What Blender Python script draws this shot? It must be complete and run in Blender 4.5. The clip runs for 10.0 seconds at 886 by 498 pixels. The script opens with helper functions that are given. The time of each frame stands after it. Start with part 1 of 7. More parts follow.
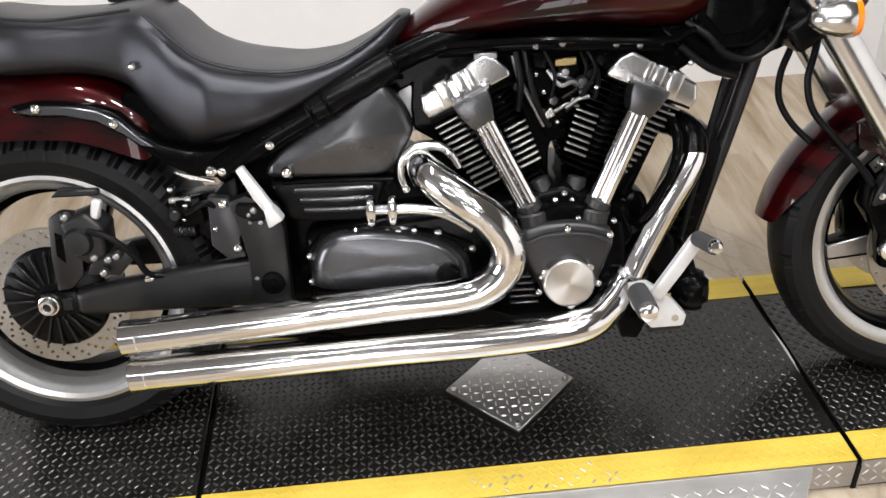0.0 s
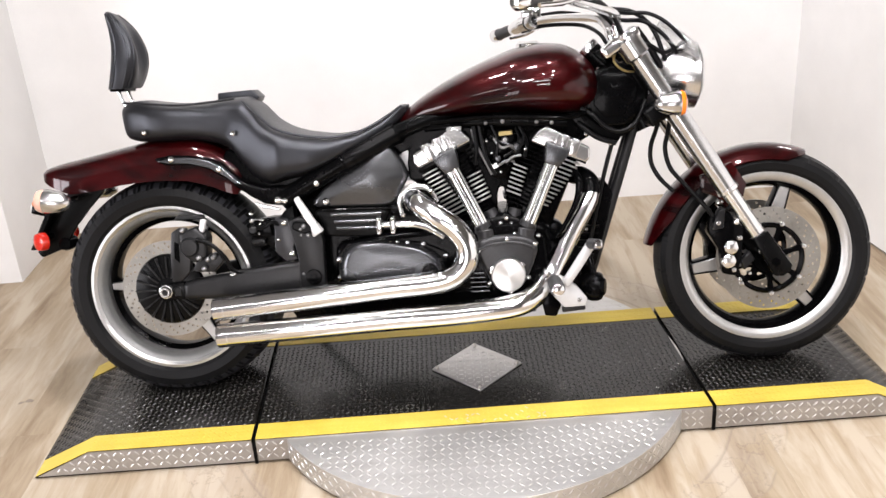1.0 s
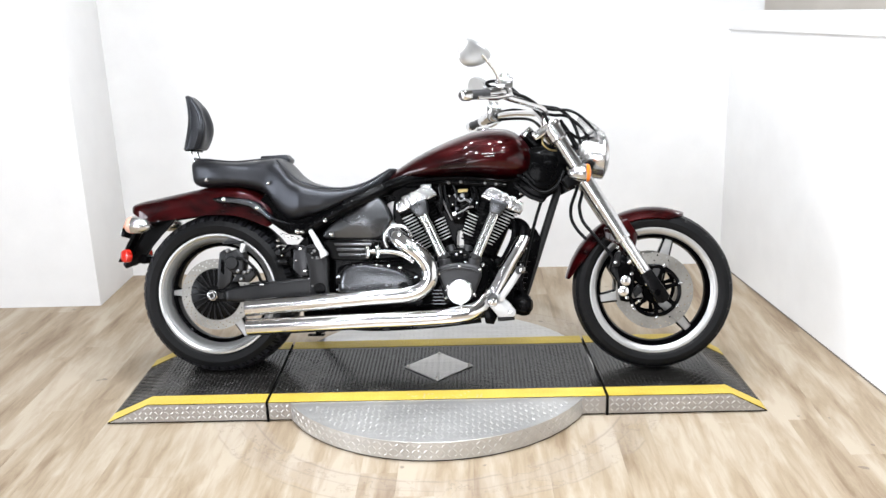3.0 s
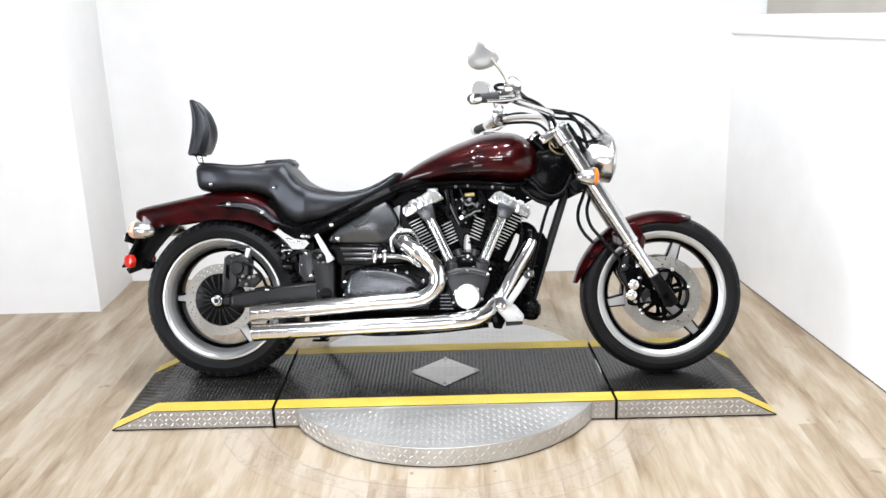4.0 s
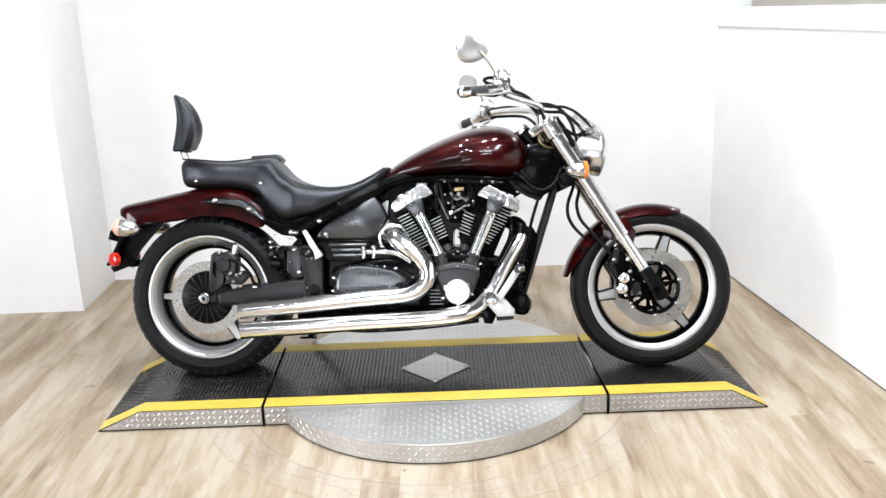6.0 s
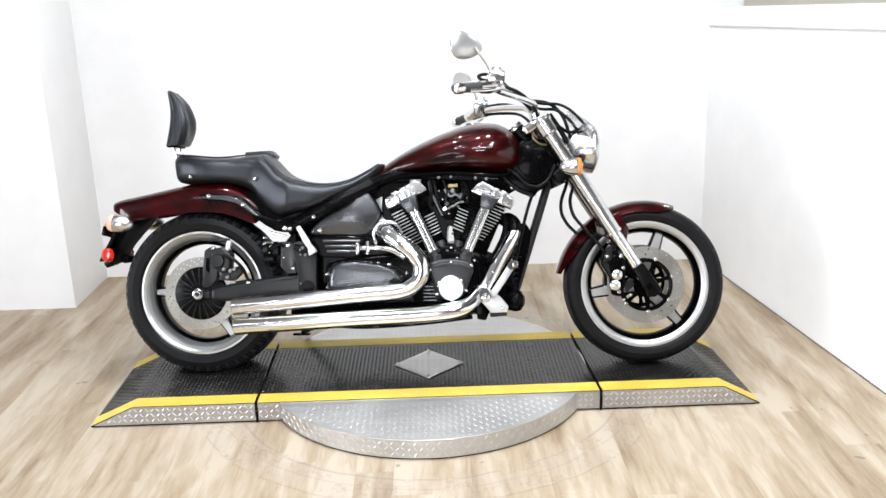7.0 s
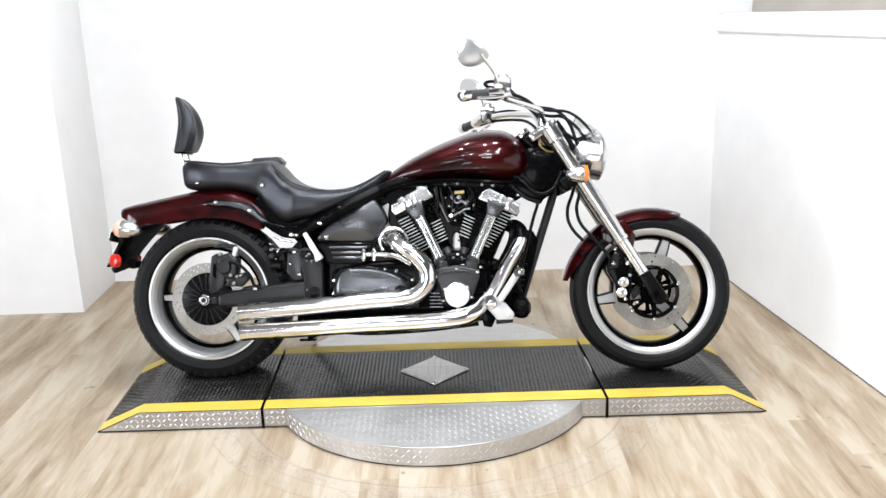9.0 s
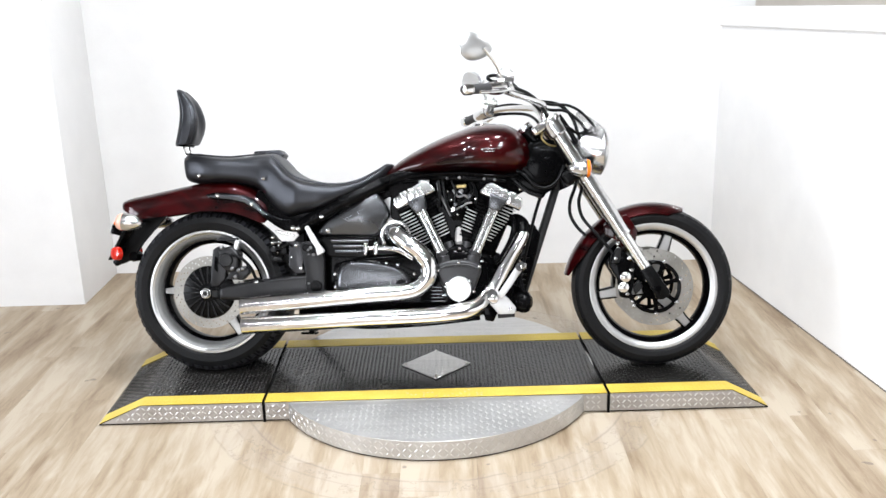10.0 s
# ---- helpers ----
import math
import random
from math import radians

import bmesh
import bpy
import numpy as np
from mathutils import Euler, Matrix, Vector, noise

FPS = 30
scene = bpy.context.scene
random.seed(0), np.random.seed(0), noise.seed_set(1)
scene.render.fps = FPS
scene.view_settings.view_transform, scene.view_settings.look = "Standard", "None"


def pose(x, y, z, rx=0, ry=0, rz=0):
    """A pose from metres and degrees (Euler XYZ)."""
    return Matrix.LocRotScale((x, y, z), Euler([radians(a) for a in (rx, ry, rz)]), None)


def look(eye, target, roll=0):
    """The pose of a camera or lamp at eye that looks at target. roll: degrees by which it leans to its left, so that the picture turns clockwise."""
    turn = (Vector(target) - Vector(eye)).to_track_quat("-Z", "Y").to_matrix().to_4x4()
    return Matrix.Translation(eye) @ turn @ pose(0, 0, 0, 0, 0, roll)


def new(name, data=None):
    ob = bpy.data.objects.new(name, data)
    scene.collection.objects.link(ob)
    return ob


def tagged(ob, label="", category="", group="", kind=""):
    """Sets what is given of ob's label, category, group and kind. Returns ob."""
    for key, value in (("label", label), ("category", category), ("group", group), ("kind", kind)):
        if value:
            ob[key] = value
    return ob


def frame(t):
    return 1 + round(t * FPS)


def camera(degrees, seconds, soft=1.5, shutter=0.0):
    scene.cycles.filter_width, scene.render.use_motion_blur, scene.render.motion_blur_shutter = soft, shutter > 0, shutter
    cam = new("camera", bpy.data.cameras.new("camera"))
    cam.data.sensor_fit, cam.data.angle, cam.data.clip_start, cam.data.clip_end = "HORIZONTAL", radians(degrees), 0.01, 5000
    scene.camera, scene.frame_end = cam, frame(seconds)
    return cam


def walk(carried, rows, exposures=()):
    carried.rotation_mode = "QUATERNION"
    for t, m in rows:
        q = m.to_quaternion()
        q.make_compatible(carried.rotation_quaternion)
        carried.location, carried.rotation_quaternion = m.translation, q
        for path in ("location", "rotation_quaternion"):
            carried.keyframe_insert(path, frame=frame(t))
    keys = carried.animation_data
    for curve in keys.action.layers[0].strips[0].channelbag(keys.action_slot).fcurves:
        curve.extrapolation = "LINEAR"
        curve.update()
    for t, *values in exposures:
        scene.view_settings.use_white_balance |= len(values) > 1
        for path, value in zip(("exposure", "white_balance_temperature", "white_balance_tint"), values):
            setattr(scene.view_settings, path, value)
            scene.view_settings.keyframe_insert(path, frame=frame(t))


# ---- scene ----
cam = camera(50.1, 10.0)
EXPOSURES = [(0.0, -0.36, 6950, 13), (0.5, -0.32, 7050, 15), (1.0, -0.13, 7000, 16), (1.5, -0.15, 6850, 14), (2.0, -0.11, 6680, 12), (2.5, -0.09, 6550, 10), (3.2, -0.08, 6500, 10), (4.5, -0.08, 6500, 10), (10.0, -0.07, 6500, 10)]
PATH = [
    (0, (0.433, -1.134, 1.443), (0.5, 0.494, 0.283), -3.8),
    (0.3, (0.483, -1.449, 1.464), (0.529, 0.25, 0.41), -2.8),
    (0.5, (0.483, -1.644, 1.474), (0.535, 0.104, 0.503), -3.8),
    (0.8, (0.53, -1.916, 1.506), (0.527, -0.143, 0.58), -4.4),
    (1, (0.521, -2.092, 1.516), (0.532, -0.265, 0.702), -4.0),
    (1.2, (0.587, -2.28, 1.472), (0.582, -0.429, 0.715), -2.5),
    (1.5, (0.587, -2.508, 1.542), (0.588, -0.651, 0.8), -1.0),
    (1.7, (0.591, -2.669, 1.514), (0.6, -0.779, 0.858), -2.3),
    (2, (0.579, -2.865, 1.529), (0.563, -0.974, 0.878), -1.7),
    (2.2, (0.568, -2.952, 1.557), (0.561, -1.052, 0.932), -2.0),
    (2.5, (0.67, -3.03, 1.555), (0.601, -1.121, 0.96), -2.7),
    (2.7, (0.675, -3.086, 1.541), (0.639, -1.174, 0.956), -1.7),
    (3, (0.771, -3.087, 1.566), (0.699, -1.173, 0.989), -2.1),
    (3.2, (0.775, -3.088, 1.553), (0.703, -1.168, 0.999), -2.5),
    (4.5, (0.672, -3.054, 1.563), (0.638, -1.139, 0.989), -1.7),
    (5, (0.67, -3.048, 1.551), (0.649, -1.131, 0.98), -1.8),
    (5.5, (0.675, -3.041, 1.554), (0.656, -1.126, 0.977), -2.2),
    (7, (0.66, -3.057, 1.532), (0.671, -1.142, 0.959), -1.9),
    (7.5, (0.662, -3.055, 1.554), (0.667, -1.141, 0.971), -2.0),
    (8, (0.668, -3.054, 1.554), (0.662, -1.139, 0.977), -1.9),
    (8.5, (0.661, -3.054, 1.551), (0.658, -1.139, 0.975), -1.8),
    (9, (0.671, -3.053, 1.547), (0.663, -1.135, 0.979), -1.9),
    (9.5, (0.672, -3.049, 1.547), (0.664, -1.134, 0.97), -1.9),
    (10, (0.667, -3.046, 1.555), (0.657, -1.134, 0.97), -1.7),
]
walk(cam, [(t, look(eye, target, roll)) for t, eye, target, roll in PATH], EXPOSURES)

# ---------- world and lamps ----------
world = bpy.data.worlds.new("world")
scene.world = world
world.use_nodes = True
world.node_tree.nodes["Background"].inputs[0].default_value = (0.9, 0.93, 1.0, 1)
world.node_tree.nodes["Background"].inputs[1].default_value = 0.25

CEIL = 3.0


def area_lamp(name, x, y, sx, sy, watts, shape="RECTANGLE", colour=(0.945, 0.985, 1.04)):
    lamp = bpy.data.lights.new(name, "AREA")
    lamp.shape, lamp.size, lamp.energy, lamp.color = shape, sx, watts, colour
    if shape == "RECTANGLE":
        lamp.size_y = sy
    ob = new(name, lamp)
    ob.matrix_world = pose(x, y, CEIL - 0.075)
    return ob


LIGHT = 0.42
# the tube past the partition (x 3.6) is added to brighten the far wall
TUBES = [(-1.6, -3.2), (1.5, -2.75), (3.6, 2.5), (-1.0, -4.9), (1.6, -4.9)]
SPOTS = [(0.6, -2.4), (-0.5, -1.5), (0.0, -1.2), (0.3, -1.9), (0.9, -1.5), (1.0, -0.7), (1.6, -1.1), (1.75, -1.9), (-0.2, 0.15), (0.65, -0.1), (1.25, 0.2), (0.2, 0.8)]
for k, (lx, ly) in enumerate(TUBES):
    for off in (-0.07, 0.0, 0.07):
        area_lamp("tube_lamp", lx, ly + off, 1.2, 0.03, (62 if lx > 3 else 20) * LIGHT)
for k, (lx, ly) in enumerate(SPOTS):
    area_lamp("spot_lamp", lx, ly, 0.13, 0.13, 52 * LIGHT, "DISK")


# daylight through the shop window at the far end of the room
WX0, WX1, WZ0, WZ1 = -1.75, 0.2, 0.35, 2.35
for k in range(3):
    day = area_lamp("window_light", WX0 + (WX1 - WX0) * (k + 0.5) / 3, 0.0, (WX1 - WX0) / 3 - 0.06, WZ1 - WZ0 - 0.06, 32, colour=(0.96, 0.98, 1.03))
    day.matrix_world = pose(WX0 + (WX1 - WX0) * (k + 0.5) / 3, -6.06, (WZ0 + WZ1) / 2, 90)

# daylight through a second window in the side wall
SY0, SY1 = -4.4, -1.7
for k in range(2):
    sy = SY0 + (SY1 - SY0) * (k + 0.5) / 2
    day = area_lamp("window_light", 0.0, 0.0, (SY1 - SY0) / 2 - 0.06, WZ1 - WZ0 - 0.06, 150, colour=(0.92, 0.97, 1.06))
    day.matrix_world = pose(-5.06, sy, (WZ0 + WZ1) / 2, 90, 0, -90)


# ---------- materials ----------
def material(name):
    m = bpy.data.materials.new(name)
    m.use_nodes = True
    return m, m.node_tree, m.node_tree.nodes["Principled BSDF"]


def link(t, a, b):
    t.links.new(a, b)


def node(t, kind, **values):
    n = t.nodes.new(kind)
    for key, value in values.items():
        if key in n.inputs:
            n.inputs[key].default_value = value
    return n


def ramp(t, fac, stops):
    n = t.nodes.new("ShaderNodeValToRGB")
    e = n.color_ramp.elements
    while len(e) < len(stops):
        e.new(0.5)
    for k, (p, c) in enumerate(stops):
        e[k].position = p
        e[k].color = (*c, 1)
    link(t, fac, n.inputs[0])
    return n


def coords(t, scale=(1, 1, 1)):
    c = t.nodes.new("ShaderNodeTexCoord")
    m = t.nodes.new("ShaderNodeMapping")
    m.inputs["Scale"].default_value = scale
    link(t, c.outputs["Object"], m.inputs[0])
    return m.outputs[0]


def surface(name, dark, light, rough=0.4, metal=0.0, grain=60.0, bump=0.0, coat=0.0, rough_var=0.08, spec=0.5, stretch=(1, 1, 1)):
    """A plain material with two scales of variation in colour and gloss, and a fine relief."""
    m, t, p = material(name)
    v = coords(t, stretch)
    big = node(t, "ShaderNodeTexNoise", Scale=7.0, Detail=4.0)
    fine = node(t, "ShaderNodeTexNoise", Scale=grain, Detail=3.0)
    link(t, v, big.inputs["Vector"])
    link(t, v, fine.inputs["Vector"])
    mix = node(t, "ShaderNodeMath")
    mix.operation = "MULTIPLY_ADD"
    mix.inputs[1].default_value = 0.35
    link(t, fine.outputs[0], mix.inputs[0])
    link(t, big.outputs[0], mix.inputs[2])
    r = ramp(t, mix.outputs[0], [(0.4, dark), (0.95, light)])
    link(t, r.outputs[0], p.inputs["Base Color"])
    rr = node(t, "ShaderNodeMapRange")
    rr.inputs[3].default_value, rr.inputs[4].default_value = max(0.02, rough - rough_var), rough + rough_var
    link(t, big.outputs[0], rr.inputs[0])
    link(t, rr.outputs[0], p.inputs["Roughness"])
    p.inputs["Metallic"].default_value = metal
    p.inputs["Specular IOR Level"].default_value = spec
    p.inputs["Coat Weight"].default_value = coat
    p.inputs["Coat Roughness"].default_value = 0.04
    if bump:
        b = node(t, "ShaderNodeBump", Strength=0.5, Distance=bump)
        link(t, fine.outputs[0], b.inputs["Height"])
        link(t, b.outputs[0], p.inputs["Normal"])
    return m


M_WALL = surface("wall_paint", (0.70, 0.695, 0.687), (0.75, 0.745, 0.737), 0.5, 0, 180, 0.0006, spec=0.4)
M_GREYWALL = surface("grey_paint", (0.17, 0.167, 0.163), (0.22, 0.217, 0.212), 0.6, 0, 120, 0.0005)
M_TANWALL = surface("tan_paint", (0.58, 0.545, 0.50), (0.66, 0.625, 0.58), 0.6, 0, 120, 0.0005)
M_DARKWALL = surface("dark_paint", (0.10, 0.10, 0.103), (0.14, 0.14, 0.144), 0.6, 0, 120, 0.0005)
M_CEIL = surface("ceiling_paint", (0.15, 0.15, 0.15), (0.19, 0.19, 0.188), 0.7, 0, 120)
M_CHROME = surface("chrome", (0.695, 0.695, 0.695), (0.77, 0.77, 0.768), 0.10, 1.0, 40, rough_var=0.03)
M_SOFTCHROME = surface("dulled_chrome", (0.53, 0.53, 0.53), (0.64, 0.64, 0.638), 0.21, 1.0, 60, rough_var=0.04)
M_ALU = surface("polished_aluminium", (0.66, 0.66, 0.66), (0.80, 0.80, 0.79), 0.24, 1.0, 90, rough_var=0.06)
M_ALUGREY = surface("cast_aluminium", (0.20, 0.20, 0.205), (0.29, 0.29, 0.29), 0.42, 1.0, 140, 0.0002)
M_STEEL = surface("brake_steel", (0.30, 0.288, 0.264), (0.44, 0.426, 0.395), 0.34, 1.0, 160, 0.0001)
M_BLACK = surface("black_paint", (0.0008, 0.0008, 0.0009), (0.0020, 0.0020, 0.0022), 0.18, 0, 70, spec=0.04, coat=0.03)
M_SATIN = surface("satin_black", (0.0012, 0.0012, 0.0013), (0.0032, 0.0032, 0.0034), 0.28, 0.0, 120, 0.0001, spec=0.09)
M_COVER = surface("dark_grey_cover", (0.074, 0.076, 0.081), (0.104, 0.107, 0.112), 0.27, 0.9, 150, 0.0001, rough_var=0.04)
M_ENGINE = surface("engine_grey_enamel", (0.026, 0.026, 0.027), (0.045, 0.045, 0.047), 0.36, 0.6, 150, 0.00015)
M_RIM = surface("machined_rim", (0.41, 0.41, 0.406), (0.54, 0.54, 0.532), 0.38, 1.0, 120, 0.00008, rough_var=0.05)
M_WELL = surface("cast_rim_grey", (0.16, 0.162, 0.16), (0.23, 0.232, 0.228), 0.55, 0.6, 120, 0.0001)
M_LINK = surface("dark_grey_enamel", (0.020, 0.020, 0.0225), (0.034, 0.034, 0.037), 0.3, 0.2, 150, 0.0001, spec=0.4)
M_CAST = surface("dark_cast_metal", (0.008, 0.008, 0.0085), (0.017, 0.017, 0.018), 0.36, 0.5, 150, 0.00015)
M_FIN = surface("fin_edge", (0.36, 0.36, 0.36), (0.50, 0.50, 0.49), 0.3, 1.0, 90)
M_RUBBER = surface("tyre_rubber", (0.002, 0.002, 0.0022), (0.0055, 0.0055, 0.006), 0.46, 0, 220, 0.0004, spec=0.14)
# scuffed grey, with the window's bluish sheen on the tread in the colour
M_TREAD = surface("scuffed_sheen_rubber", (0.016, 0.0163, 0.0190), (0.030, 0.0306, 0.0350), 0.5, 0, 160, 0.0004, spec=0.28)
M_SOFTRUBBER = surface("rubber_grey", (0.022, 0.022, 0.023), (0.036, 0.036, 0.038), 0.6, 0, 200, 0.0003)
M_LEATHER = surface("black_vinyl", (0.0034, 0.0033, 0.0037), (0.0072, 0.007, 0.0078), 0.38, 0, 520, 0.0005, spec=0.52)
# the window's bluish sheen is put into the vinyl's reflection tint
M_LEATHER.node_tree.nodes["Principled BSDF"].inputs["Specular Tint"].default_value = (0.86, 0.90, 1.0, 1)
M_CABLE = surface("cable_sheath", (0.0014, 0.0014, 0.0016), (0.0036, 0.0036, 0.0038), 0.34, 0, 90, spec=0.12)
M_SILVERPAINT = surface("silver_paint", (0.51, 0.51, 0.51), (0.63, 0.63, 0.625), 0.32, 0.35, 90)
M_MIRRORBACK = surface("satin_mirror_shell", (0.42, 0.42, 0.42), (0.52, 0.52, 0.515), 0.30, 0.75, 90)
M_BRASS = surface("brass_fitting", (0.30, 0.22, 0.09), (0.45, 0.36, 0.17), 0.35, 1.0, 80)


def paint_material():
    """Deep burgundy lacquer: fine flake under a clear coat; soft dark reflections are put into the colour."""
    m, t, p = material("burgundy_lacquer")
    v = coords(t, (1.0, 1.6, 2.2))
    big = node(t, "ShaderNodeTexNoise", Scale=5.0, Detail=2.0, Distortion=1.4)
    flake = node(t, "ShaderNodeTexVoronoi", Scale=900.0)
    link(t, v, big.inputs["Vector"])
    link(t, v, flake.inputs["Vector"])
    r = ramp(t, big.outputs[0], [(0.38, (0.006, 0.0002, 0.0004)), (0.64, (0.031, 0.0005, 0.0010))])
    link(t, r.outputs[0], p.inputs["Base Color"])
    b = node(t, "ShaderNodeBump", Strength=0.08, Distance=0.0004)
    link(t, flake.outputs["Color"], b.inputs["Height"])
    link(t, b.outputs[0], p.inputs["Normal"])
    p.inputs["Metallic"].default_value = 0.40
    p.inputs["Roughness"].default_value = 0.30
    p.inputs["Specular IOR Level"].default_value = 0.08
    p.inputs["Coat Weight"].default_value = 1.0
    p.inputs["Coat Roughness"].default_value = 0.02
    p.inputs["Coat IOR"].default_value = 1.34
    return m


M_PAINT = paint_material()


def lens_material(name, colour, rough=0.12):
    m, t, p = material(name)
    v = coords(t)
    w = node(t, "ShaderNodeTexVoronoi", Scale=160.0)
    link(t, v, w.inputs["Vector"])
    b = node(t, "ShaderNodeBump", Strength=0.4, Distance=0.001)
    link(t, w.outputs["Distance"], b.inputs["Height"])
    link(t, b.outputs[0], p.inputs["Normal"])
    p.inputs["Base Color"].default_value = (*colour, 1)
    p.inputs["Roughness"].default_value = rough
    p.inputs["Transmission Weight"].default_value = 0.25
    p.inputs["Coat Weight"].default_value = 0.6
    return m


M_RED = lens_material("red_lens", (0.75, 0.025, 0.012))
M_ORANGE = lens_material("orange_lens", (0.95, 0.22, 0.01))
M_BLUSH = lens_material("pale_amber_lens", (0.88, 0.52, 0.40))
M_CLEAR = lens_material("clear_lens", (0.85, 0.84, 0.82))


def glass_material(name, colour, rough=0.02):
    m, t, p = material(name)
    p.inputs["Base Color"].default_value = (*colour, 1)
    p.inputs["Roughness"].default_value = rough
    p.inputs["Transmission Weight"].default_value = 0.9
    p.inputs["IOR"].default_value = 1.45
    return m


M_GLASS = glass_material("headlamp_glass", (0.95, 0.95, 0.95))
M_SMOKE = glass_material("tinted_visor", (0.86, 0.855, 0.85), 0.05)


def spun_material():
    """Radially turned aluminium."""
    m, t, p = material("turned_aluminium")
    p.inputs["Base Color"].default_value = (0.62, 0.62, 0.61, 1)
    p.inputs["Metallic"].default_value = 1.0
    p.inputs["Roughness"].default_value = 0.3
    p.inputs["Anisotropic"].default_value = 0.85
    tan = t.nodes.new("ShaderNodeTangent")
    tan.direction_type, tan.axis = "RADIAL", "Y"
    link(t, tan.outputs[0], p.inputs["Tangent"])
    v = coords(t)
    n = node(t, "ShaderNodeTexNoise", Scale=300.0, Detail=2.0)
    link(t, v, n.inputs["Vector"])
    rr = node(t, "ShaderNodeMapRange")
    rr.inputs[3].default_value, rr.inputs[4].default_value = 0.27, 0.31
    link(t, n.outputs[0], rr.inputs[0])
    link(t, rr.outputs[0], p.inputs["Roughness"])
    return m


M_SPUN = spun_material()


def plate_material(name, dark, light, rough, metal, scratch, spec=0.5):
    """Tread plate: scuffed, with streaks of wear along it."""
    m, t, p = material(name)
    v = coords(t)
    big = node(t, "ShaderNodeTexNoise", Scale=4.0, Detail=6.0, Roughness=0.65)
    fine = node(t, "ShaderNodeTexNoise", Scale=120.0, Detail=3.0)
    streak = node(t, "ShaderNodeTexNoise", Scale=30.0, Detail=3.0)
    s = coords(t, (0.15, 1.6, 1.0))
    link(t, v, big.inputs["Vector"])
    link(t, v, fine.inputs["Vector"])
    link(t, s, streak.inputs["Vector"])
    add = node(t, "ShaderNodeMath")
    add.operation = "MULTIPLY_ADD"
    add.inputs[1].default_value = scratch
    link(t, streak.outputs[0], add.inputs[0])
    link(t, big.outputs[0], add.inputs[2])
    r = ramp(t, add.outputs[0], [(0.45, dark), (0.95, light)])
    link(t, r.outputs[0], p.inputs["Base Color"])
    rr = node(t, "ShaderNodeMapRange")
    rr.inputs[3].default_value, rr.inputs[4].default_value = rough - 0.1, rough + 0.12
    link(t, big.outputs[0], rr.inputs[0])
    link(t, rr.outputs[0], p.inputs["Roughness"])
    p.inputs["Metallic"].default_value = metal
    p.inputs["Specular IOR Level"].default_value = spec
    b = node(t, "ShaderNodeBump", Strength=0.4, Distance=0.0005)
    link(t, fine.outputs[0], b.inputs["Height"])
    link(t, b.outputs[0], p.inputs["Normal"])
    return m


M_PLATE = plate_material("bare_tread_plate", (0.42, 0.415, 0.403), (0.60, 0.594, 0.58), 0.38, 0.8, 0.5)
M_LUGBARE = plate_material("bare_tread_bars", (0.46, 0.452, 0.44), (0.62, 0.61, 0.596), 0.40, 0.8, 0.4)
M_SIDE = plate_material("dull_side_plate", (0.34, 0.327, 0.313), (0.48, 0.465, 0.448), 0.42, 0.8, 0.5)
M_PLATEBLACK = plate_material("black_tread_plate", (0.003, 0.0027, 0.0024), (0.0095, 0.0087, 0.0076), 0.23, 0.0, 0.5, 0.42)
M_LUGBLACK = plate_material("worn_black_lugs", (0.007, 0.0066, 0.0062), (0.028, 0.0268, 0.025), 0.25, 0.0, 0.5, 0.6)
M_PLATEDULL = plate_material("worn_cover_plate", (0.36, 0.352, 0.34), (0.52, 0.51, 0.495), 0.33, 0.95, 0.5)
M_YELLOW = plate_material("yellow_paint", (0.45, 0.318, 0.036), (0.60, 0.452, 0.085), 0.40, 0.0, 0.4, 0.3)


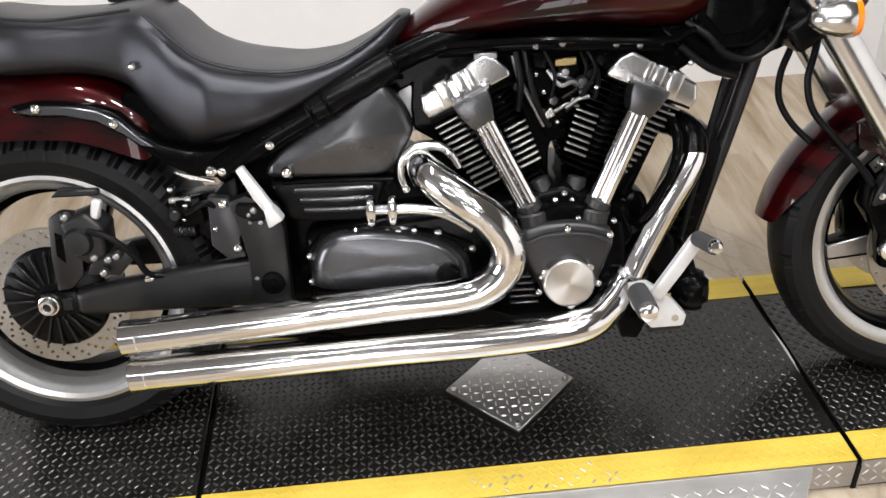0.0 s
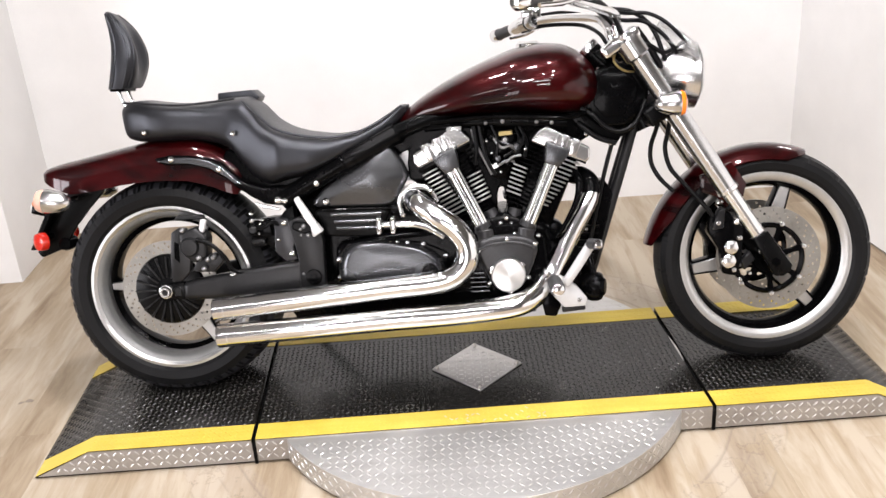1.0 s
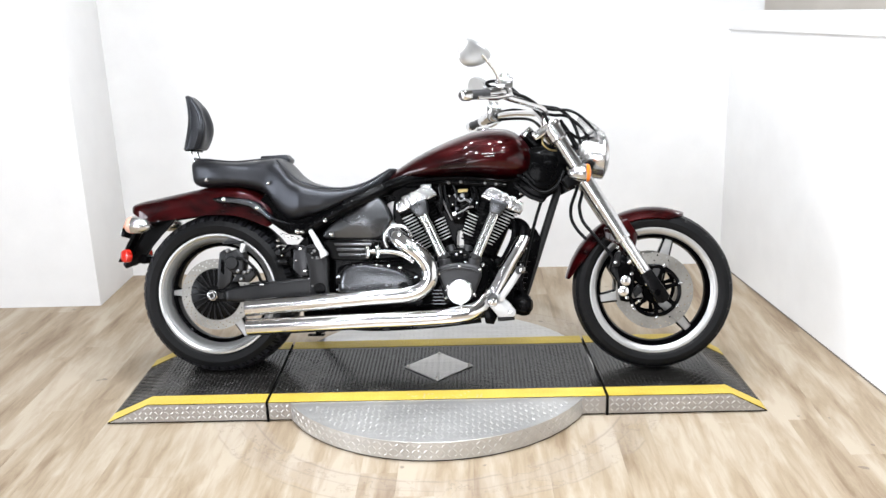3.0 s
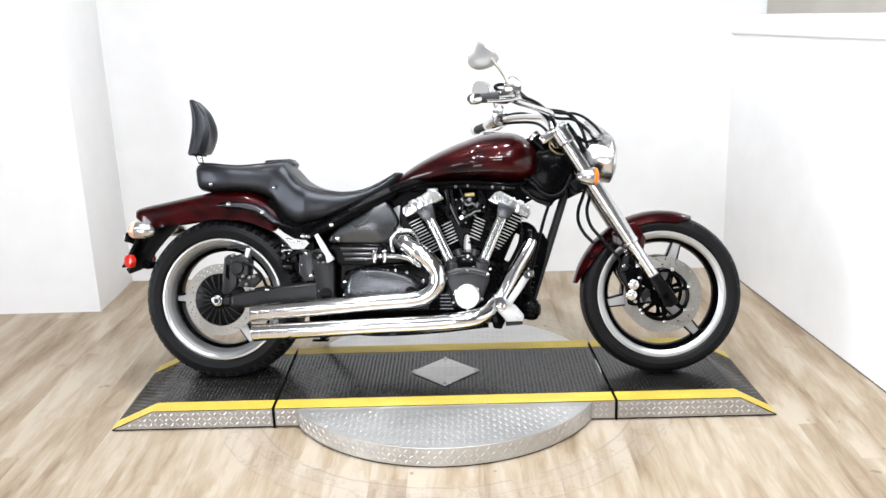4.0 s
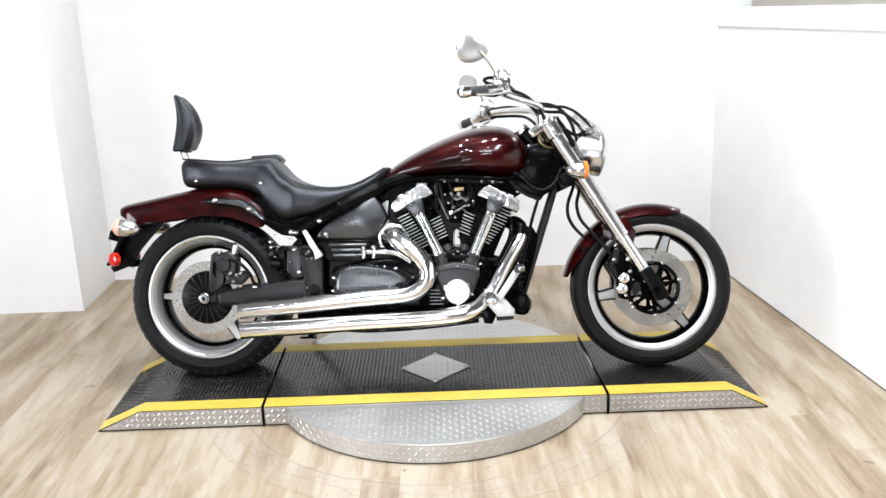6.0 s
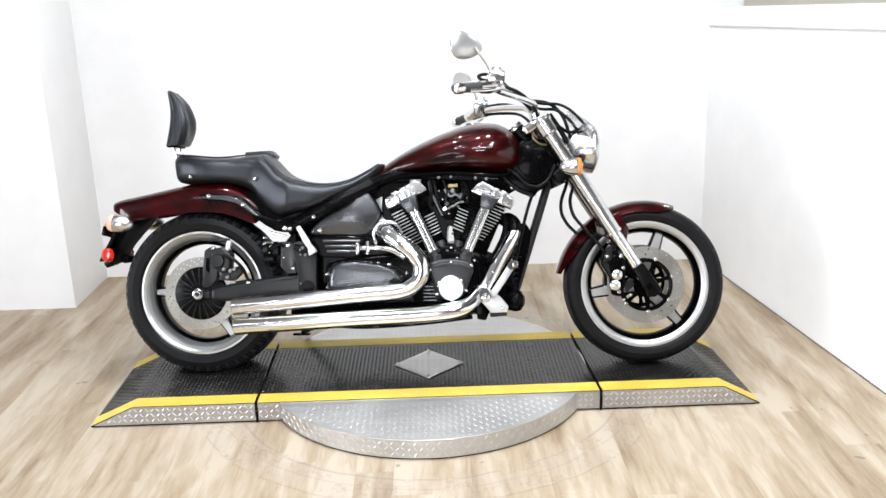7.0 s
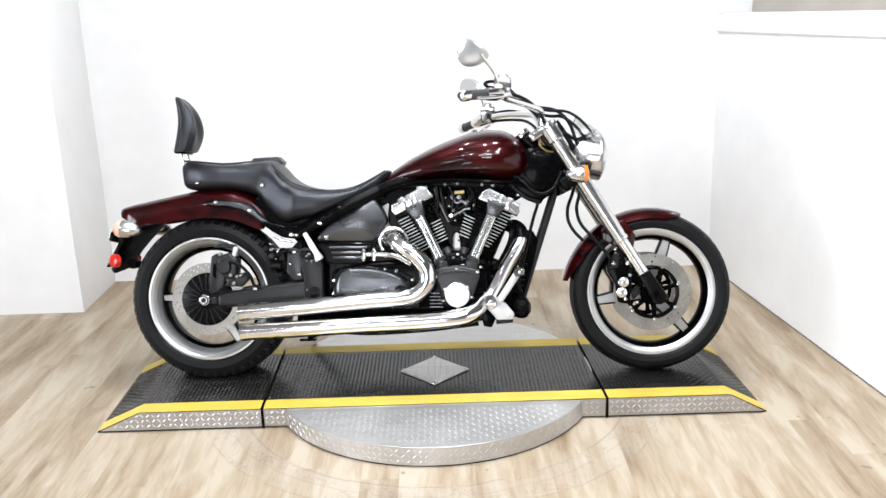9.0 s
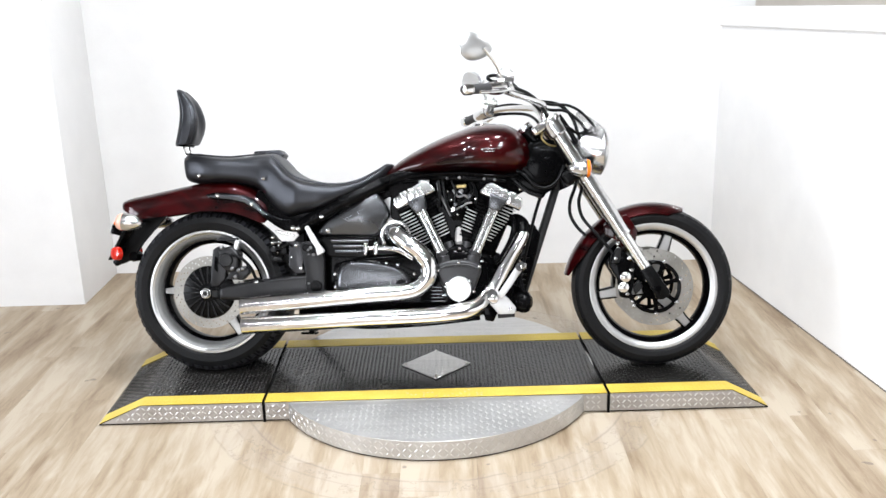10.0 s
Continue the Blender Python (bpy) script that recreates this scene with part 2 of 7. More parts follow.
def wood_material():
    """Pale oak vinyl: streaks along the plank, every plank of its own tone, scuffed rings round the turntable."""
    m, t, p = material("oak_vinyl")
    c = t.nodes.new("ShaderNodeTexCoord")
    geo = t.nodes.new("ShaderNodeNewGeometry")
    info = t.nodes.new("ShaderNodeObjectInfo")
    shift = node(t, "ShaderNodeVectorMath")
    shift.operation = "MULTIPLY_ADD"
    shift.inputs[1].default_value = (0.02, 0.45, 0.0)
    link(t, info.outputs["Random"], shift.inputs[0])
    link(t, geo.outputs["Position"], shift.inputs[2])
    mp = t.nodes.new("ShaderNodeMapping")
    mp.inputs["Scale"].default_value = (1.0, 0.13, 1.0)
    link(t, shift.outputs[0], mp.inputs[0])
    grain = node(t, "ShaderNodeTexNoise", Scale=38.0, Detail=7.0, Roughness=0.68, Distortion=0.9)
    band = node(t, "ShaderNodeTexNoise", Scale=10.0, Detail=3.0, Distortion=0.8)
    link(t, mp.outputs[0], grain.inputs["Vector"])
    link(t, mp.outputs[0], band.inputs["Vector"])
    add = node(t, "ShaderNodeMath")
    add.operation = "MULTIPLY_ADD"
    add.inputs[1].default_value = 0.55
    link(t, grain.outputs[0], add.inputs[0])
    link(t, band.outputs[0], add.inputs[2])
    tone = node(t, "ShaderNodeMath")
    tone.operation = "MULTIPLY_ADD"
    tone.inputs[1].default_value = 0.12
    link(t, info.outputs["Random"], tone.inputs[0])
    link(t, add.outputs[0], tone.inputs[2])
    r = ramp(t, tone.outputs[0], [(0.55, (0.184, 0.129, 0.081)), (0.79, (0.304, 0.239, 0.166)), (1.0, (0.40, 0.339, 0.263))])
    # scuffed rings about the turntable's axis
    flat = node(t, "ShaderNodeVectorMath")
    flat.operation = "SUBTRACT"
    flat.inputs[1].default_value = (0.61, 0.283, 0.0)
    link(t, geo.outputs["Position"], flat.inputs[0])
    length = node(t, "ShaderNodeVectorMath")
    length.operation = "LENGTH"
    link(t, flat.outputs[0], length.inputs[0])
    wob = node(t, "ShaderNodeTexNoise", Scale=6.0, Detail=4.0)
    link(t, geo.outputs["Position"], wob.inputs["Vector"])
    rad = node(t, "ShaderNodeMath")
    rad.operation = "MULTIPLY_ADD"
    rad.inputs[1].default_value = 0.09
    link(t, wob.outputs[0], rad.inputs[0])
    link(t, length.outputs["Value"], rad.inputs[2])
    line = node(t, "ShaderNodeMath")
    line.operation = "MULTIPLY_ADD"
    line.inputs[1].default_value = 0.03
    link(t, wob.outputs[0], line.inputs[0])
    link(t, length.outputs["Value"], line.inputs[2])
    ring = ramp(t, rad.outputs[0], [(0.74, (0, 0, 0)), (0.75, (0.7, 0.7, 0.7)), (0.80, (0.95, 0.95, 0.95)), (0.86, (0.6, 0.6, 0.6)), (0.89, (0.9, 0.9, 0.9)), (0.90, (0, 0, 0))])
    patch = node(t, "ShaderNodeTexNoise", Scale=7.0, Detail=6.0, Roughness=0.6)
    link(t, geo.outputs["Position"], patch.inputs["Vector"])
    pr = ramp(t, patch.outputs[0], [(0.38, (0.03, 0.03, 0.03)), (0.48, (0.22, 0.22, 0.22)), (0.58, (0.26, 0.26, 0.26)), (0.66, (0.1, 0.1, 0.1))])
    mul = node(t, "ShaderNodeMath")
    mul.operation = "MULTIPLY"
    link(t, ring.outputs[0], mul.inputs[0])
    link(t, pr.outputs[0], mul.inputs[1])
    mix = t.nodes.new("ShaderNodeMixRGB")
    mix.inputs[2].default_value = (0.36, 0.315, 0.285, 1)
    link(t, mul.outputs[0], mix.inputs[0])
    link(t, r.outputs[0], mix.inputs[1])
    # thin dark lines dragged round by the turntable's feet, and small black scuffs
    drag = ramp(t, line.outputs[0], [(0.728, (0, 0, 0)), (0.733, (0.6, 0.6, 0.6)), (0.739, (0, 0, 0)), (0.788, (0, 0, 0)), (0.792, (0.4, 0.4, 0.4)), (0.796, (0, 0, 0)), (0.868, (0, 0, 0)), (0.872, (0.5, 0.5, 0.5)), (0.877, (0, 0, 0))])
    broken = ramp(t, patch.outputs[0], [(0.42, (0, 0, 0)), (0.50, (0.8, 0.8, 0.8))])
    torn = ramp(t, patch.outputs[0], [(0.425, (0, 0, 0)), (0.438, (0.5, 0.5, 0.5)), (0.45, (0, 0, 0)), (0.592, (0, 0, 0)), (0.60, (0.45, 0.45, 0.45)), (0.608, (0, 0, 0))])
    rims = node(t, "ShaderNodeMath")
    rims.operation = "MULTIPLY"
    link(t, torn.outputs[0], rims.inputs[0])
    link(t, ring.outputs[0], rims.inputs[1])
    cut = node(t, "ShaderNodeMath")
    cut.operation = "MULTIPLY"
    link(t, drag.outputs[0], cut.inputs[0])
    link(t, broken.outputs[0], cut.inputs[1])
    spot = node(t, "ShaderNodeTexNoise", Scale=11.0, Detail=2.0)
    link(t, geo.outputs["Position"], spot.inputs["Vector"])
    mark = ramp(t, spot.outputs[0], [(0.73, (0, 0, 0)), (0.75, (0.6, 0.6, 0.6))])
    both = node(t, "ShaderNodeMath")
    both.operation = "MAXIMUM"
    link(t, cut.outputs[0], both.inputs[0])
    link(t, mark.outputs[0], both.inputs[1])
    most = node(t, "ShaderNodeMath")
    most.operation = "MAXIMUM"
    link(t, both.outputs[0], most.inputs[0])
    link(t, rims.outputs[0], most.inputs[1])
    mix2 = t.nodes.new("ShaderNodeMixRGB")
    mix2.inputs[2].default_value = (0.13, 0.105, 0.09, 1)
    link(t, most.outputs[0], mix2.inputs[0])
    link(t, mix.outputs[0], mix2.inputs[1])
    link(t, mix2.outputs[0], p.inputs["Base Color"])
    rr = node(t, "ShaderNodeMapRange")
    rr.inputs[3].default_value, rr.inputs[4].default_value = 0.36, 0.56
    p.inputs["Specular IOR Level"].default_value = 0.2
    link(t, grain.outputs[0], rr.inputs[0])
    link(t, rr.outputs[0], p.inputs["Roughness"])
    b = node(t, "ShaderNodeBump", Strength=0.25, Distance=0.0006)
    link(t, grain.outputs[0], b.inputs["Height"])
    link(t, b.outputs[0], p.inputs["Normal"])
    return m


M_WOOD = wood_material()
M_BASE = surface("floor_base", (0.20, 0.15, 0.10), (0.30, 0.23, 0.16), 0.5)


# ---------- mesh helpers ----------
def part(name, bm, mat, parent=None, label="", angle=40):
    """One mesh object from a bmesh, under its thing or part."""
    bmesh.ops.recalc_face_normals(bm, faces=bm.faces[:])
    me = bpy.data.meshes.new(name)
    bm.to_mesh(me)
    bm.free()
    me.materials.append(mat)
    me.shade_smooth()
    me.set_sharp_from_angle(angle=radians(angle))
    ob = new(name, me)
    ob.parent = parent
    if label:
        ob["label"] = label
    return ob


def join(*many):
    out = bmesh.new()
    for bm in many:
        me = bpy.data.meshes.new("tmp")
        bm.to_mesh(me)
        bm.free()
        out.from_mesh(me)
        bpy.data.meshes.remove(me)
    return out


def bevelled(bm, width, segments=2, angle=25):
    if width > 0:
        bmesh.ops.recalc_face_normals(bm, faces=bm.faces[:])
        edges = [e for e in bm.edges if len(e.link_faces) == 2 and e.calc_face_angle(0) > radians(angle)]
        bmesh.ops.bevel(bm, geom=edges, offset=width, segments=segments, profile=0.6, affect="EDGES", clamp_overlap=True)
    return bm


def box(x0, x1, y0, y1, z0, z1, bevel=0.0, segments=2):
    bm = bmesh.new()
    bmesh.ops.create_cube(bm, size=1.0, matrix=Matrix.Translation(((x0 + x1) / 2, (y0 + y1) / 2, (z0 + z1) / 2)) @ Matrix.Diagonal((x1 - x0, y1 - y0, z1 - z0, 1)))
    return bevelled(bm, bevel, segments)


def prism(outline, v0, v1, bevel=0.004, segments=2):
    """A side-view outline (forward, up) given thickness from v0 to v1 (v to the bike's right)."""
    bm = bmesh.new()
    a = [bm.verts.new((u, -v0, w)) for u, w in outline]
    b = [bm.verts.new((u, -v1, w)) for u, w in outline]
    bm.faces.new(a)
    bm.faces.new(list(reversed(b)))
    n = len(a)
    for k in range(n):
        bm.faces.new((a[k], b[k], b[(k + 1) % n], a[(k + 1) % n]))
    return bevelled(bm, bevel, segments)


def P(u, v, w):
    return Vector((u, -v, w))


def spline(points, steps=6, closed=False):
    pts = [Vector(p) for p in points]
    out, n = [], len(pts)
    for k in range(n if closed else n - 1):
        p0 = pts[(k - 1) % n] if closed or k else pts[0] * 2 - pts[1]
        p1, p2 = pts[k], pts[(k + 1) % n]
        p3 = pts[(k + 2) % n] if closed or k + 2 < n else pts[-1] * 2 - pts[-2]
        for s in range(steps):
            t = s / steps
            out.append(0.5 * (2 * p1 + (p2 - p0) * t + (2 * p0 - 5 * p1 + 4 * p2 - p3) * t * t + (3 * p1 - p0 - 3 * p2 + p3) * t ** 3))
    if not closed:
        out.append(pts[-1])
    return out


def loft(rings, cap=True, closed=True):
    bm = bmesh.new()
    rows = [[bm.verts.new(p) for p in ring] for ring in rings]
    n = len(rows[0])
    for a, b in zip(rows, rows[1:]):
        for k in range(n if closed else n - 1):
            bm.faces.new((a[k], a[(k + 1) % n], b[(k + 1) % n], b[k]))
    if cap and closed:
        bm.faces.new(rows[0])
        bm.faces.new(list(reversed(rows[-1])))
    return bm


def tube(points, radius, seg=14, steps=6, smooth=True, cap=True):
    """A round pipe along points; radius: one number, or one for each point."""
    pts = spline(points, steps) if smooth else [Vector(p) for p in points]
    if isinstance(radius, (int, float)):
        radii = [radius] * len(pts)
    else:
        radii = []
        for k in range(len(pts)):
            x = k / (len(pts) - 1) * (len(radius) - 1)
            i = min(int(x), len(radius) - 2)
            radii.append(radius[i] + (radius[i + 1] - radius[i]) * (x - i))
    rings, side = [], None
    for k, p in enumerate(pts):
        d = (pts[min(k + 1, len(pts) - 1)] - pts[max(k - 1, 0)]).normalized()
        if side is None:
            side = d.orthogonal().normalized()
        side = (side - d * side.dot(d)).normalized()
        other = d.cross(side)
        rings.append([p + radii[k] * (math.cos(a) * side + math.sin(a) * other) for a in (2 * math.pi * j / seg for j in range(seg))])
    return loft(rings, cap)


def lathe(profile, centre, axis=(0, -1, 0), seg=32, start=0.0):
    """Turns (radius, along) points round an axis."""
    c, d = Vector(centre), Vector(axis).normalized()
    e1 = Vector((0, 0, 1)) if abs(d.z) < 0.9 else Vector((1, 0, 0))
    e1 = (e1 - d * e1.dot(d)).normalized()
    e2 = d.cross(e1)
    bm = bmesh.new()
    rows = []
    for r, a in profile:
        if r < 1e-6:
            rows.append([bm.verts.new(c + d * a)])
        else:
            rows.append([bm.verts.new(c + d * a + r * (math.cos(start + 2 * math.pi * j / seg) * e1 + math.sin(start + 2 * math.pi * j / seg) * e2)) for j in range(seg)])
    for a, b in zip(rows, rows[1:]):
        for k in range(seg):
            m = (k + 1) % seg
            if len(a) == 1 and len(b) == 1:
                break
            if len(a) == 1:
                bm.faces.new((a[0], b[m], b[k]))
            elif len(b) == 1:
                bm.faces.new((a[k], a[m], b[0]))
            else:
                bm.faces.new((a[k], a[m], b[m], b[k]))
    return bm


def rod(a, b, r, seg=14, chamfer=0.0):
    a, b = Vector(a), Vector(b)
    n = (b - a).length
    c = min(chamfer, r * 0.6)
    prof = [(0, 0), (r - c, 0), (r, c), (r, n - c), (r - c, n), (0, n)] if c else [(0, 0), (r, 0), (r, n), (0, n)]
    return lathe(prof, a, b - a, seg)


def empty(name, m=None):
    ob = new(name)
    ob.empty_display_size = 0.1
    if m is not None:
        ob.matrix_world = m
    return ob


# ---------- the room ----------
def slab(name, a, b, z0, z1, thick, mat, label, category):
    """An upright wall from plan point a to b; its thickness lies to the right of that way."""
    a, b = Vector((*a, 0)), Vector((*b, 0))
    d = (b - a).normalized()
    n = Vector((d.y, -d.x, 0)) * thick
    bm = bmesh.new()
    low = [bm.verts.new((p.x, p.y, z0)) for p in (a, b, b + n, a + n)]
    top = [bm.verts.new((p.x, p.y, z1)) for p in (a, b, b + n, a + n)]
    bm.faces.new(low)
    bm.faces.new(top)
    for k in range(4):
        bm.faces.new((low[k], low[(k + 1) % 4], top[(k + 1) % 4], top[k]))
    ob = part(name, bm, mat)
    return tagged(ob, label, category, kind="structure")


X0, X1, Y0, Y1 = -5.0, 5.0, -6.0, 1.74
tagged(part("floor", box(X0, X1, Y0, 4.0, -0.12, -0.004), M_BASE), "pale oak vinyl plank floor with scuffed rings", "floor", kind="structure")
tagged(part("ceiling", box(X0 - 0.15, X1 + 0.15, Y0 - 0.15, 4.15, CEIL, CEIL + 0.12), M_CEIL), "plain dark grey showroom ceiling", "ceiling", kind="structure")
slab("wall_back", (2.20, 1.715), (-1.6, 1.765), -0.004, CEIL, 0.12, M_WALL, "white painted back wall of the showroom", "wall").matrix_world = pose(0, 0, 0)
for nm, ya, yb, za, zb in (("wall_left_1", 4.0, SY1, -0.004, CEIL), ("wall_left_2", SY0, Y0, -0.004, CEIL), ("wall_left_3", SY1, SY0, -0.004, WZ0), ("wall_left_4", SY1, SY0, WZ1, CEIL)):
    slab(nm, (X0, ya), (X0, yb), za, zb, 0.12, M_GREYWALL, "grey side wall of the showroom", "wall")
win = empty("window_2", pose(X0, 0, 0))
tagged(win, "side window with dark frame bars", "window", kind="structure")
for k in range(3):
    wy = SY0 + (SY1 - SY0) * k / 2
    part("window_frame", box(-0.05, 0.02, wy - 0.035, wy + 0.035, WZ0 + 0.002, WZ1 - 0.002, 0.004), M_DARKWALL, win)
part("window_sill", box(-0.05, 0.10, SY0 + 0.04, SY1 - 0.04, WZ0 + 0.001, WZ0 + 0.03, 0.004), M_WALL, win)
for nm, xa, xb, za, zb in (("wall_behind_1", X0, WX0, -0.004, CEIL), ("wall_behind_2", WX1, X1, -0.004, CEIL), ("wall_behind_3", WX0, WX1, -0.004, WZ0), ("wall_behind_4", WX0, WX1, WZ1, CEIL)):
    slab(nm, (xa, Y0), (xb, Y0), za, zb, 0.12, M_GREYWALL, "grey wall round the shop window", "wall")
win = empty("window_1", pose(0, Y0, 0))
tagged(win, "wide shop window with dark frame bars", "window", kind="structure")
for k in range(4):
    wx = WX0 + (WX1 - WX0) * k / 3
    part("window_frame", box(wx - 0.035, wx + 0.035, -0.05, 0.02, WZ0 + 0.002, WZ1 - 0.002, 0.004), M_DARKWALL, win)
part("window_sill", box(WX0 + 0.04, WX1 - 0.04, -0.05, 0.10, WZ0 + 0.001, WZ0 + 0.03, 0.004), M_WALL, win)
slab("wall_far_right", (X1, Y0), (X1, 4.0), -0.004, CEIL, 0.12, M_TANWALL, "tan wall beyond the low partition", "wall")
slab("wall_far_back", (X1, 3.9), (2.2, 3.9), -0.004, CEIL, 0.12, M_TANWALL, "tan wall beyond the low partition", "wall")
tagged(part("wall_projection", box(X0 + 0.002, -1.10, 1.285, 1.9, -0.004, CEIL, 0.006), M_WALL), "white boxed-out wall section beside the alcove", "wall", kind="structure")
# low partition on the bike's front side, with a cap along its top
PA, PB = (2.045, 1.73), (2.66, -3.2)
slab("wall_partition", PB, PA, -0.004, 1.195, 0.12, M_WALL, "low white partition wall beside the display", "wall")

# thin dark strips along the foot of the walls
M_FOOTLINE = surface("dark_foot_line", (0.09, 0.078, 0.066), (0.16, 0.14, 0.12), 0.7, 0, 90)
for nm, a, b in (("baseboard_partition", PA, PB), ("baseboard_back", (2.05, 1.717), (-1.098, 1.7585))):
    slab(nm, a, b, 0.0005, 0.005, 0.003, M_FOOTLINE, "thin dark line at the wall foot", "baseboard")


def cap_rail():
    d = (Vector((*PA, 0)) - Vector((*PB, 0)))
    bm = box(-0.014, 0.134, 0.0, d.length, 0, 0.088, 0.006)
    # the cap climbs gently away from the corner, on a tapering upstand
    for v in bm.verts:
        v.co.z += 0.045 * (d.length - v.co.y)
    up = box(0.001, 0.119, 0.0, d.length, -0.01, 0.0)
    for v in up.verts:
        if v.co.z > -0.005:
            v.co.z += 0.045 * (d.length - v.co.y)
    bm = join(bm, up)
    ob = part("trim_partition", bm, M_WALL)
    ob.matrix_world = Matrix.Translation((PB[0], PB[1], 1.204)) @ pose(0, 0, 0, 0, 0, math.degrees(math.atan2(-d.x, d.y)))
    return tagged(ob, "white cap board along the partition top", "trim", kind="structure")


cap_rail()

# ceiling lamps: housings round the light sources
for lx, ly in TUBES:
    e = empty("ceiling_light", pose(lx, ly, CEIL))
    tagged(e, "long white fluorescent ceiling light", "ceiling light", "long ceiling lights")
    bm = join(box(-0.68, 0.68, -0.12, -0.09, -0.09, 0), box(-0.68, 0.68, 0.09, 0.12, -0.09, 0), box(-0.68, -0.65, -0.09, 0.09, -0.09, 0), box(0.65, 0.68, -0.09, 0.09, -0.09, 0))
    part("frame", bm, M_CEIL, e)
for lx, ly in SPOTS:
    e = empty("downlight", pose(lx, ly, CEIL))
    tagged(e, "small round white ceiling downlight", "downlight", "round downlights")
    part("trim_ring", lathe([(0.065, 0), (0.085, 0), (0.085, 0.08), (0.075, 0.09), (0.065, 0.08), (0.065, 0)], (0, 0, 0), (0, 0, -1), 24), M_CEIL, e)


# ---------- turntable and ramps ----------
TC = Vector((0.61, 0.283, 0))
TR, DECK, DISC = 0.595, 0.075, 0.071
YN, YF = 0.0, 0.565


def lugs(bm, x0, x1, y0, y1, keep, to_world, pitch=0.0225, length=0.0235, width=0.0062, height=0.002):
    """Raised bars of tread plate, turned by quarter turns, on the plane that to_world names."""
    nx, ny = int((x1 - x0) / pitch), int((y1 - y0) / pitch)
    for i in range(nx):
        for j in range(ny):
            x, y = x0 + (i + 0.5) * pitch, y0 + (j + 0.5) * pitch
            if not keep(x, y):
                continue
            a = math.radians(45 if (i + j) % 2 else -45)
            c, s = math.cos(a), math.sin(a)
            pts = []
            for px_, py_, pz_ in ((-0.5, 0, 0), (-0.25, -0.5, 0), (0.25, -0.5, 0), (0.5, 0, 0), (0.25, 0.5, 0), (-0.25, 0.5, 0), (-0.25, 0, 1), (0.25, 0, 1)):
                qx, qy = px_ * length, py_ * width
                pts.append(bm.verts.new(to_world(x + qx * c - qy * s, y + qx * s + qy * c, pz_ * height)))
            for f in ((0, 1, 6), (1, 2, 7, 6), (2, 3, 7), (3, 4, 7), (4, 5, 6, 7), (5, 0, 6)):
                bm.faces.new([pts[k] for k in f])


# pitch, length, width and height of the deck's finer bars
FINE = (0.0146, 0.0146, 0.0046, 0.0016)


def strip(points, thick=0.0012):
    """A thin painted strip over a bent line of (x, z), across y from points' y0 to y1."""
    line, ya, yb = points
    bm = bmesh.new()
    rows = []
    for x, z in line:
        rows.append([bm.verts.new((x, ya, z)), bm.verts.new((x, yb, z)), bm.verts.new((x, yb, z + thick)), bm.verts.new((x, ya, z + thick))])
    for a, b in zip(rows, rows[1:]):
        for k in range(4):
            bm.faces.new((a[k], a[(k + 1) % 4], b[(k + 1) % 4], b[k]))
    bm.faces.new(rows[0])
    bm.faces.new(list(reversed(rows[-1])))
    return bm


def xz_body(outline, ya, yb, bevel=0.0015):
    bm = bmesh.new()
    a = [bm.verts.new((x, ya, z)) for x, z in outline]
    b = [bm.verts.new((x, yb, z)) for x, z in outline]
    bm.faces.new(a)
    bm.faces.new(list(reversed(b)))
    for k in range(len(a)):
        bm.faces.new((a[k], b[k], b[(k + 1) % len(a)], a[(k + 1) % len(a)]))
    return bevelled(bm, bevel, 1)


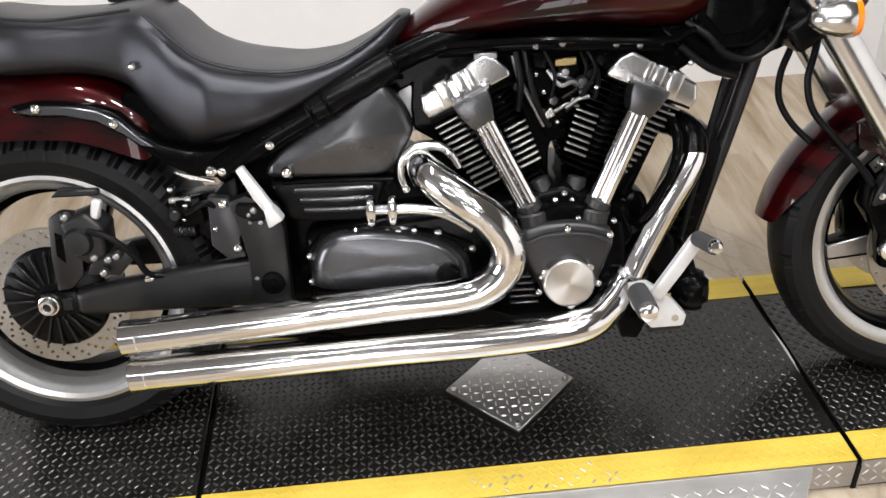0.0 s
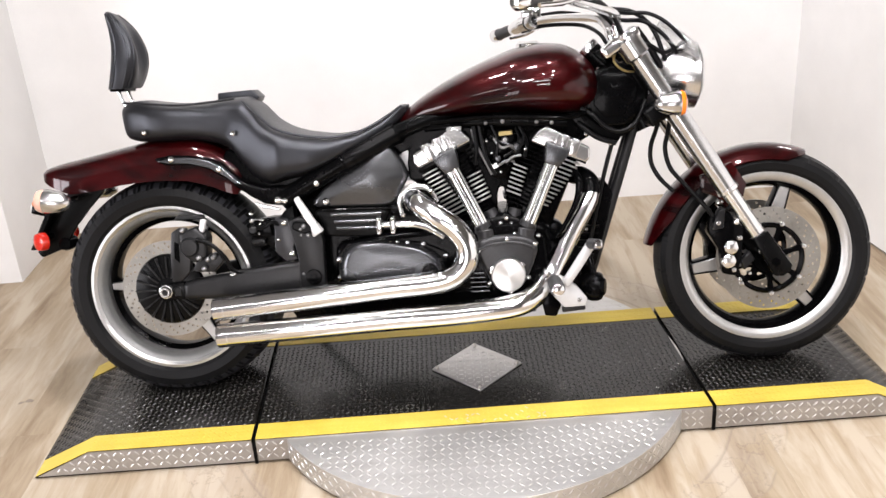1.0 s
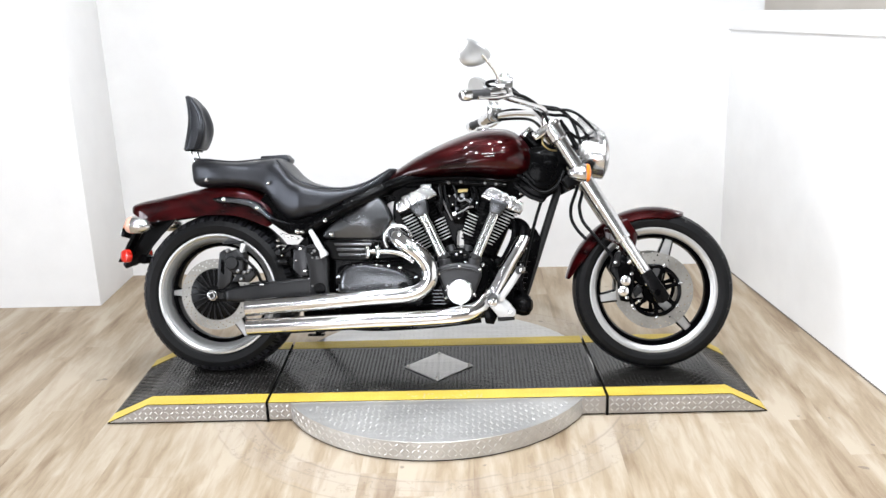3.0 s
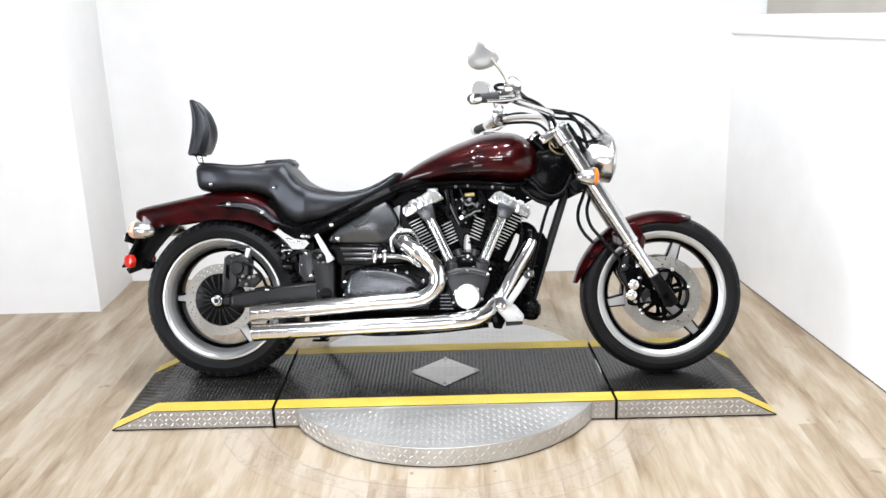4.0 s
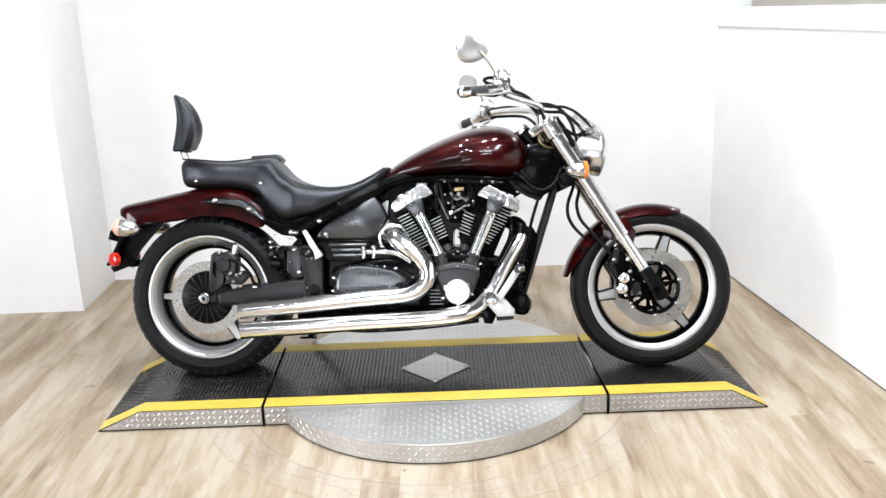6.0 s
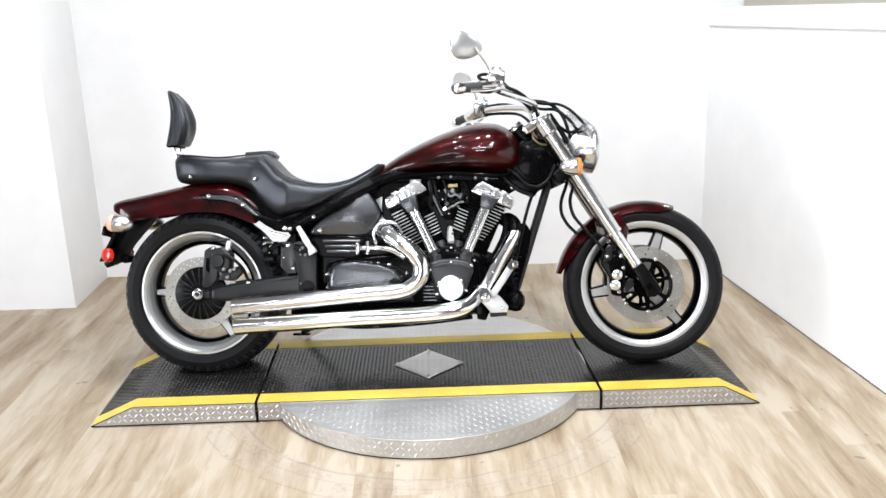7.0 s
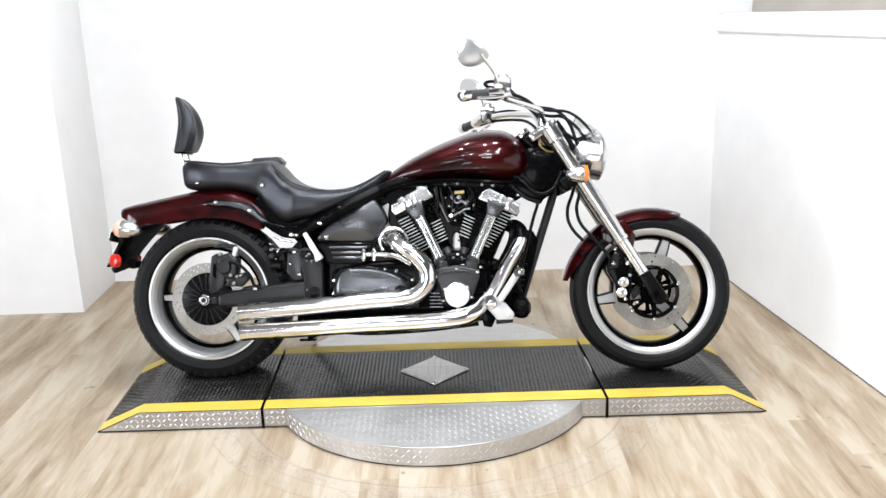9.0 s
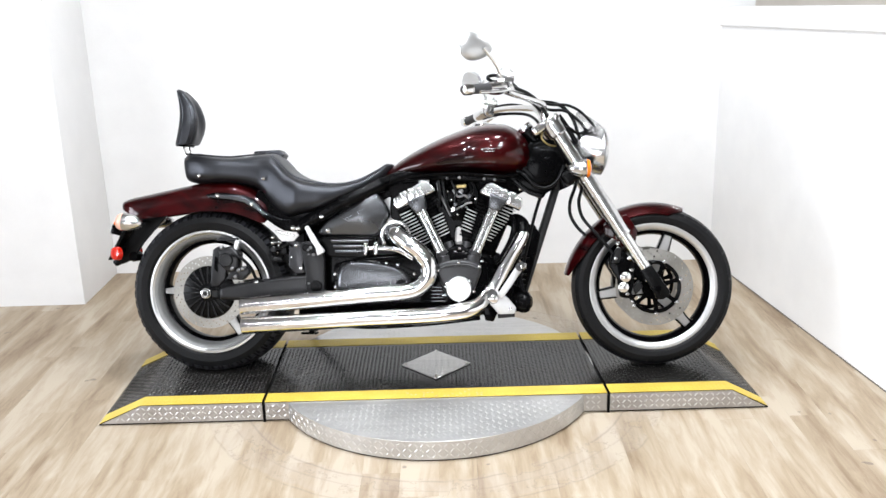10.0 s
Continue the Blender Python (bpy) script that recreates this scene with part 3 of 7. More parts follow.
def make_ramp(x_end, x_bend, x_joint, rise, label):
    """An end ramp: slope, flat top, bare tread-plate sides, yellow edge stripes; rise: how much of the bars is left."""
    sgn = 1 if x_joint > x_end else -1
    e = empty("ramp", Matrix.Identity(4))
    tagged(e, label, "ramp", "ramps of the turntable")
    part("ramp_body", xz_body([(x_end, 0.001), (x_joint, 0.001), (x_joint, DECK), (x_bend, DECK), (x_end, 0.006)], YN + 0.002, YF), M_PLATEBLACK, e)
    side = [(x_end + sgn * 0.012, 0.008), (x_joint, 0.008), (x_joint, DECK - 0.002), (x_bend, DECK - 0.002)]
    s = part("side_panel", xz_body(side, YN - 0.001, YN + 0.0015, 0), M_SIDE, e, "bare aluminium tread plate side")
    bm = bmesh.new()
    slope = (DECK - 0.006) / (x_bend - x_end)
    lo, hi = min(x_end, x_joint), max(x_end, x_joint)
    lugs(bm, lo, hi, 0.012, DECK - 0.004, lambda x, z: (z < 0.006 + (x - x_end) * slope - 0.008), lambda x, z, h: (x, YN - 0.001 - h, z), 0.0195, 0.0182, 0.0048, 0.0016)
    part("side_tread", bm, M_LUGBARE, s)
    bm = bmesh.new()
    flat_lo, flat_hi = min(x_bend, x_joint), max(x_bend, x_joint)
    lugs(bm, flat_lo, flat_hi, YN + 0.072, YF - 0.072, lambda x, y: True, lambda x, y, h: (x, y, DECK + h * rise), *FINE)
    ln = math.hypot(x_bend - x_end, DECK - 0.006)
    dx, dz = (x_bend - x_end) / ln, (DECK - 0.006) / ln
    lugs(bm, 0.01, ln, YN + 0.072, YF - 0.072, lambda x, y: True, lambda x, y, h: (x_end + dx * x - abs(dz) * h * rise * sgn, y, 0.006 + dz * x + abs(dx) * h * rise), *FINE)
    tagged(part("tread_pattern", bm, M_LUGBLACK, e, "worn raised tread bars"), kind="stuff")
    line = [(x_end + sgn * 0.004, 0.0085), (x_bend, DECK + 0.0006), (x_joint, DECK + 0.0006)]
    for ya, yb in ((YN, YN + 0.07), (YF - 0.07, YF)):
        es = part("edge_stripe", strip((line, ya, yb)), M_YELLOW, e, "yellow painted edge stripe")
        bm = bmesh.new()
        lugs(bm, flat_lo, flat_hi, ya + 0.004, yb - 0.004, lambda x, y: True, lambda x, y, h: (x, y, DECK + 0.0017 + h * 0.6), *FINE)
        tagged(part("stripe_tread", bm, M_YELLOW, es), kind="stuff")
    return e


GAP = 0.0055
make_ramp(-0.592, -0.435, -GAP, 1.0, "black tread-plate ramp behind the rear wheel")
front_ramp = make_ramp(1.788, 1.655, 1.22 + GAP, 0.65, "black tread-plate ramp in front of the front wheel")
# the front joint runs slightly askew across the deck
SKEW = 0.056


def skew(ob, x_from=-9.0):
    """Leans a part's far side towards the turntable's middle, for all that lies beyond x_from."""
    for v in ob.data.vertices:
        if v.co.x > x_from:
            v.co.x -= SKEW * (v.co.y - YN)


for ob in front_ramp.children_recursive:
    skew(ob)


def make_turntable():
    e = empty("turntable", Matrix.Identity(4))
    tagged(e, "round bare tread-plate turntable with a black deck across it", "turntable")
    part("disc", lathe([(0, DISC), (TR - 0.0008, DISC), (TR, DISC - 0.0008), (TR, 0.006), (0, 0.006)], (TC.x, TC.y, 0), (0, 0, 1), 128), M_PLATE, e, "bare aluminium tread plate disc")
    # added black disc under the rim: draws the shaded gap above the floor
    part("foot_ring", lathe([(0, 0.006), (TR - 0.004, 0.006), (TR - 0.004, 0.0005), (0, 0.0005)], (TC.x, TC.y, 0), (0, 0, 1), 96), M_SATIN, e, "black disc drawing the shade under the turntable rim")
    bm = bmesh.new()
    lugs(bm, TC.x - TR, TC.x + TR, TC.y - TR, TC.y + TR, lambda x, y: (x - TC.x) ** 2 + (y - TC.y) ** 2 < (TR - 0.014) ** 2 and not YN - 0.015 < y < YF + 0.015, lambda x, y, h: (x, y, DISC + h), 0.0205, 0.0175, 0.0042, 0.0013)
    tagged(part("disc_tread", bm, M_LUGBARE, e, "raised tread bars"), kind="stuff")
    bm = bmesh.new()
    lugs(bm, 0.0, 2 * math.pi * TR, 0.008, DISC - 0.002, lambda x, z: True, lambda x, z, h: (TC.x + (TR + h) * math.cos(x / TR), TC.y + (TR + h) * math.sin(x / TR), z), 0.0195, 0.0182, 0.0048, 0.0016)
    tagged(part("rim_tread", bm, M_LUGBARE, e, "raised tread bars"), kind="stuff")
    xa, xb = GAP, 1.22 - GAP
    d = part("deck", box(xa, xb, YN + 0.002, YF, 0.004, DECK, 0.0015, 1), M_PLATEBLACK, e, "black tread plate deck")
    part("deck_side", box(xa, xb, YN - 0.001, YN + 0.0015, 0.008, DECK - 0.002), M_SIDE, e, "bare aluminium tread plate side")
    bm = bmesh.new()
    lugs(bm, xa, xb, 0.012, DECK - 0.004, lambda x, z: True, lambda x, z, h: (x, YN - 0.001 - h, z), 0.0195, 0.0182, 0.0048, 0.0016)
    part("deck_side_tread", bm, M_LUGBARE, e)
    # the bars are trodden flat on the side where bikes roll on
    rng = random.Random(11)

    def worn(x, y):
        spread = 0.85 * math.exp(-((x - 0.86) / 0.36) ** 4 - ((y - 0.22) / 0.20) ** 4)
        return (math.sin(x * 1271.0 + y * 3117.0) * 43758.5) % 1.0 < spread

    bm = bmesh.new()
    lugs(bm, xa, xb, YN + 0.072, YF - 0.072, lambda x, y: abs(x - 0.61) + abs(y - TC.y) > 0.145 and x < 1.20 - SKEW * y and worn(x, y), lambda x, y, h: (x, y, DECK + h * 0.6), *FINE)
    tagged(part("worn_tread", bm, M_PLATEBLACK, e, "tread bars worn nearly flat"), kind="stuff")
    bm = bmesh.new()
    lugs(bm, xa, xb, YN + 0.072, YF - 0.072, lambda x, y: abs(x - 0.61) + abs(y - TC.y) > 0.145 and x < 1.20 - SKEW * y and not worn(x, y), lambda x, y, h: (x, y, DECK + h), *FINE)
    tagged(part("tread_pattern", bm, M_LUGBLACK, e, "worn raised tread bars"), kind="stuff")
    for ya, yb in ((YN, YN + 0.07), (YF - 0.07, YF)):
        es = part("edge_stripe", strip(([(xa, DECK + 0.0006), (xb, DECK + 0.0006)], ya, yb)), M_YELLOW, e, "yellow painted edge stripe")
        bm = bmesh.new()
        bare = bmesh.new()
        spots = {}

        def rubbed(x, y):
            key = (round(x, 4), round(y, 4))
            if key not in spots:
                spots[key] = ya < 0.1 and rng.random() < 0.45 * math.exp(-((x - 0.66) / 0.13) ** 2)
            return spots[key]

        lugs(bm, xa, xb, ya + 0.004, yb - 0.004, lambda x, y: x < 1.20 - SKEW * y and not rubbed(x, y), lambda x, y, h: (x, y, DECK + 0.0017 + h * 0.6), *FINE)
        lugs(bare, xa, xb, ya + 0.004, yb - 0.004, rubbed, lambda x, y, h: (x, y, DECK + 0.0017 + h * 0.6), *FINE)
        tagged(part("stripe_tread", bm, M_YELLOW, es), kind="stuff")
        if len(bare.verts):
            tagged(part("rubbed_tread", bare, M_PLATEDULL, es, "bars rubbed bare of paint"), kind="stuff")
        else:
            bare.free()
    h = 0.132
    bm = bmesh.new()
    quad = [(-h, 0), (0, -h), (h, 0), (0, h)]
    lo = [bm.verts.new((0.61 + a, TC.y + b, DECK + 0.0005)) for a, b in quad]
    up = [bm.verts.new((0.61 + a, TC.y + b, DECK + 0.005)) for a, b in quad]
    bm.faces.new(up)
    bm.faces.new(lo)
    for k in range(4):
        bm.faces.new((lo[k], lo[(k + 1) % 4], up[(k + 1) % 4], up[k]))
    c = part("cover_plate", bevelled(bm, 0.001, 1), M_PLATEDULL, e, "bare square access plate set cornerwise")
    bm = bmesh.new()
    r2 = math.sqrt(0.5)
    lugs(bm, -h * r2 + 0.006, h * r2 - 0.006, -h * r2 + 0.006, h * r2 - 0.006, lambda x, y: True, lambda x, y, k: (0.61 + (x - y) * r2, TC.y + (x + y) * r2, DECK + 0.005 + k), 0.0165, 0.0132, 0.0040, 0.0016)
    part("plate_tread", bm, M_PLATE, c)
    for a, b in ((-h + 0.016, 0), (h - 0.016, 0), (0, h - 0.016), (0, -h + 0.016)):
        part("bolt", lathe([(0, 0.009), (0.004, 0.0085), (0.0062, 0.005), (0.0062, 0)], (0.61 + a, TC.y + b, DECK + 0.004), (0, 0, 1), 10), M_STEEL, c)
    for ob in e.children_recursive:
        if ob.name.split(".")[0] in ("deck", "edge_stripe"):
            skew(ob, 1.1)
    return e


make_turntable()
# black strips added in the open joint gaps, so that the grooves read dark
for gx in (0.0, 1.22):
    js = tagged(part("joint_strip", box(gx - GAP + 0.001, gx + GAP - 0.001, YN - 0.004, YF, 0.001, DECK - 0.012, 0.001, 1), M_SATIN), "black strip filling the gap of the deck joint", "joint strip", "joint strips")
    if gx > 1:
        skew(js)


# ---------- the motorcycle ----------
# side-view numbers are metres forward of the rear axle and above the ground contact; v is to the bike's right
BIKE = empty("motorcycle", pose(-0.235, 0.340, DECK + 0.002) @ pose(0, 0, 0, 0, 0, -3.5) @ pose(0, 0, 0, -14.0))
tagged(BIKE, "burgundy cruiser motorcycle with chrome pipes leaning on its stand", "motorcycle")

def bolt(parent, u, v, w, r=0.008, mat=M_CHROME, h=0.7):
    """A domed bolt head facing the bike's right."""
    return part("bolt", lathe([(0, h * r), (r * 0.55, h * r * 0.92), (r * 0.9, h * r * 0.5), (r, 0), (r, -0.012)], P(u, v, w), (0, -1, 0), 12), mat, parent)


def tyre(parent, cu, cw, R, half, rim_r, every, slant, tread, label):
    """A tyre with a rounded section and slanting grooves cut into its tread."""
    prof = [(rim_r - 0.004, half * 0.80, 0), (rim_r + 0.012, half * 0.98, 0), (rim_r + (R - rim_r) * 0.42, half * 1.04, 0), (rim_r + (R - rim_r) * 0.66, half * 0.97, 1),
            (rim_r + (R - rim_r) * 0.84, half * 0.78, 1), (R - 0.006, half * 0.52, 1), (R - 0.0015, half * 0.24, 1)]
    full = prof + [(R, 0.0, 0)] + [(r, -a, g) for r, a, g in reversed(prof)]
    seg = 576
    bm = bmesh.new()
    # worn: block faces that take the sheen-tinted tread colour
    rows, worn = [], []
    for i in range(seg):
        row, flat = [], []
        for j, (r, a, g) in enumerate(full):
            cut = (0.0030 if min(j, len(full) - 1 - j) < 5 else 0.0012) if g and (i + slant * min(j, len(full) - 1 - j)) % every < 2 else 0.0
            flat.append(j > 2 and len(full) - 1 - j > 2 and cut < 0.001)
            an = 2 * math.pi * i / seg
            # the leaning tyre is pressed flat where it stands
            low = max(cw + (r - cut) * math.sin(an), -a * math.tan(radians(14.0)) + 0.001)
            row.append(bm.verts.new(P(cu + (r - cut) * math.cos(an), a, low)))
        rows.append(row)
        worn.append(flat)
    for i in range(seg):
        k = (i + 1) % seg
        a, b = rows[i], rows[k]
        for j in range(len(full) - 1):
            face = bm.faces.new((a[j], a[j + 1], b[j + 1], b[j]))
            face.material_index = 1 if worn[i][j] and worn[i][j + 1] and worn[k][j] and worn[k][j + 1] else 0
    ob = part("tyre", bm, M_RUBBER, parent, label, 18)
    ob.data.materials.append(tread)
    return ob


def solid_spoke(parent, cu, cw, angle, r0, r1, v0, v1, w0, w1):
    """A black tapered spoke with a machined bright face."""
    ca, sa = math.cos(radians(angle)), math.sin(radians(angle))

    def quad(k):
        return [(cu + a * ca - b * sa, cw + a * sa + b * ca) for a, b in ((r0, -w0 * k), (r1, -w1 * k), (r1, w1 * k), (r0, w0 * k))]

    sp = part("spoke", prism(quad(1.25), v0, v1 - 0.003, 0.005, 2), M_BLACK, parent, "black spoke with a bright face")
    part("spoke_face", prism(quad(0.92), v1 - 0.006, v1, 0.002, 1), M_RIM, sp, "machined aluminium face")
    return sp


def drilled_disc(parent, cu, cw, v, r_out, r_in, rows, count):
    """A brake disc with rows of holes drilled through it."""
    bm = bmesh.new()
    half, hole = 0.0025, 0.0034
    bounds = [r_in] + [(a + b) / 2 for a, b in zip(rows, rows[1:])] + [r_out]
    for row, rr in enumerate(rows):
        r0, r1 = bounds[row], bounds[row + 1]
        step = 2 * math.pi / count
        for k in range(count):
            mid = step * (k + 0.33 * row)
            rim = [(mid + da * step / 2, q) for da, q in ((-1, r0), (0, r0), (1, r0), (1, rr), (1, r1), (0, r1), (-1, r1), (-1, rr))]
            outer = [(q * math.cos(a), q * math.sin(a)) for a, q in rim]
            ca, sa = math.cos(mid), math.sin(mid)
            inner = []
            for da, dq in ((-1, -1), (0, -1), (1, -1), (1, 0), (1, 1), (0, 1), (-1, 1), (-1, 0)):
                n = hole / math.hypot(da, dq)
                inner.append(((rr + dq * n) * ca - da * n * sa, (rr + dq * n) * sa + da * n * ca))
            near, far = [[[bm.verts.new(P(cu + x, v + side * half, cw + y)) for x, y in ring] for ring in (outer, inner)] for side in (1, -1)]
            for m in range(8):
                o = (m + 1) % 8
                bm.faces.new((near[0][m], near[0][o], near[1][o], near[1][m]))
                bm.faces.new((far[0][o], far[0][m], far[1][m], far[1][o]))
                bm.faces.new((near[1][m], near[1][o], far[1][o], far[1][m]))
                if (row == 0 and m < 2) or (row == len(rows) - 1 and m in (4, 5)):
                    bm.faces.new((near[0][o], near[0][m], far[0][m], far[0][o]))
    bmesh.ops.remove_doubles(bm, verts=bm.verts[:], dist=0.00002)
    return part("brake_disc", bm, M_STEEL, parent, "drilled steel brake disc")


# rear wheel
RC, RR = (0.005, 0.291), 0.309
rw = part("rear_wheel", lathe([(0, -0.09), (0.045, -0.09), (0.05, -0.06), (0.04, 0.0), (0.05, 0.06), (0.045, 0.09), (0, 0.09)], P(RC[0], 0, RC[1]), (0, -1, 0), 32), M_ALUGREY, BIKE, "wide rear wheel with a polished rim")
tyre(rw, *RC, RR, 0.100, 0.228, 12, 4, M_TREAD, "wide black rear tyre with slanting tread grooves")
for sd in (1, -1):
    part("rim_lip", lathe([(0.226, sd * 0.075), (0.2325, sd * 0.082), (0.2315, sd * 0.089), (0.224, sd * 0.090), (0.216, sd * 0.084)], P(RC[0], 0, RC[1]), (0, -1, 0), 96), M_RIM, rw, "machined bright rim lip")
    part("rim_well", lathe([(0.216, sd * 0.0838), (0.207, sd * 0.080), (0.201, sd * 0.072), (0.196, sd * 0.050)], P(RC[0], 0, RC[1]), (0, -1, 0), 96), M_WELL, rw, "grey cast rim well")
part("rim_barrel", lathe([(0.196, -0.052), (0.193, -0.02), (0.191, 0.0), (0.193, 0.02), (0.196, 0.052), (0.203, 0.06), (0.203, -0.06), (0.196, -0.052)], P(RC[0], 0, RC[1]), (0, -1, 0), 96), M_ALUGREY, rw)
part("rim_edge", lathe([(0.195, -0.02), (0.182, -0.016), (0.179, 0.006), (0.181, 0.026), (0.195, 0.034)], P(RC[0], 0, RC[1]), (0, -1, 0), 96), M_BLACK, rw)
for an in (180, 60, 300):
    solid_spoke(rw, *RC, an, 0.03, 0.193, -0.012, 0.034, 0.028, 0.011)
drilled_disc(rw, *RC, 0.098, 0.136, 0.092, (0.110, 0.119, 0.128), 26)
fan = part("disc_cover", lathe([(0, 0.012), (0.045, 0.012), (0.080, 0.008), (0.096, 0.002), (0.100, -0.006), (0.0, -0.006)], P(RC[0], 0.106, RC[1]), (0, -1, 0), 48), M_SATIN, rw, "black vaned hub cover")
for k in range(20):
    a = 2 * math.pi * k / 20
    ca, sa = math.cos(a), math.sin(a)
    quad = [(0.034, -0.0020), (0.094, -0.0024), (0.094, 0.0024), (0.034, 0.0020)]
    part("vane", prism([(RC[0] + p * ca - q * sa, RC[1] + p * sa + q * ca) for p, q in quad], 0.108, 0.1215, 0.001, 1), M_CAST, fan)
nut = part("axle_nut", lathe([(0.0075, 0.0), (0.0075, 0.014), (0.009, 0.016), (0.0135, 0.016), (0.0150, 0.013), (0.0165, 0.006), (0.0190, 0.005), (0.0195, 0.0), (0.0195, -0.012)], P(RC[0], 0.140, RC[1]), (0, -1, 0), 24), M_ALU, rw, "bright axle nut")
part("axle_end", rod(P(RC[0], 0.11, RC[1]), P(RC[0], 0.147, RC[1]), 0.0085, 16, 0.001), M_CAST, nut)

# front wheel
FC, FR = (1.658, 0.296), 0.297
fw = part("front_wheel", lathe([(0, -0.075), (0.035, -0.075), (0.04, -0.05), (0.032, 0.0), (0.04, 0.05), (0.035, 0.075), (0, 0.075)], P(FC[0], 0, FC[1]), (0, -1, 0), 32), M_BLACK, BIKE, "front wheel with a polished rim and black barrel")
tyre(fw, *FC, FR, 0.062, 0.230, 32, 6, M_RUBBER, "black front tyre with slanting tread grooves")
for sd in (1, -1):
    part("rim_lip", lathe([(0.229, sd * 0.042), (0.235, sd * 0.048), (0.234, sd * 0.055), (0.226, sd * 0.056), (0.212, sd * 0.050), (0.206, sd * 0.044)], P(FC[0], 0, FC[1]), (0, -1, 0), 96), M_RIM, fw, "machined bright rim lip")
part("rim_barrel", lathe([(0.208, -0.047), (0.198, -0.034), (0.190, 0.0), (0.198, 0.034), (0.208, 0.047), (0.215, 0.04), (0.215, -0.04), (0.208, -0.047)], P(FC[0], 0, FC[1]), (0, -1, 0), 96), M_BLACK, fw)
for an in (72, 190, 312):
    solid_spoke(fw, *FC, an, 0.028, 0.196, -0.016, 0.024, 0.026, 0.015)
for sd in (1, -1):
    dd = drilled_disc(fw, *FC, sd * 0.078, 0.141, 0.100, (0.112, 0.122, 0.132), 24)
    arms = [lathe([(0.084, 0), (0.098, 0), (0.098, 0.005), (0.092, 0.008), (0.084, 0.006), (0.084, 0)], P(FC[0], sd * 0.078 - 0.003, FC[1]), (0, -1, 0), 40), lathe([(0.02, -0.004), (0.044, -0.004), (0.046, 0.004), (0.04, 0.012), (0.02, 0.012), (0.02, -0.004)], P(FC[0], sd * 0.078 - 0.003, FC[1]), (0, -1, 0), 32)]
    for k in range(7):
        a = 2 * math.pi * k / 7 + 0.3
        ca, sa_ = math.cos(a), math.sin(a)
        arms.append(prism([(FC[0] + p * ca - q * sa_, FC[1] + p * sa_ + q * ca) for p, q in ((0.04, -0.011), (0.066, -0.0065), (0.092, -0.010), (0.092, 0.010), (0.066, 0.0065), (0.04, 0.011))], sd * 0.078 - 0.004, sd * 0.078 + 0.005, 0.002, 1))
    part("disc_carrier", join(*arms), M_BLACK, dd, "black spidered disc carrier")
    for k in range(7):
        a = 2 * math.pi * k / 7 + 0.3
        part("rivet", lathe([(0, 0.009), (0.006, 0.008), (0.0085, 0.004), (0.0085, 0)], P(FC[0] + 0.099 * math.cos(a), sd * 0.078, FC[1] + 0.099 * math.sin(a)), (0, -sd, 0), 12), M_ALU, dd)

# fork legs
FA, FB = Vector((1.262, 0.932)), Vector((1.672, 0.290))


def on_fork(t):
    return FA + (FB - FA) * t


for sd in (1, -1):
    v = 0.108 * sd
    q = [on_fork(t) for t in (0.0, 0.27, 0.31, 0.47, 0.68, 0.69, 0.90, 0.95)]
    leg = part("fork_leg", join(rod(P(on_fork(0.03).x, v, on_fork(0.03).y), P(q[2].x, v, q[2].y), 0.026, 28, 0.004)), M_SOFTCHROME, BIKE, "chrome fork tube")
    k0, k1 = on_fork(0.045), on_fork(0.125)
    part("clamp_collar", rod(P(k0.x, v, k0.y), P(k1.x, v, k1.y), 0.035, 28, 0.006), M_SOFTCHROME, leg, "chrome fork collar")
    part("outer_tube", rod(P(*(q[2].x, v, q[2].y)), P(q[4].x, v, q[4].y), 0.0285, 28, 0.004), M_SOFTCHROME, leg, "polished outer fork tube")
    part("seal_ring", rod(P(on_fork(0.672).x, v, on_fork(0.672).y), P(on_fork(0.692).x, v, on_fork(0.692).y), 0.030, 28, 0.003), M_ALU, leg)
    part("stanchion", rod(P(q[5].x, v, q[5].y), P(q[6].x, v, q[6].y), 0.0215, 28), M_ALU, leg, "bright lower fork tube")
    d = (FB - FA).normalized()
    n = Vector((-d.y, d.x))
    c0, c1 = on_fork(0.875), on_fork(1.03)
    part("axle_clamp", prism([tuple(c0 + n * 0.023), tuple(c0 - n * 0.021), tuple(c1 - n * 0.028), tuple(c1 + d * 0.012 - n * 0.01), tuple(c1 + d * 0.012 + n * 0.013), tuple(c1 + n * 0.027)], v - 0.024 * sd, v + 0.030 * sd, 0.006, 2), M_SATIN, leg, "black axle clamp")
    part("axle_end", rod(P(FC[0] + 0.004, v + 0.02 * sd, FC[1]), P(FC[0] + 0.004, v + 0.034 * sd, FC[1]), 0.012, 6), M_BLACK, leg)
for nm, t, w0, dv, mt in (("upper_clamp", 0.045, 0.017, 0.128, M_CHROME), ("lower_clamp", 0.315, 0.026, 0.136, M_SATIN)):
    c = on_fork(t)
    d = (FB - FA).normalized()
    n = Vector((-d.y, d.x))
    back = 0.075
    pr = [tuple(c + d * w0 + n * 0.038), tuple(c - d * w0 + n * 0.038), tuple(c - d * w0 - n * back), tuple(c + d * w0 - n * back)]
    part(nm, prism(pr, -dv, dv, 0.012, 3), mt, BIKE, "fork clamp")
part("steering_head", tube([P(1.268, 0, 0.835), P(1.345, 0, 0.665)], 0.036, 20, smooth=False), M_BLACK, BIKE)

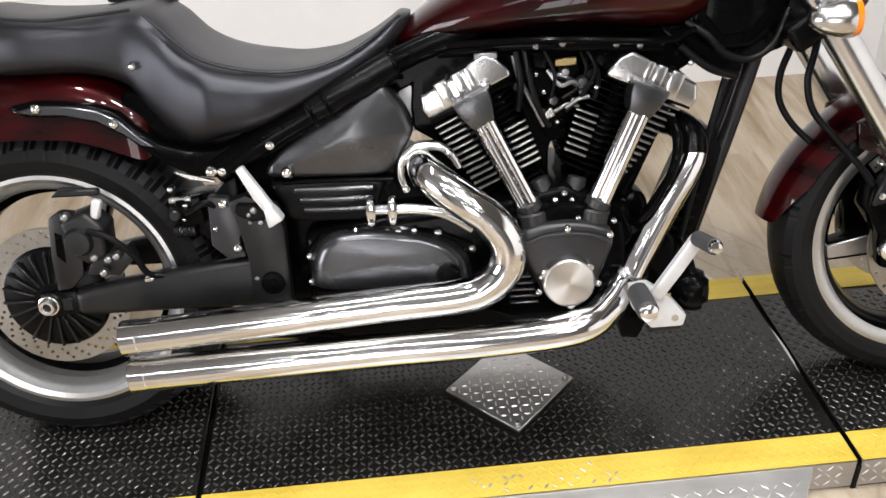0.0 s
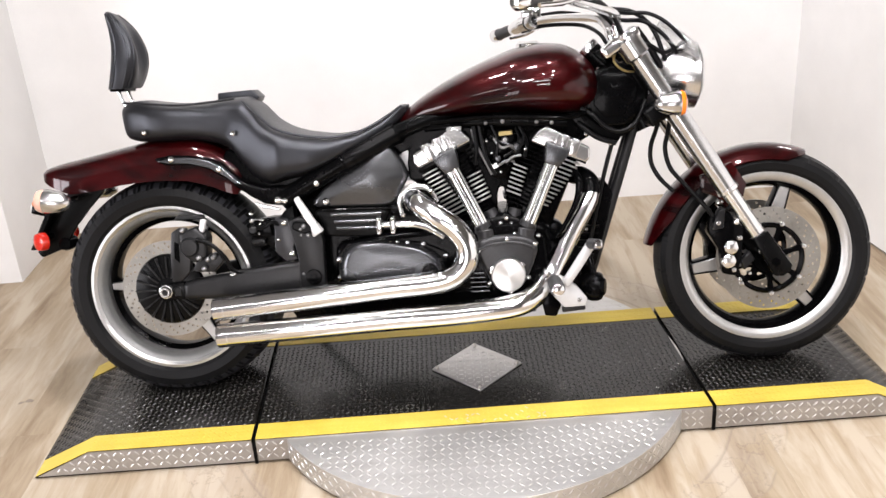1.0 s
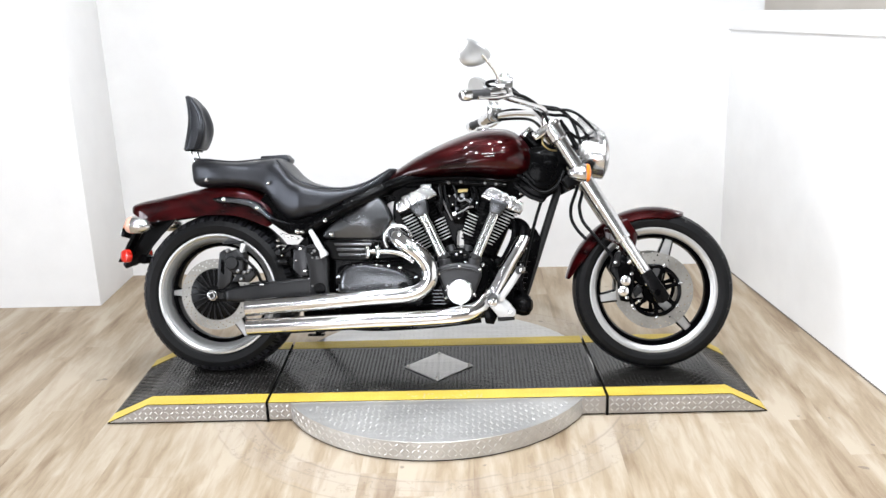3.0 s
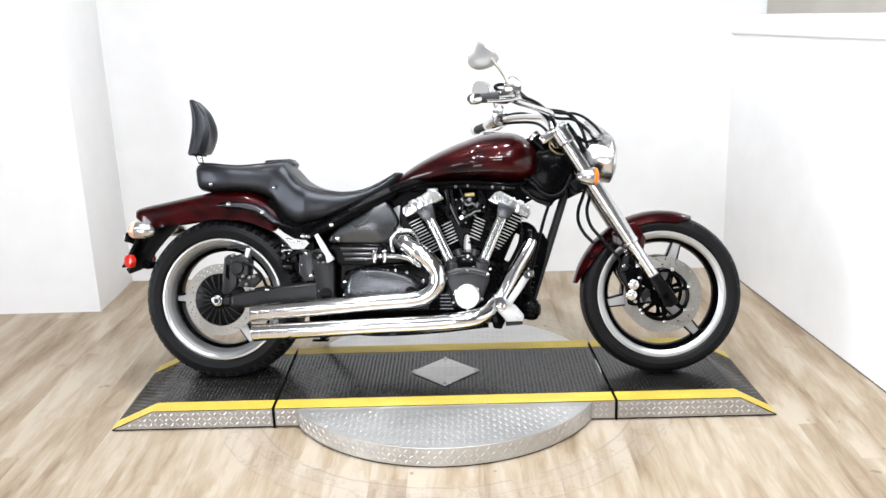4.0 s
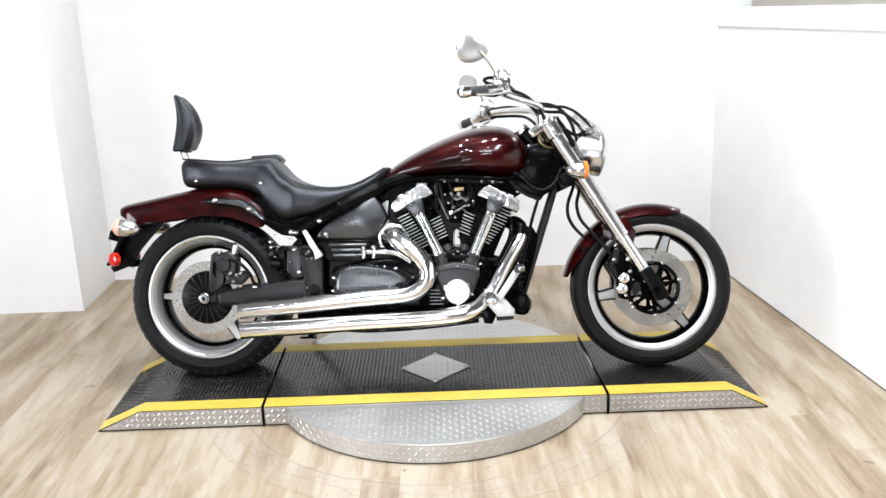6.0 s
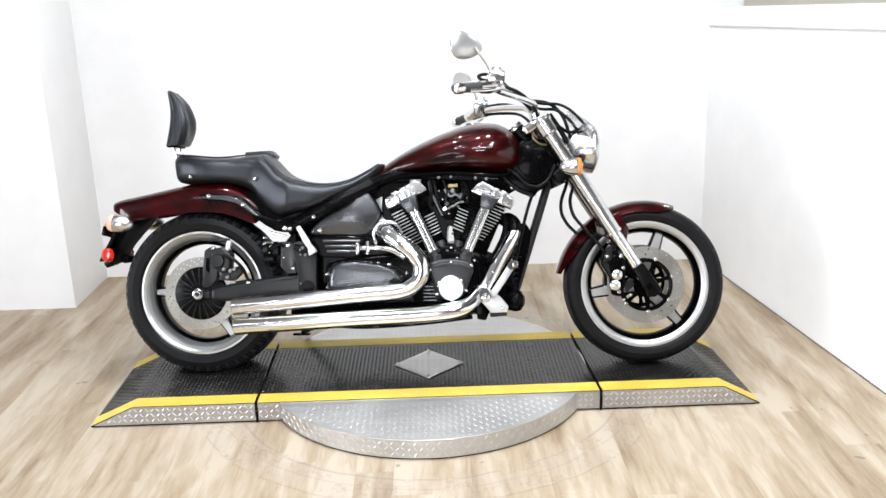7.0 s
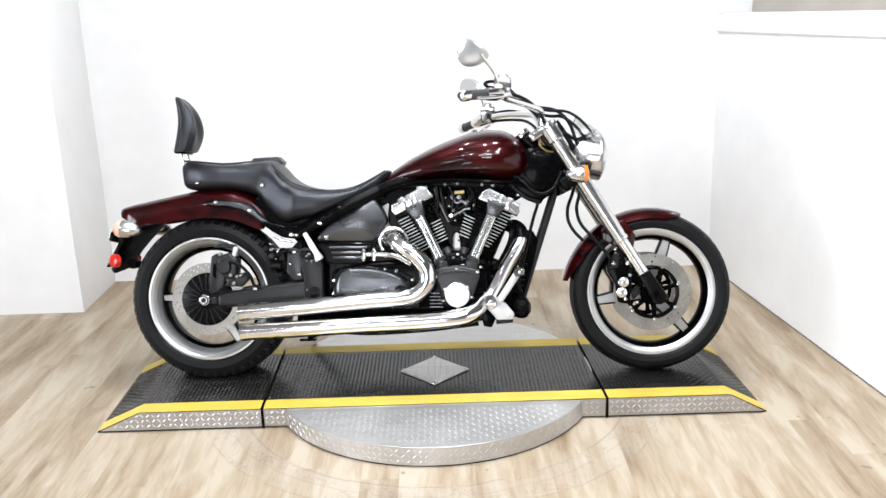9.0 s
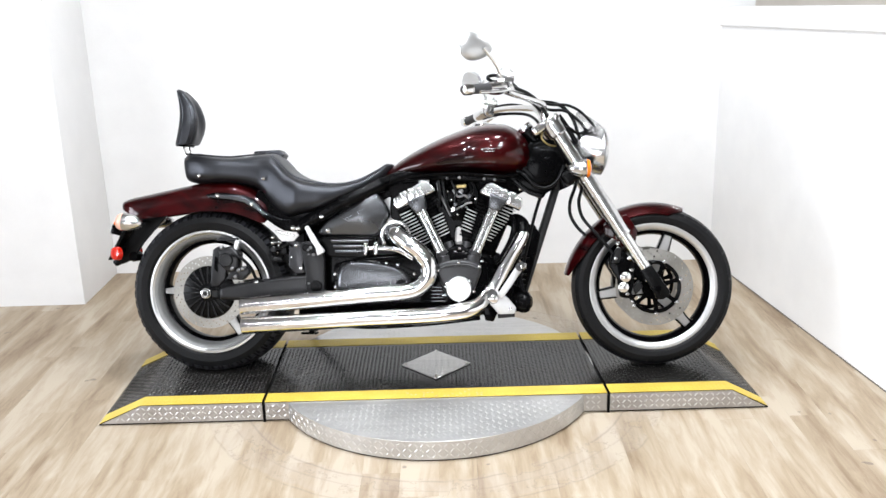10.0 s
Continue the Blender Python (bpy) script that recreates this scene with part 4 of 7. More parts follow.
# front calipers
for sd in (1, -1):
    cal = part("front_caliper", prism([(1.500, 0.42), (1.545, 0.435), (1.585, 0.385), (1.580, 0.30), (1.565, 0.255), (1.53, 0.262), (1.520, 0.33), (1.492, 0.375)], 0.052 * sd, 0.112 * sd, 0.009, 2), M_BLACK, BIKE, "black front brake caliper")
    for a, b in ((1.550, 0.337), (1.543, 0.299)):
        part("piston_cap", lathe([(0, 0.008), (0.013, 0.0075), (0.0185, 0.004), (0.0195, -0.004), (0.0195, -0.01)], P(a, sd * 0.114, b), (0, -sd, 0), 24), M_ALU, cal, "round bright piston cap")
    for a, b in ((1.515, 0.405), (1.572, 0.362), (1.556, 0.275)):
        part("bolt", lathe([(0, 0.006), (0.006, 0.005), (0.0075, 0), (0.0075, -0.01)], P(a, sd * 0.115, b), (0, -sd, 0), 12), M_ALU, cal)
    for a, b, rr in ((1.60, 0.405, 0.0065), (1.622, 0.372, 0.006), (1.588, 0.425, 0.0055), (1.535, 0.395, 0.006), (1.60, 0.262, 0.0055), (1.575, 0.245, 0.0055)):
        part("bolt", lathe([(0, 0.006), (rr * 0.8, 0.005), (rr, 0), (rr, -0.012)], P(a, sd * 0.106, b), (0, -sd, 0), 12), M_ALU, cal)
    part("caliper_hose", tube([P(1.53, sd * 0.10, 0.43), P(1.565, sd * 0.112, 0.455), P(1.60, sd * 0.115, 0.43), P(1.625, sd * 0.11, 0.375), P(1.632, sd * 0.105, 0.32)], 0.005, 8), M_CABLE, cal)
    part("caliper_lug", prism([(1.50, 0.385), (1.515, 0.44), (1.535, 0.445), (1.53, 0.39)], 0.09 * sd, 0.118 * sd, 0.004, 1), M_CAST, cal)
    for a, b, r in ((1.563, 0.405, 0.0085), (1.628, 0.325, 0.0085), (1.524, 0.462, 0.005)):
        part("bolt", lathe([(0, 0.006), (r * 0.55, 0.0055), (r * 0.9, 0.003), (r, 0), (r, -0.03)], P(a, sd * 0.116, b), (0, -sd, 0), 12), M_ALU, cal)
    part("caliper_lug", prism([(1.575, 0.30), (1.60, 0.325), (1.615, 0.30), (1.585, 0.27)], 0.09 * sd, 0.114 * sd, 0.004, 1), M_CAST, cal)
    part("caliper_arm", prism([(1.56, 0.37), (1.60, 0.40), (1.665, 0.335), (1.65, 0.30), (1.60, 0.32)], 0.075 * sd, 0.098 * sd, 0.005, 1), M_BLACK, cal)


# front fender: a shell round the tyre
def arc_shell(cu, cw, r, a0, a1, half, depth, steps, tip0, tip1, thick=0.004, flare=0.0):
    rings = []
    for k in range(steps + 1):
        t = k / steps
        a = radians(a0 + (a1 - a0) * t)
        taper = min(1.0, (t / tip0) if tip0 else 1, ((1 - t) / tip1) if tip1 else 1)
        h = half * (0.55 + 0.45 * min(1, taper) ** 0.6)
        dp = depth * (0.35 + 0.65 * taper)
        outer, inner = [], []
        for j in range(-6, 7):
            x = j / 6
            drop = dp * abs(x) ** 2.6
            outer.append((r - drop, x * h))
            inner.append((r - drop - thick, x * (h - thick)))
        ring = [P(cu + (q + flare * t ** 3) * math.cos(a), v, cw + (q + flare * t ** 3) * math.sin(a)) for q, v in outer + inner[::-1]]
        rings.append(ring)
    return loft(rings)


ff = part("front_fender", arc_shell(FC[0], FC[1] + 0.003, 0.307, 68, 173, 0.074, 0.040, 40, 0.10, 0.16, flare=0.020), M_PAINT, BIKE, "burgundy front fender")
for sd in (1, -1):
    part("fender_bracket", prism([(1.475, 0.532), (1.56, 0.565), (1.60, 0.505), (1.585, 0.43), (1.555, 0.425), (1.52, 0.47), (1.48, 0.485)], 0.066 * sd, 0.082 * sd, 0.006, 2), M_PAINT, ff, "burgundy fender side plate")
    bolt(ff, 1.60, 0.086 * sd, 0.44, 0.007)
    bolt(ff, 1.525, 0.086 * sd, 0.455, 0.007)


# lofted bodies: fuel tank, seat, rear fender
def lookup(table, u):
    """Smooth values between the rows of a table."""
    for (a, *p), (b, *q) in zip(table, table[1:]):
        if u <= b:
            k, t = table.index((a, *p)), (u - a) / (b - a)
            before, after = table[max(k - 1, 0)], table[min(k + 2, len(table) - 1)]
            out = []
            for i, (x, y) in enumerate(zip(p, q)):
                rise = (y - x) / (b - a)
                left = (x - before[i + 1]) / (a - before[0]) if k else rise
                right = (after[i + 1] - y) / (after[0] - b) if after[0] > b else rise
                # tangents that never overshoot the rows
                m0 = 2 * left * rise / (left + rise) if left * rise > 0 else 0.0
                m1 = 2 * right * rise / (right + rise) if right * rise > 0 else 0.0
                out.append(x * (1 + 2 * t) * (1 - t) ** 2 + m0 * (b - a) * t * (1 - t) ** 2 + y * t * t * (3 - 2 * t) + m1 * (b - a) * t * t * (t - 1))
            return out
    return list(table[-1][1:])


def body_loft(table, n_u=56, n_a=40, flat=2.6):
    """Rows of (forward, bottom, top, half width, share of the height at which it is widest)."""
    u0, u1 = table[0][0], table[-1][0]
    rings = []
    for k in range(n_u + 1):
        u = u0 + (u1 - u0) * k / n_u
        lo, hi, hw, mid = lookup(table, u)
        zc = lo + (hi - lo) * mid
        ring = []
        for j in range(n_a):
            a = 2 * math.pi * j / n_a
            c, s = math.cos(a), math.sin(a)
            x = math.copysign(abs(c) ** (2 / flat), c) * hw
            z = math.copysign(abs(s) ** (2 / flat), s)
            ring.append(P(u, x, zc + (z * (hi - zc) if z > 0 else z * (zc - lo))))
        rings.append(ring)
    return loft(rings)


TANK = [(0.652, 0.703, 0.716, 0.022, 0.5), (0.675, 0.702, 0.736, 0.045, 0.45), (0.72, 0.708, 0.772, 0.078, 0.40), (0.78, 0.716, 0.809, 0.108, 0.36), (0.85, 0.722, 0.844, 0.134, 0.33),
        (0.93, 0.724, 0.877, 0.152, 0.32), (1.00, 0.722, 0.899, 0.162, 0.34), (1.06, 0.717, 0.907, 0.162, 0.38), (1.11, 0.713, 0.904, 0.155, 0.42), (1.15, 0.713, 0.890, 0.142, 0.46), (1.18, 0.720, 0.868, 0.122, 0.48), (1.205, 0.736, 0.836, 0.090, 0.5), (1.222, 0.765, 0.800, 0.035, 0.5)]
tank = part("fuel_tank", body_loft(TANK, 64, 48, 2.25), M_PAINT, BIKE, "glossy burgundy teardrop fuel tank", 70)
part("tank_seam", tube([P(0.69, 0.055, 0.702), P(0.80, 0.105, 0.714), P(0.93, 0.143, 0.719), P(1.05, 0.150, 0.712), P(1.13, 0.138, 0.708), P(1.185, 0.10, 0.722)], 0.006, 8), M_BLACK, tank)
for bu, bw, bl in ((1.055, 0.804, 0.050), (1.060, 0.795, 0.038)):
    part("tank_badge", prism([(bu - bl / 2, bw), (bu + bl / 2, bw + 0.001), (bu + bl / 2 - 0.003, bw + 0.005), (bu - bl / 2 + 0.004, bw + 0.004)], 0.156, 0.1632, 0.0008, 1), M_ALU, tank, "small bright emblem line")
part("fuel_cap", lathe([(0, 0.012), (0.024, 0.011), (0.032, 0.005), (0.034, -0.01)], P(1.03, 0, 0.903), (0, 0, 1), 28), M_CHROME, tank, "chrome fuel cap")

SEAT = [(-0.094, 0.722, 0.770, 0.060, 0.5), (-0.090, 0.710, 0.796, 0.082, 0.5), (-0.074, 0.702, 0.810, 0.098, 0.52), (-0.045, 0.698, 0.813, 0.112, 0.52), (0.0, 0.697, 0.806, 0.126, 0.52), (0.05, 0.697, 0.800, 0.131, 0.52), (0.10, 0.696, 0.798, 0.127, 0.5), (0.15, 0.688, 0.799, 0.120, 0.5), (0.20, 0.668, 0.806, 0.118, 0.5),
        (0.245, 0.605, 0.808, 0.127, 0.50), (0.275, 0.576, 0.790, 0.139, 0.48), (0.315, 0.562, 0.744, 0.156, 0.5), (0.36, 0.574, 0.715, 0.172, 0.55), (0.42, 0.586, 0.699, 0.172, 0.55), (0.49, 0.616, 0.691, 0.156, 0.5), (0.55, 0.646, 0.697, 0.132, 0.5), (0.61, 0.674, 0.720, 0.105, 0.5), (0.655, 0.700, 0.748, 0.078, 0.5), (0.680, 0.725, 0.764, 0.050, 0.5), (0.694, 0.744, 0.762, 0.03, 0.5)]
seat_mesh = body_loft(SEAT, 90, 48, 3.4)
# the tail end of the seat slopes forward towards its lower edge
for vert in seat_mesh.verts:
    if vert.co.x < 0.10:
        vert.co.x += 0.10 * max(0.0, 0.80 - vert.co.z) * min(1.0, (0.10 - vert.co.x) / 0.14)
seat = part("seat", seat_mesh, M_LEATHER, BIKE, "stepped black vinyl two-up seat", 60)
part("piping", tube([P(0.26, 0.128, 0.797), P(0.30, 0.132, 0.757), P(0.345, 0.135, 0.719), P(0.42, 0.134, 0.696), P(0.50, 0.126, 0.689), P(0.57, 0.107, 0.701), P(0.63, 0.080, 0.730), P(0.676, 0.045, 0.760)], 0.0035, 8), M_LEATHER, seat)
part("piping", tube([P(-0.07, 0.105, 0.809), P(0.0, 0.117, 0.803), P(0.09, 0.121, 0.795), P(0.17, 0.124, 0.799), P(0.24, 0.128, 0.805)], 0.0032, 8), M_LEATHER, seat)
bolt(seat, -0.014, 0.1265, 0.727, 0.0075)
bolt(seat, 0.228, 0.130, 0.713, 0.0075)
part("passenger_pad", prism([(0.150, 0.802), (0.152, 0.822), (0.252, 0.826), (0.272, 0.806), (0.262, 0.79)], -0.11, -0.03, 0.006, 2), M_LEATHER, seat)

# backrest: padded cushion on a bracket
def cushion_ring(t):
    """One level of the cushion: t runs from its foot to its top."""
    w = 0.838 + 0.212 * t
    half = 0.070 * (0.90 + 0.10 * math.sin(math.pi * min(1, t * 1.7))) * (1 - 0.45 * t ** 3)
    back = -0.124 + 0.016 * math.sin(t * math.pi) + 0.006 * t
    thick = (0.058 + 0.030 * math.sin(math.pi * min(1.0, 0.12 + 0.95 * t)) - 0.018 * t) * (1 if t < 0.72 else math.sqrt(max(0.03, 1 - ((t - 0.72) / 0.285) ** 2)))
    if t > 0.9:
        half *= math.sqrt(max(0.04, 1 - ((t - 0.9) / 0.102) ** 2))
    ring = []
    for j in range(40):
        a = 2 * math.pi * j / 40
        c, s = math.cos(a), math.sin(a)
        y = math.copysign(abs(s) ** 0.6, s) * half
        x = back + thick / 2 + math.copysign(abs(c) ** 0.7, c) * thick / 2
        if c > 0:
            x -= 0.026 * math.exp(-(y / 0.026) ** 2) * math.sin(math.pi * t) ** 2
        ring.append(P(x, y, w))
    return ring


br = part("backrest", loft([cushion_ring(k / 30) for k in range(31)]), M_LEATHER, BIKE, "padded black passenger backrest", 60)
for j in (5, 8, 12):
    part("piping", tube([cushion_ring(t)[j] for t in (0.02, 0.15, 0.3, 0.45, 0.6, 0.75, 0.88, 0.96)], 0.0032, 8), M_LEATHER, br)
    part("piping", tube([cushion_ring(t)[40 - j] for t in (0.02, 0.15, 0.3, 0.45, 0.6, 0.75, 0.88, 0.96)], 0.0032, 8), M_LEATHER, br)
part("backrest_plate", prism([(-0.116, 0.832), (-0.114, 0.845), (-0.075, 0.840), (-0.075, 0.830)], -0.05, 0.05, 0.003, 1), M_BLACK, br)
for sd in (1, -1):
    part("backrest_bar", tube([P(-0.096, 0.035 * sd, 0.835), P(-0.084, 0.035 * sd, 0.80), P(-0.06, 0.035 * sd, 0.75)], 0.0055, 10), M_ALU, br, "bright metal backrest stay")

RF = [(-0.336, 0.616, 0.634, 0.060, 0.5), (-0.325, 0.604, 0.640, 0.080, 0.5), (-0.29, 0.586, 0.650, 0.098, 0.45), (-0.24, 0.570, 0.660, 0.108, 0.45), (-0.16, 0.578, 0.676, 0.114, 0.45), (-0.08, 0.590, 0.692, 0.117, 0.45), (0.0, 0.595, 0.704, 0.120, 0.5), (0.08, 0.592, 0.706, 0.122, 0.5), (0.15, 0.574, 0.690, 0.122, 0.5), (0.195, 0.556, 0.664, 0.122, 0.5), (0.222, 0.548, 0.645, 0.118, 0.5), (0.235, 0.56, 0.63, 0.108, 0.5)]


def fender_shell(table, n_u=60):
    """An arched shell, open below."""
    rings = []
    u0, u1 = table[0][0], table[-1][0]
    for k in range(n_u + 1):
        u = u0 + (u1 - u0) * k / n_u
        lo, hi, hw, _ = lookup(table, u)
        outer, inner = [], []
        for j in range(-10, 11):
            a = j / 10 * math.pi / 2
            x = math.copysign(abs(math.sin(a)) ** 0.5, a) * hw
            z = lo + (hi - lo) * abs(math.cos(a)) ** 0.5
            outer.append((x, z))
            inner.append((x * 0.95, lo + 0.001 + (z - lo) * 0.9))
        rings.append([P(u, x, z) for x, z in outer + inner[::-1]])
    return loft(rings)


rf = part("rear_fender", fender_shell(RF), M_PAINT, BIKE, "burgundy rear fender with a pointed tail", 60)
part("fender_liner", arc_shell(RC[0], RC[1], 0.345, 55, 98, 0.10, 0.01, 24, 0, 0), M_BLACK, rf)
for sd in (1, -1):
    st = part("fender_strut", prism([(0.006, 0.660), (0.05, 0.668), (0.10, 0.664), (0.15, 0.657), (0.19, 0.642), (0.225, 0.605), (0.255, 0.582), (0.302, 0.568), (0.35, 0.568), (0.40, 0.585), (0.41, 0.565), (0.38, 0.53), (0.343, 0.517), (0.30, 0.524), (0.265, 0.545), (0.235, 0.567), (0.205, 0.594), (0.158, 0.624), (0.11, 0.638), (0.035, 0.642)], sd * 0.112, sd * 0.140, 0.008, 3), M_BLACK, BIKE, "black curved fender strut")
    part("strut_inlay", prism([(0.018, 0.653), (0.06, 0.662), (0.12, 0.657), (0.16, 0.647), (0.192, 0.630), (0.222, 0.598), (0.245, 0.580), (0.225, 0.582), (0.198, 0.604), (0.155, 0.630), (0.10, 0.643), (0.05, 0.646)], sd * 0.138, sd * 0.1425, 0.002, 1), M_COVER, st, "grey strut trim")
    bolt(st, 0.058, 0.143 * sd, 0.657, 0.009)
    bolt(st, 0.185, 0.143 * sd, 0.624, 0.009)

# tail: black bracket, lights
tail = part("tail_bracket", prism([(-0.165, 0.585), (-0.27, 0.580), (-0.305, 0.52), (-0.385, 0.405), (-0.372, 0.388), (-0.305, 0.412), (-0.262, 0.475), (-0.222, 0.520), (-0.180, 0.562)], 0.036, 0.055, 0.005, 2), M_SATIN, BIKE, "black plastic tail bracket")
part("bracket_core", prism([(-0.215, 0.585), (-0.27, 0.580), (-0.305, 0.52), (-0.385, 0.405), (-0.372, 0.392), (-0.335, 0.420), (-0.300, 0.480), (-0.250, 0.545)], -0.052, 0.034, 0.006, 2), M_SATIN, tail)
part("plate_holder", prism([(-0.30, 0.545), (-0.318, 0.545), (-0.39, 0.415), (-0.372, 0.415)], -0.09, 0.085, 0.003, 1), M_SATIN, tail)
part("bracket_boss", lathe([(0, 0.015), (0.016, 0.013), (0.02, 0), (0.02, -0.04)], P(-0.300, 0.05, 0.425), (0, -1, 0), 20), M_BLACK, tail)
for sd in (1, -1):
    part("reflector", lathe([(0, 0.012), (0.014, 0.0115), (0.0235, 0.008), (0.026, 0.0), (0.026, -0.012)], P(-0.352, 0.095 * sd, 0.440), (-0.55, -0.84 * sd, 0), 28), M_RED, tail, "round red reflector")
    part("reflector_arm", rod(P(-0.345, 0.09 * sd, 0.445), P(-0.33, 0.03 * sd, 0.455), 0.008, 8), M_BLACK, tail)
    sig = part("rear_signal", lathe([(0, 0.05), (0.012, 0.046), (0.026, 0.025), (0.0325, -0.006), (0.033, -0.022)], P(-0.268, 0.165 * sd, 0.563), (1, 0, -0.12), 24), M_SOFTCHROME, BIKE, "chrome rear turn signal")
    part("lens", lathe([(0.032, 0.0), (0.0325, 0.008), (0.028, 0.02), (0.014, 0.028), (0, 0.030)], P(-0.290, 0.165 * sd, 0.5655), (-1, 0, 0.12), 24), M_BLUSH, sig, "pale amber signal lens")
    part("bulb", lathe([(0, 0.004), (0.006, 0.003), (0.008, -0.006)], P(-0.322, 0.165 * sd, 0.56), (-1, 0, 0.1), 12), M_ORANGE, sig)
    part("stalk", rod(P(-0.25, 0.165 * sd, 0.56), P(-0.235, 0.04 * sd, 0.56), 0.009, 10), M_CHROME, sig)
tl = part("tail_lamp", prism([(-0.318, 0.545), (-0.385, 0.55), (-0.395, 0.515), (-0.345, 0.50)], -0.045, 0.045, 0.006, 2), M_BLACK, BIKE, "black number plate lamp")
part("lens", prism([(-0.385, 0.538), (-0.396, 0.538), (-0.398, 0.512), (-0.388, 0.508)], -0.04, 0.04, 0.003, 1), M_CLEAR, tl)

# black panel between seat and strut, inside the fender stays
part("seat_bracket", prism([(0.17, 0.625), (0.20, 0.67), (0.43, 0.625), (0.42, 0.575), (0.36, 0.545), (0.29, 0.540), (0.24, 0.560), (0.205, 0.585)], -0.106, 0.106, 0.006, 1), M_BLACK, BIKE, "black bracket under the seat")

# frame and swingarm
fr = part("frame", join(
    tube([P(0.345, 0.125, 0.525), P(0.45, 0.128, 0.583), P(0.57, 0.118, 0.642), P(0.70, 0.085, 0.703), P(0.90, 0.05, 0.755), P(1.21, 0.02, 0.80)], [0.027, 0.026, 0.024, 0.022, 0.022, 0.026], 18),
    tube([P(0.345, -0.125, 0.525), P(0.45, -0.128, 0.583), P(0.57, -0.118, 0.642), P(0.70, -0.085, 0.703), P(0.90, -0.05, 0.755), P(1.21, -0.02, 0.80)], [0.027, 0.026, 0.024, 0.022, 0.022, 0.026], 18),
    tube([P(1.160, 0.035, 0.215), P(1.10, 0.05, 0.225), P(1.00, 0.08, 0.205), P(0.6, 0.08, 0.185), P(0.44, 0.09, 0.2), P(0.42, 0.10, 0.32)], 0.0125, 16, 8),
    tube([P(1.160, -0.035, 0.215), P(1.10, -0.05, 0.225), P(1.00, -0.08, 0.205), P(0.6, -0.08, 0.185), P(0.44, -0.09, 0.2), P(0.42, -0.10, 0.32)], 0.0125, 16, 8)), M_BLACK, BIKE, "black tubular frame")
for sd in (1, -1):
    part("down_tube", tube([P(1.332, 0.010 * sd, 0.745), P(1.305, 0.022 * sd, 0.660), P(1.266, 0.030 * sd, 0.537), P(1.227, 0.030 * sd, 0.415), P(1.179, 0.032 * sd, 0.265), P(1.160, 0.035 * sd, 0.215)], 0.0145, 18, 6), M_CAST, fr, "satin grey-black down tube")
part("tube_sleeve", tube([P(0.515, 0.122, 0.617), P(0.57, 0.118, 0.642), P(0.665, 0.095, 0.687)], 0.0285, 18, 4), M_SATIN, fr, "ribbed black tube sleeve")
for su, sv, sw in ((0.517, 0.122, 0.618), (0.545, 0.1205, 0.6305), (0.663, 0.0955, 0.686)):
    part("sleeve_ring", lathe([(0.028, -0.004), (0.031, -0.002), (0.031, 0.002), (0.028, 0.004)], P(su, sv, sw), P(0.095, -0.023, 0.045), 20), M_BLACK, fr)
for a, b, r in ((0.340, 0.530, 0.011), (0.358, 0.528, 0.0085), (0.446, 0.570, 0.009), (0.469, 0.520, 0.010)):
    bolt(fr, a, 0.152, b, r)
for sd in (1, -1):
    sa = part("swingarm", prism([(0.050, 0.316), (0.09, 0.324), (0.22, 0.345), (0.39, 0.363), (0.42, 0.355), (0.42, 0.270), (0.385, 0.268), (0.22, 0.268), (0.09, 0.266), (0.050, 0.268)], sd * 0.100, sd * 0.138, 0.017, 4), M_CAST, BIKE, "black box-section swingarm")
    part("axle_block", prism([(-0.014, 0.314), (0.056, 0.318), (0.056, 0.270), (-0.014, 0.270)], sd * 0.108, sd * 0.134, 0.008, 2), M_SATIN, sa, "black slotted axle block")
    part("adjuster", prism([(0.026, 0.304), (0.046, 0.305), (0.046, 0.280), (0.026, 0.280)], sd * 0.132, sd * 0.1365, 0.002, 1), M_CAST, sa)
    pp = part("pivot_plate", prism([(0.358, 0.475), (0.39, 0.486), (0.442, 0.462), (0.452, 0.42), (0.450, 0.272), (0.381, 0.270), (0.380, 0.37), (0.372, 0.42)], sd * 0.115, sd * 0.148, 0.006, 2), M_CAST, BIKE, "dark grey frame pivot plate")
    part("pivot_bolt", join(lathe([(0, 0.006), (0.008, 0.006), (0.010, 0.003), (0.020, 0.003), (0.0225, -0.004), (0.0225, -0.01)], P(0.420, sd * 0.151, 0.319), (0, -sd, 0), 24)), M_BLACK, pp)
    part("shackle", prism([(0.375, 0.475), (0.43, 0.47), (0.44, 0.445), (0.40, 0.44), (0.37, 0.455)], sd * 0.146, sd * 0.158, 0.004, 1), M_SATIN, pp)
up = part("upper_bracket", prism([(0.25, 0.47), (0.305, 0.478), (0.33, 0.478), (0.35, 0.500), (0.372, 0.51), (0.375, 0.38), (0.33, 0.365), (0.30, 0.40), (0.245, 0.44)], 0.05, 0.118, 0.006, 2), M_SATIN, BIKE, "black rear linkage bracket")
part("linkage_box", prism([(0.262, 0.476), (0.308, 0.482), (0.312, 0.43), (0.268, 0.427)], 0.116, 0.136, 0.004, 2), M_BLACK, up)
for a, b, v, r in ((0.348, 0.466, 0.1395, 0.009), (0.364, 0.382, 0.1395, 0.0095), (0.329, 0.421, 0.1395, 0.0045), (0.257, 0.495, 0.130, 0.006), (0.282, 0.466, 0.137, 0.005), (0.276, 0.440, 0.137, 0.004)):
    bolt(up, a, v, b, r)
part("linkage_stub", rod(P(0.252, 0.128, 0.474), P(0.293, 0.130, 0.475), 0.0065, 12, 0.001), M_ALU, up, "bright threaded adjuster")
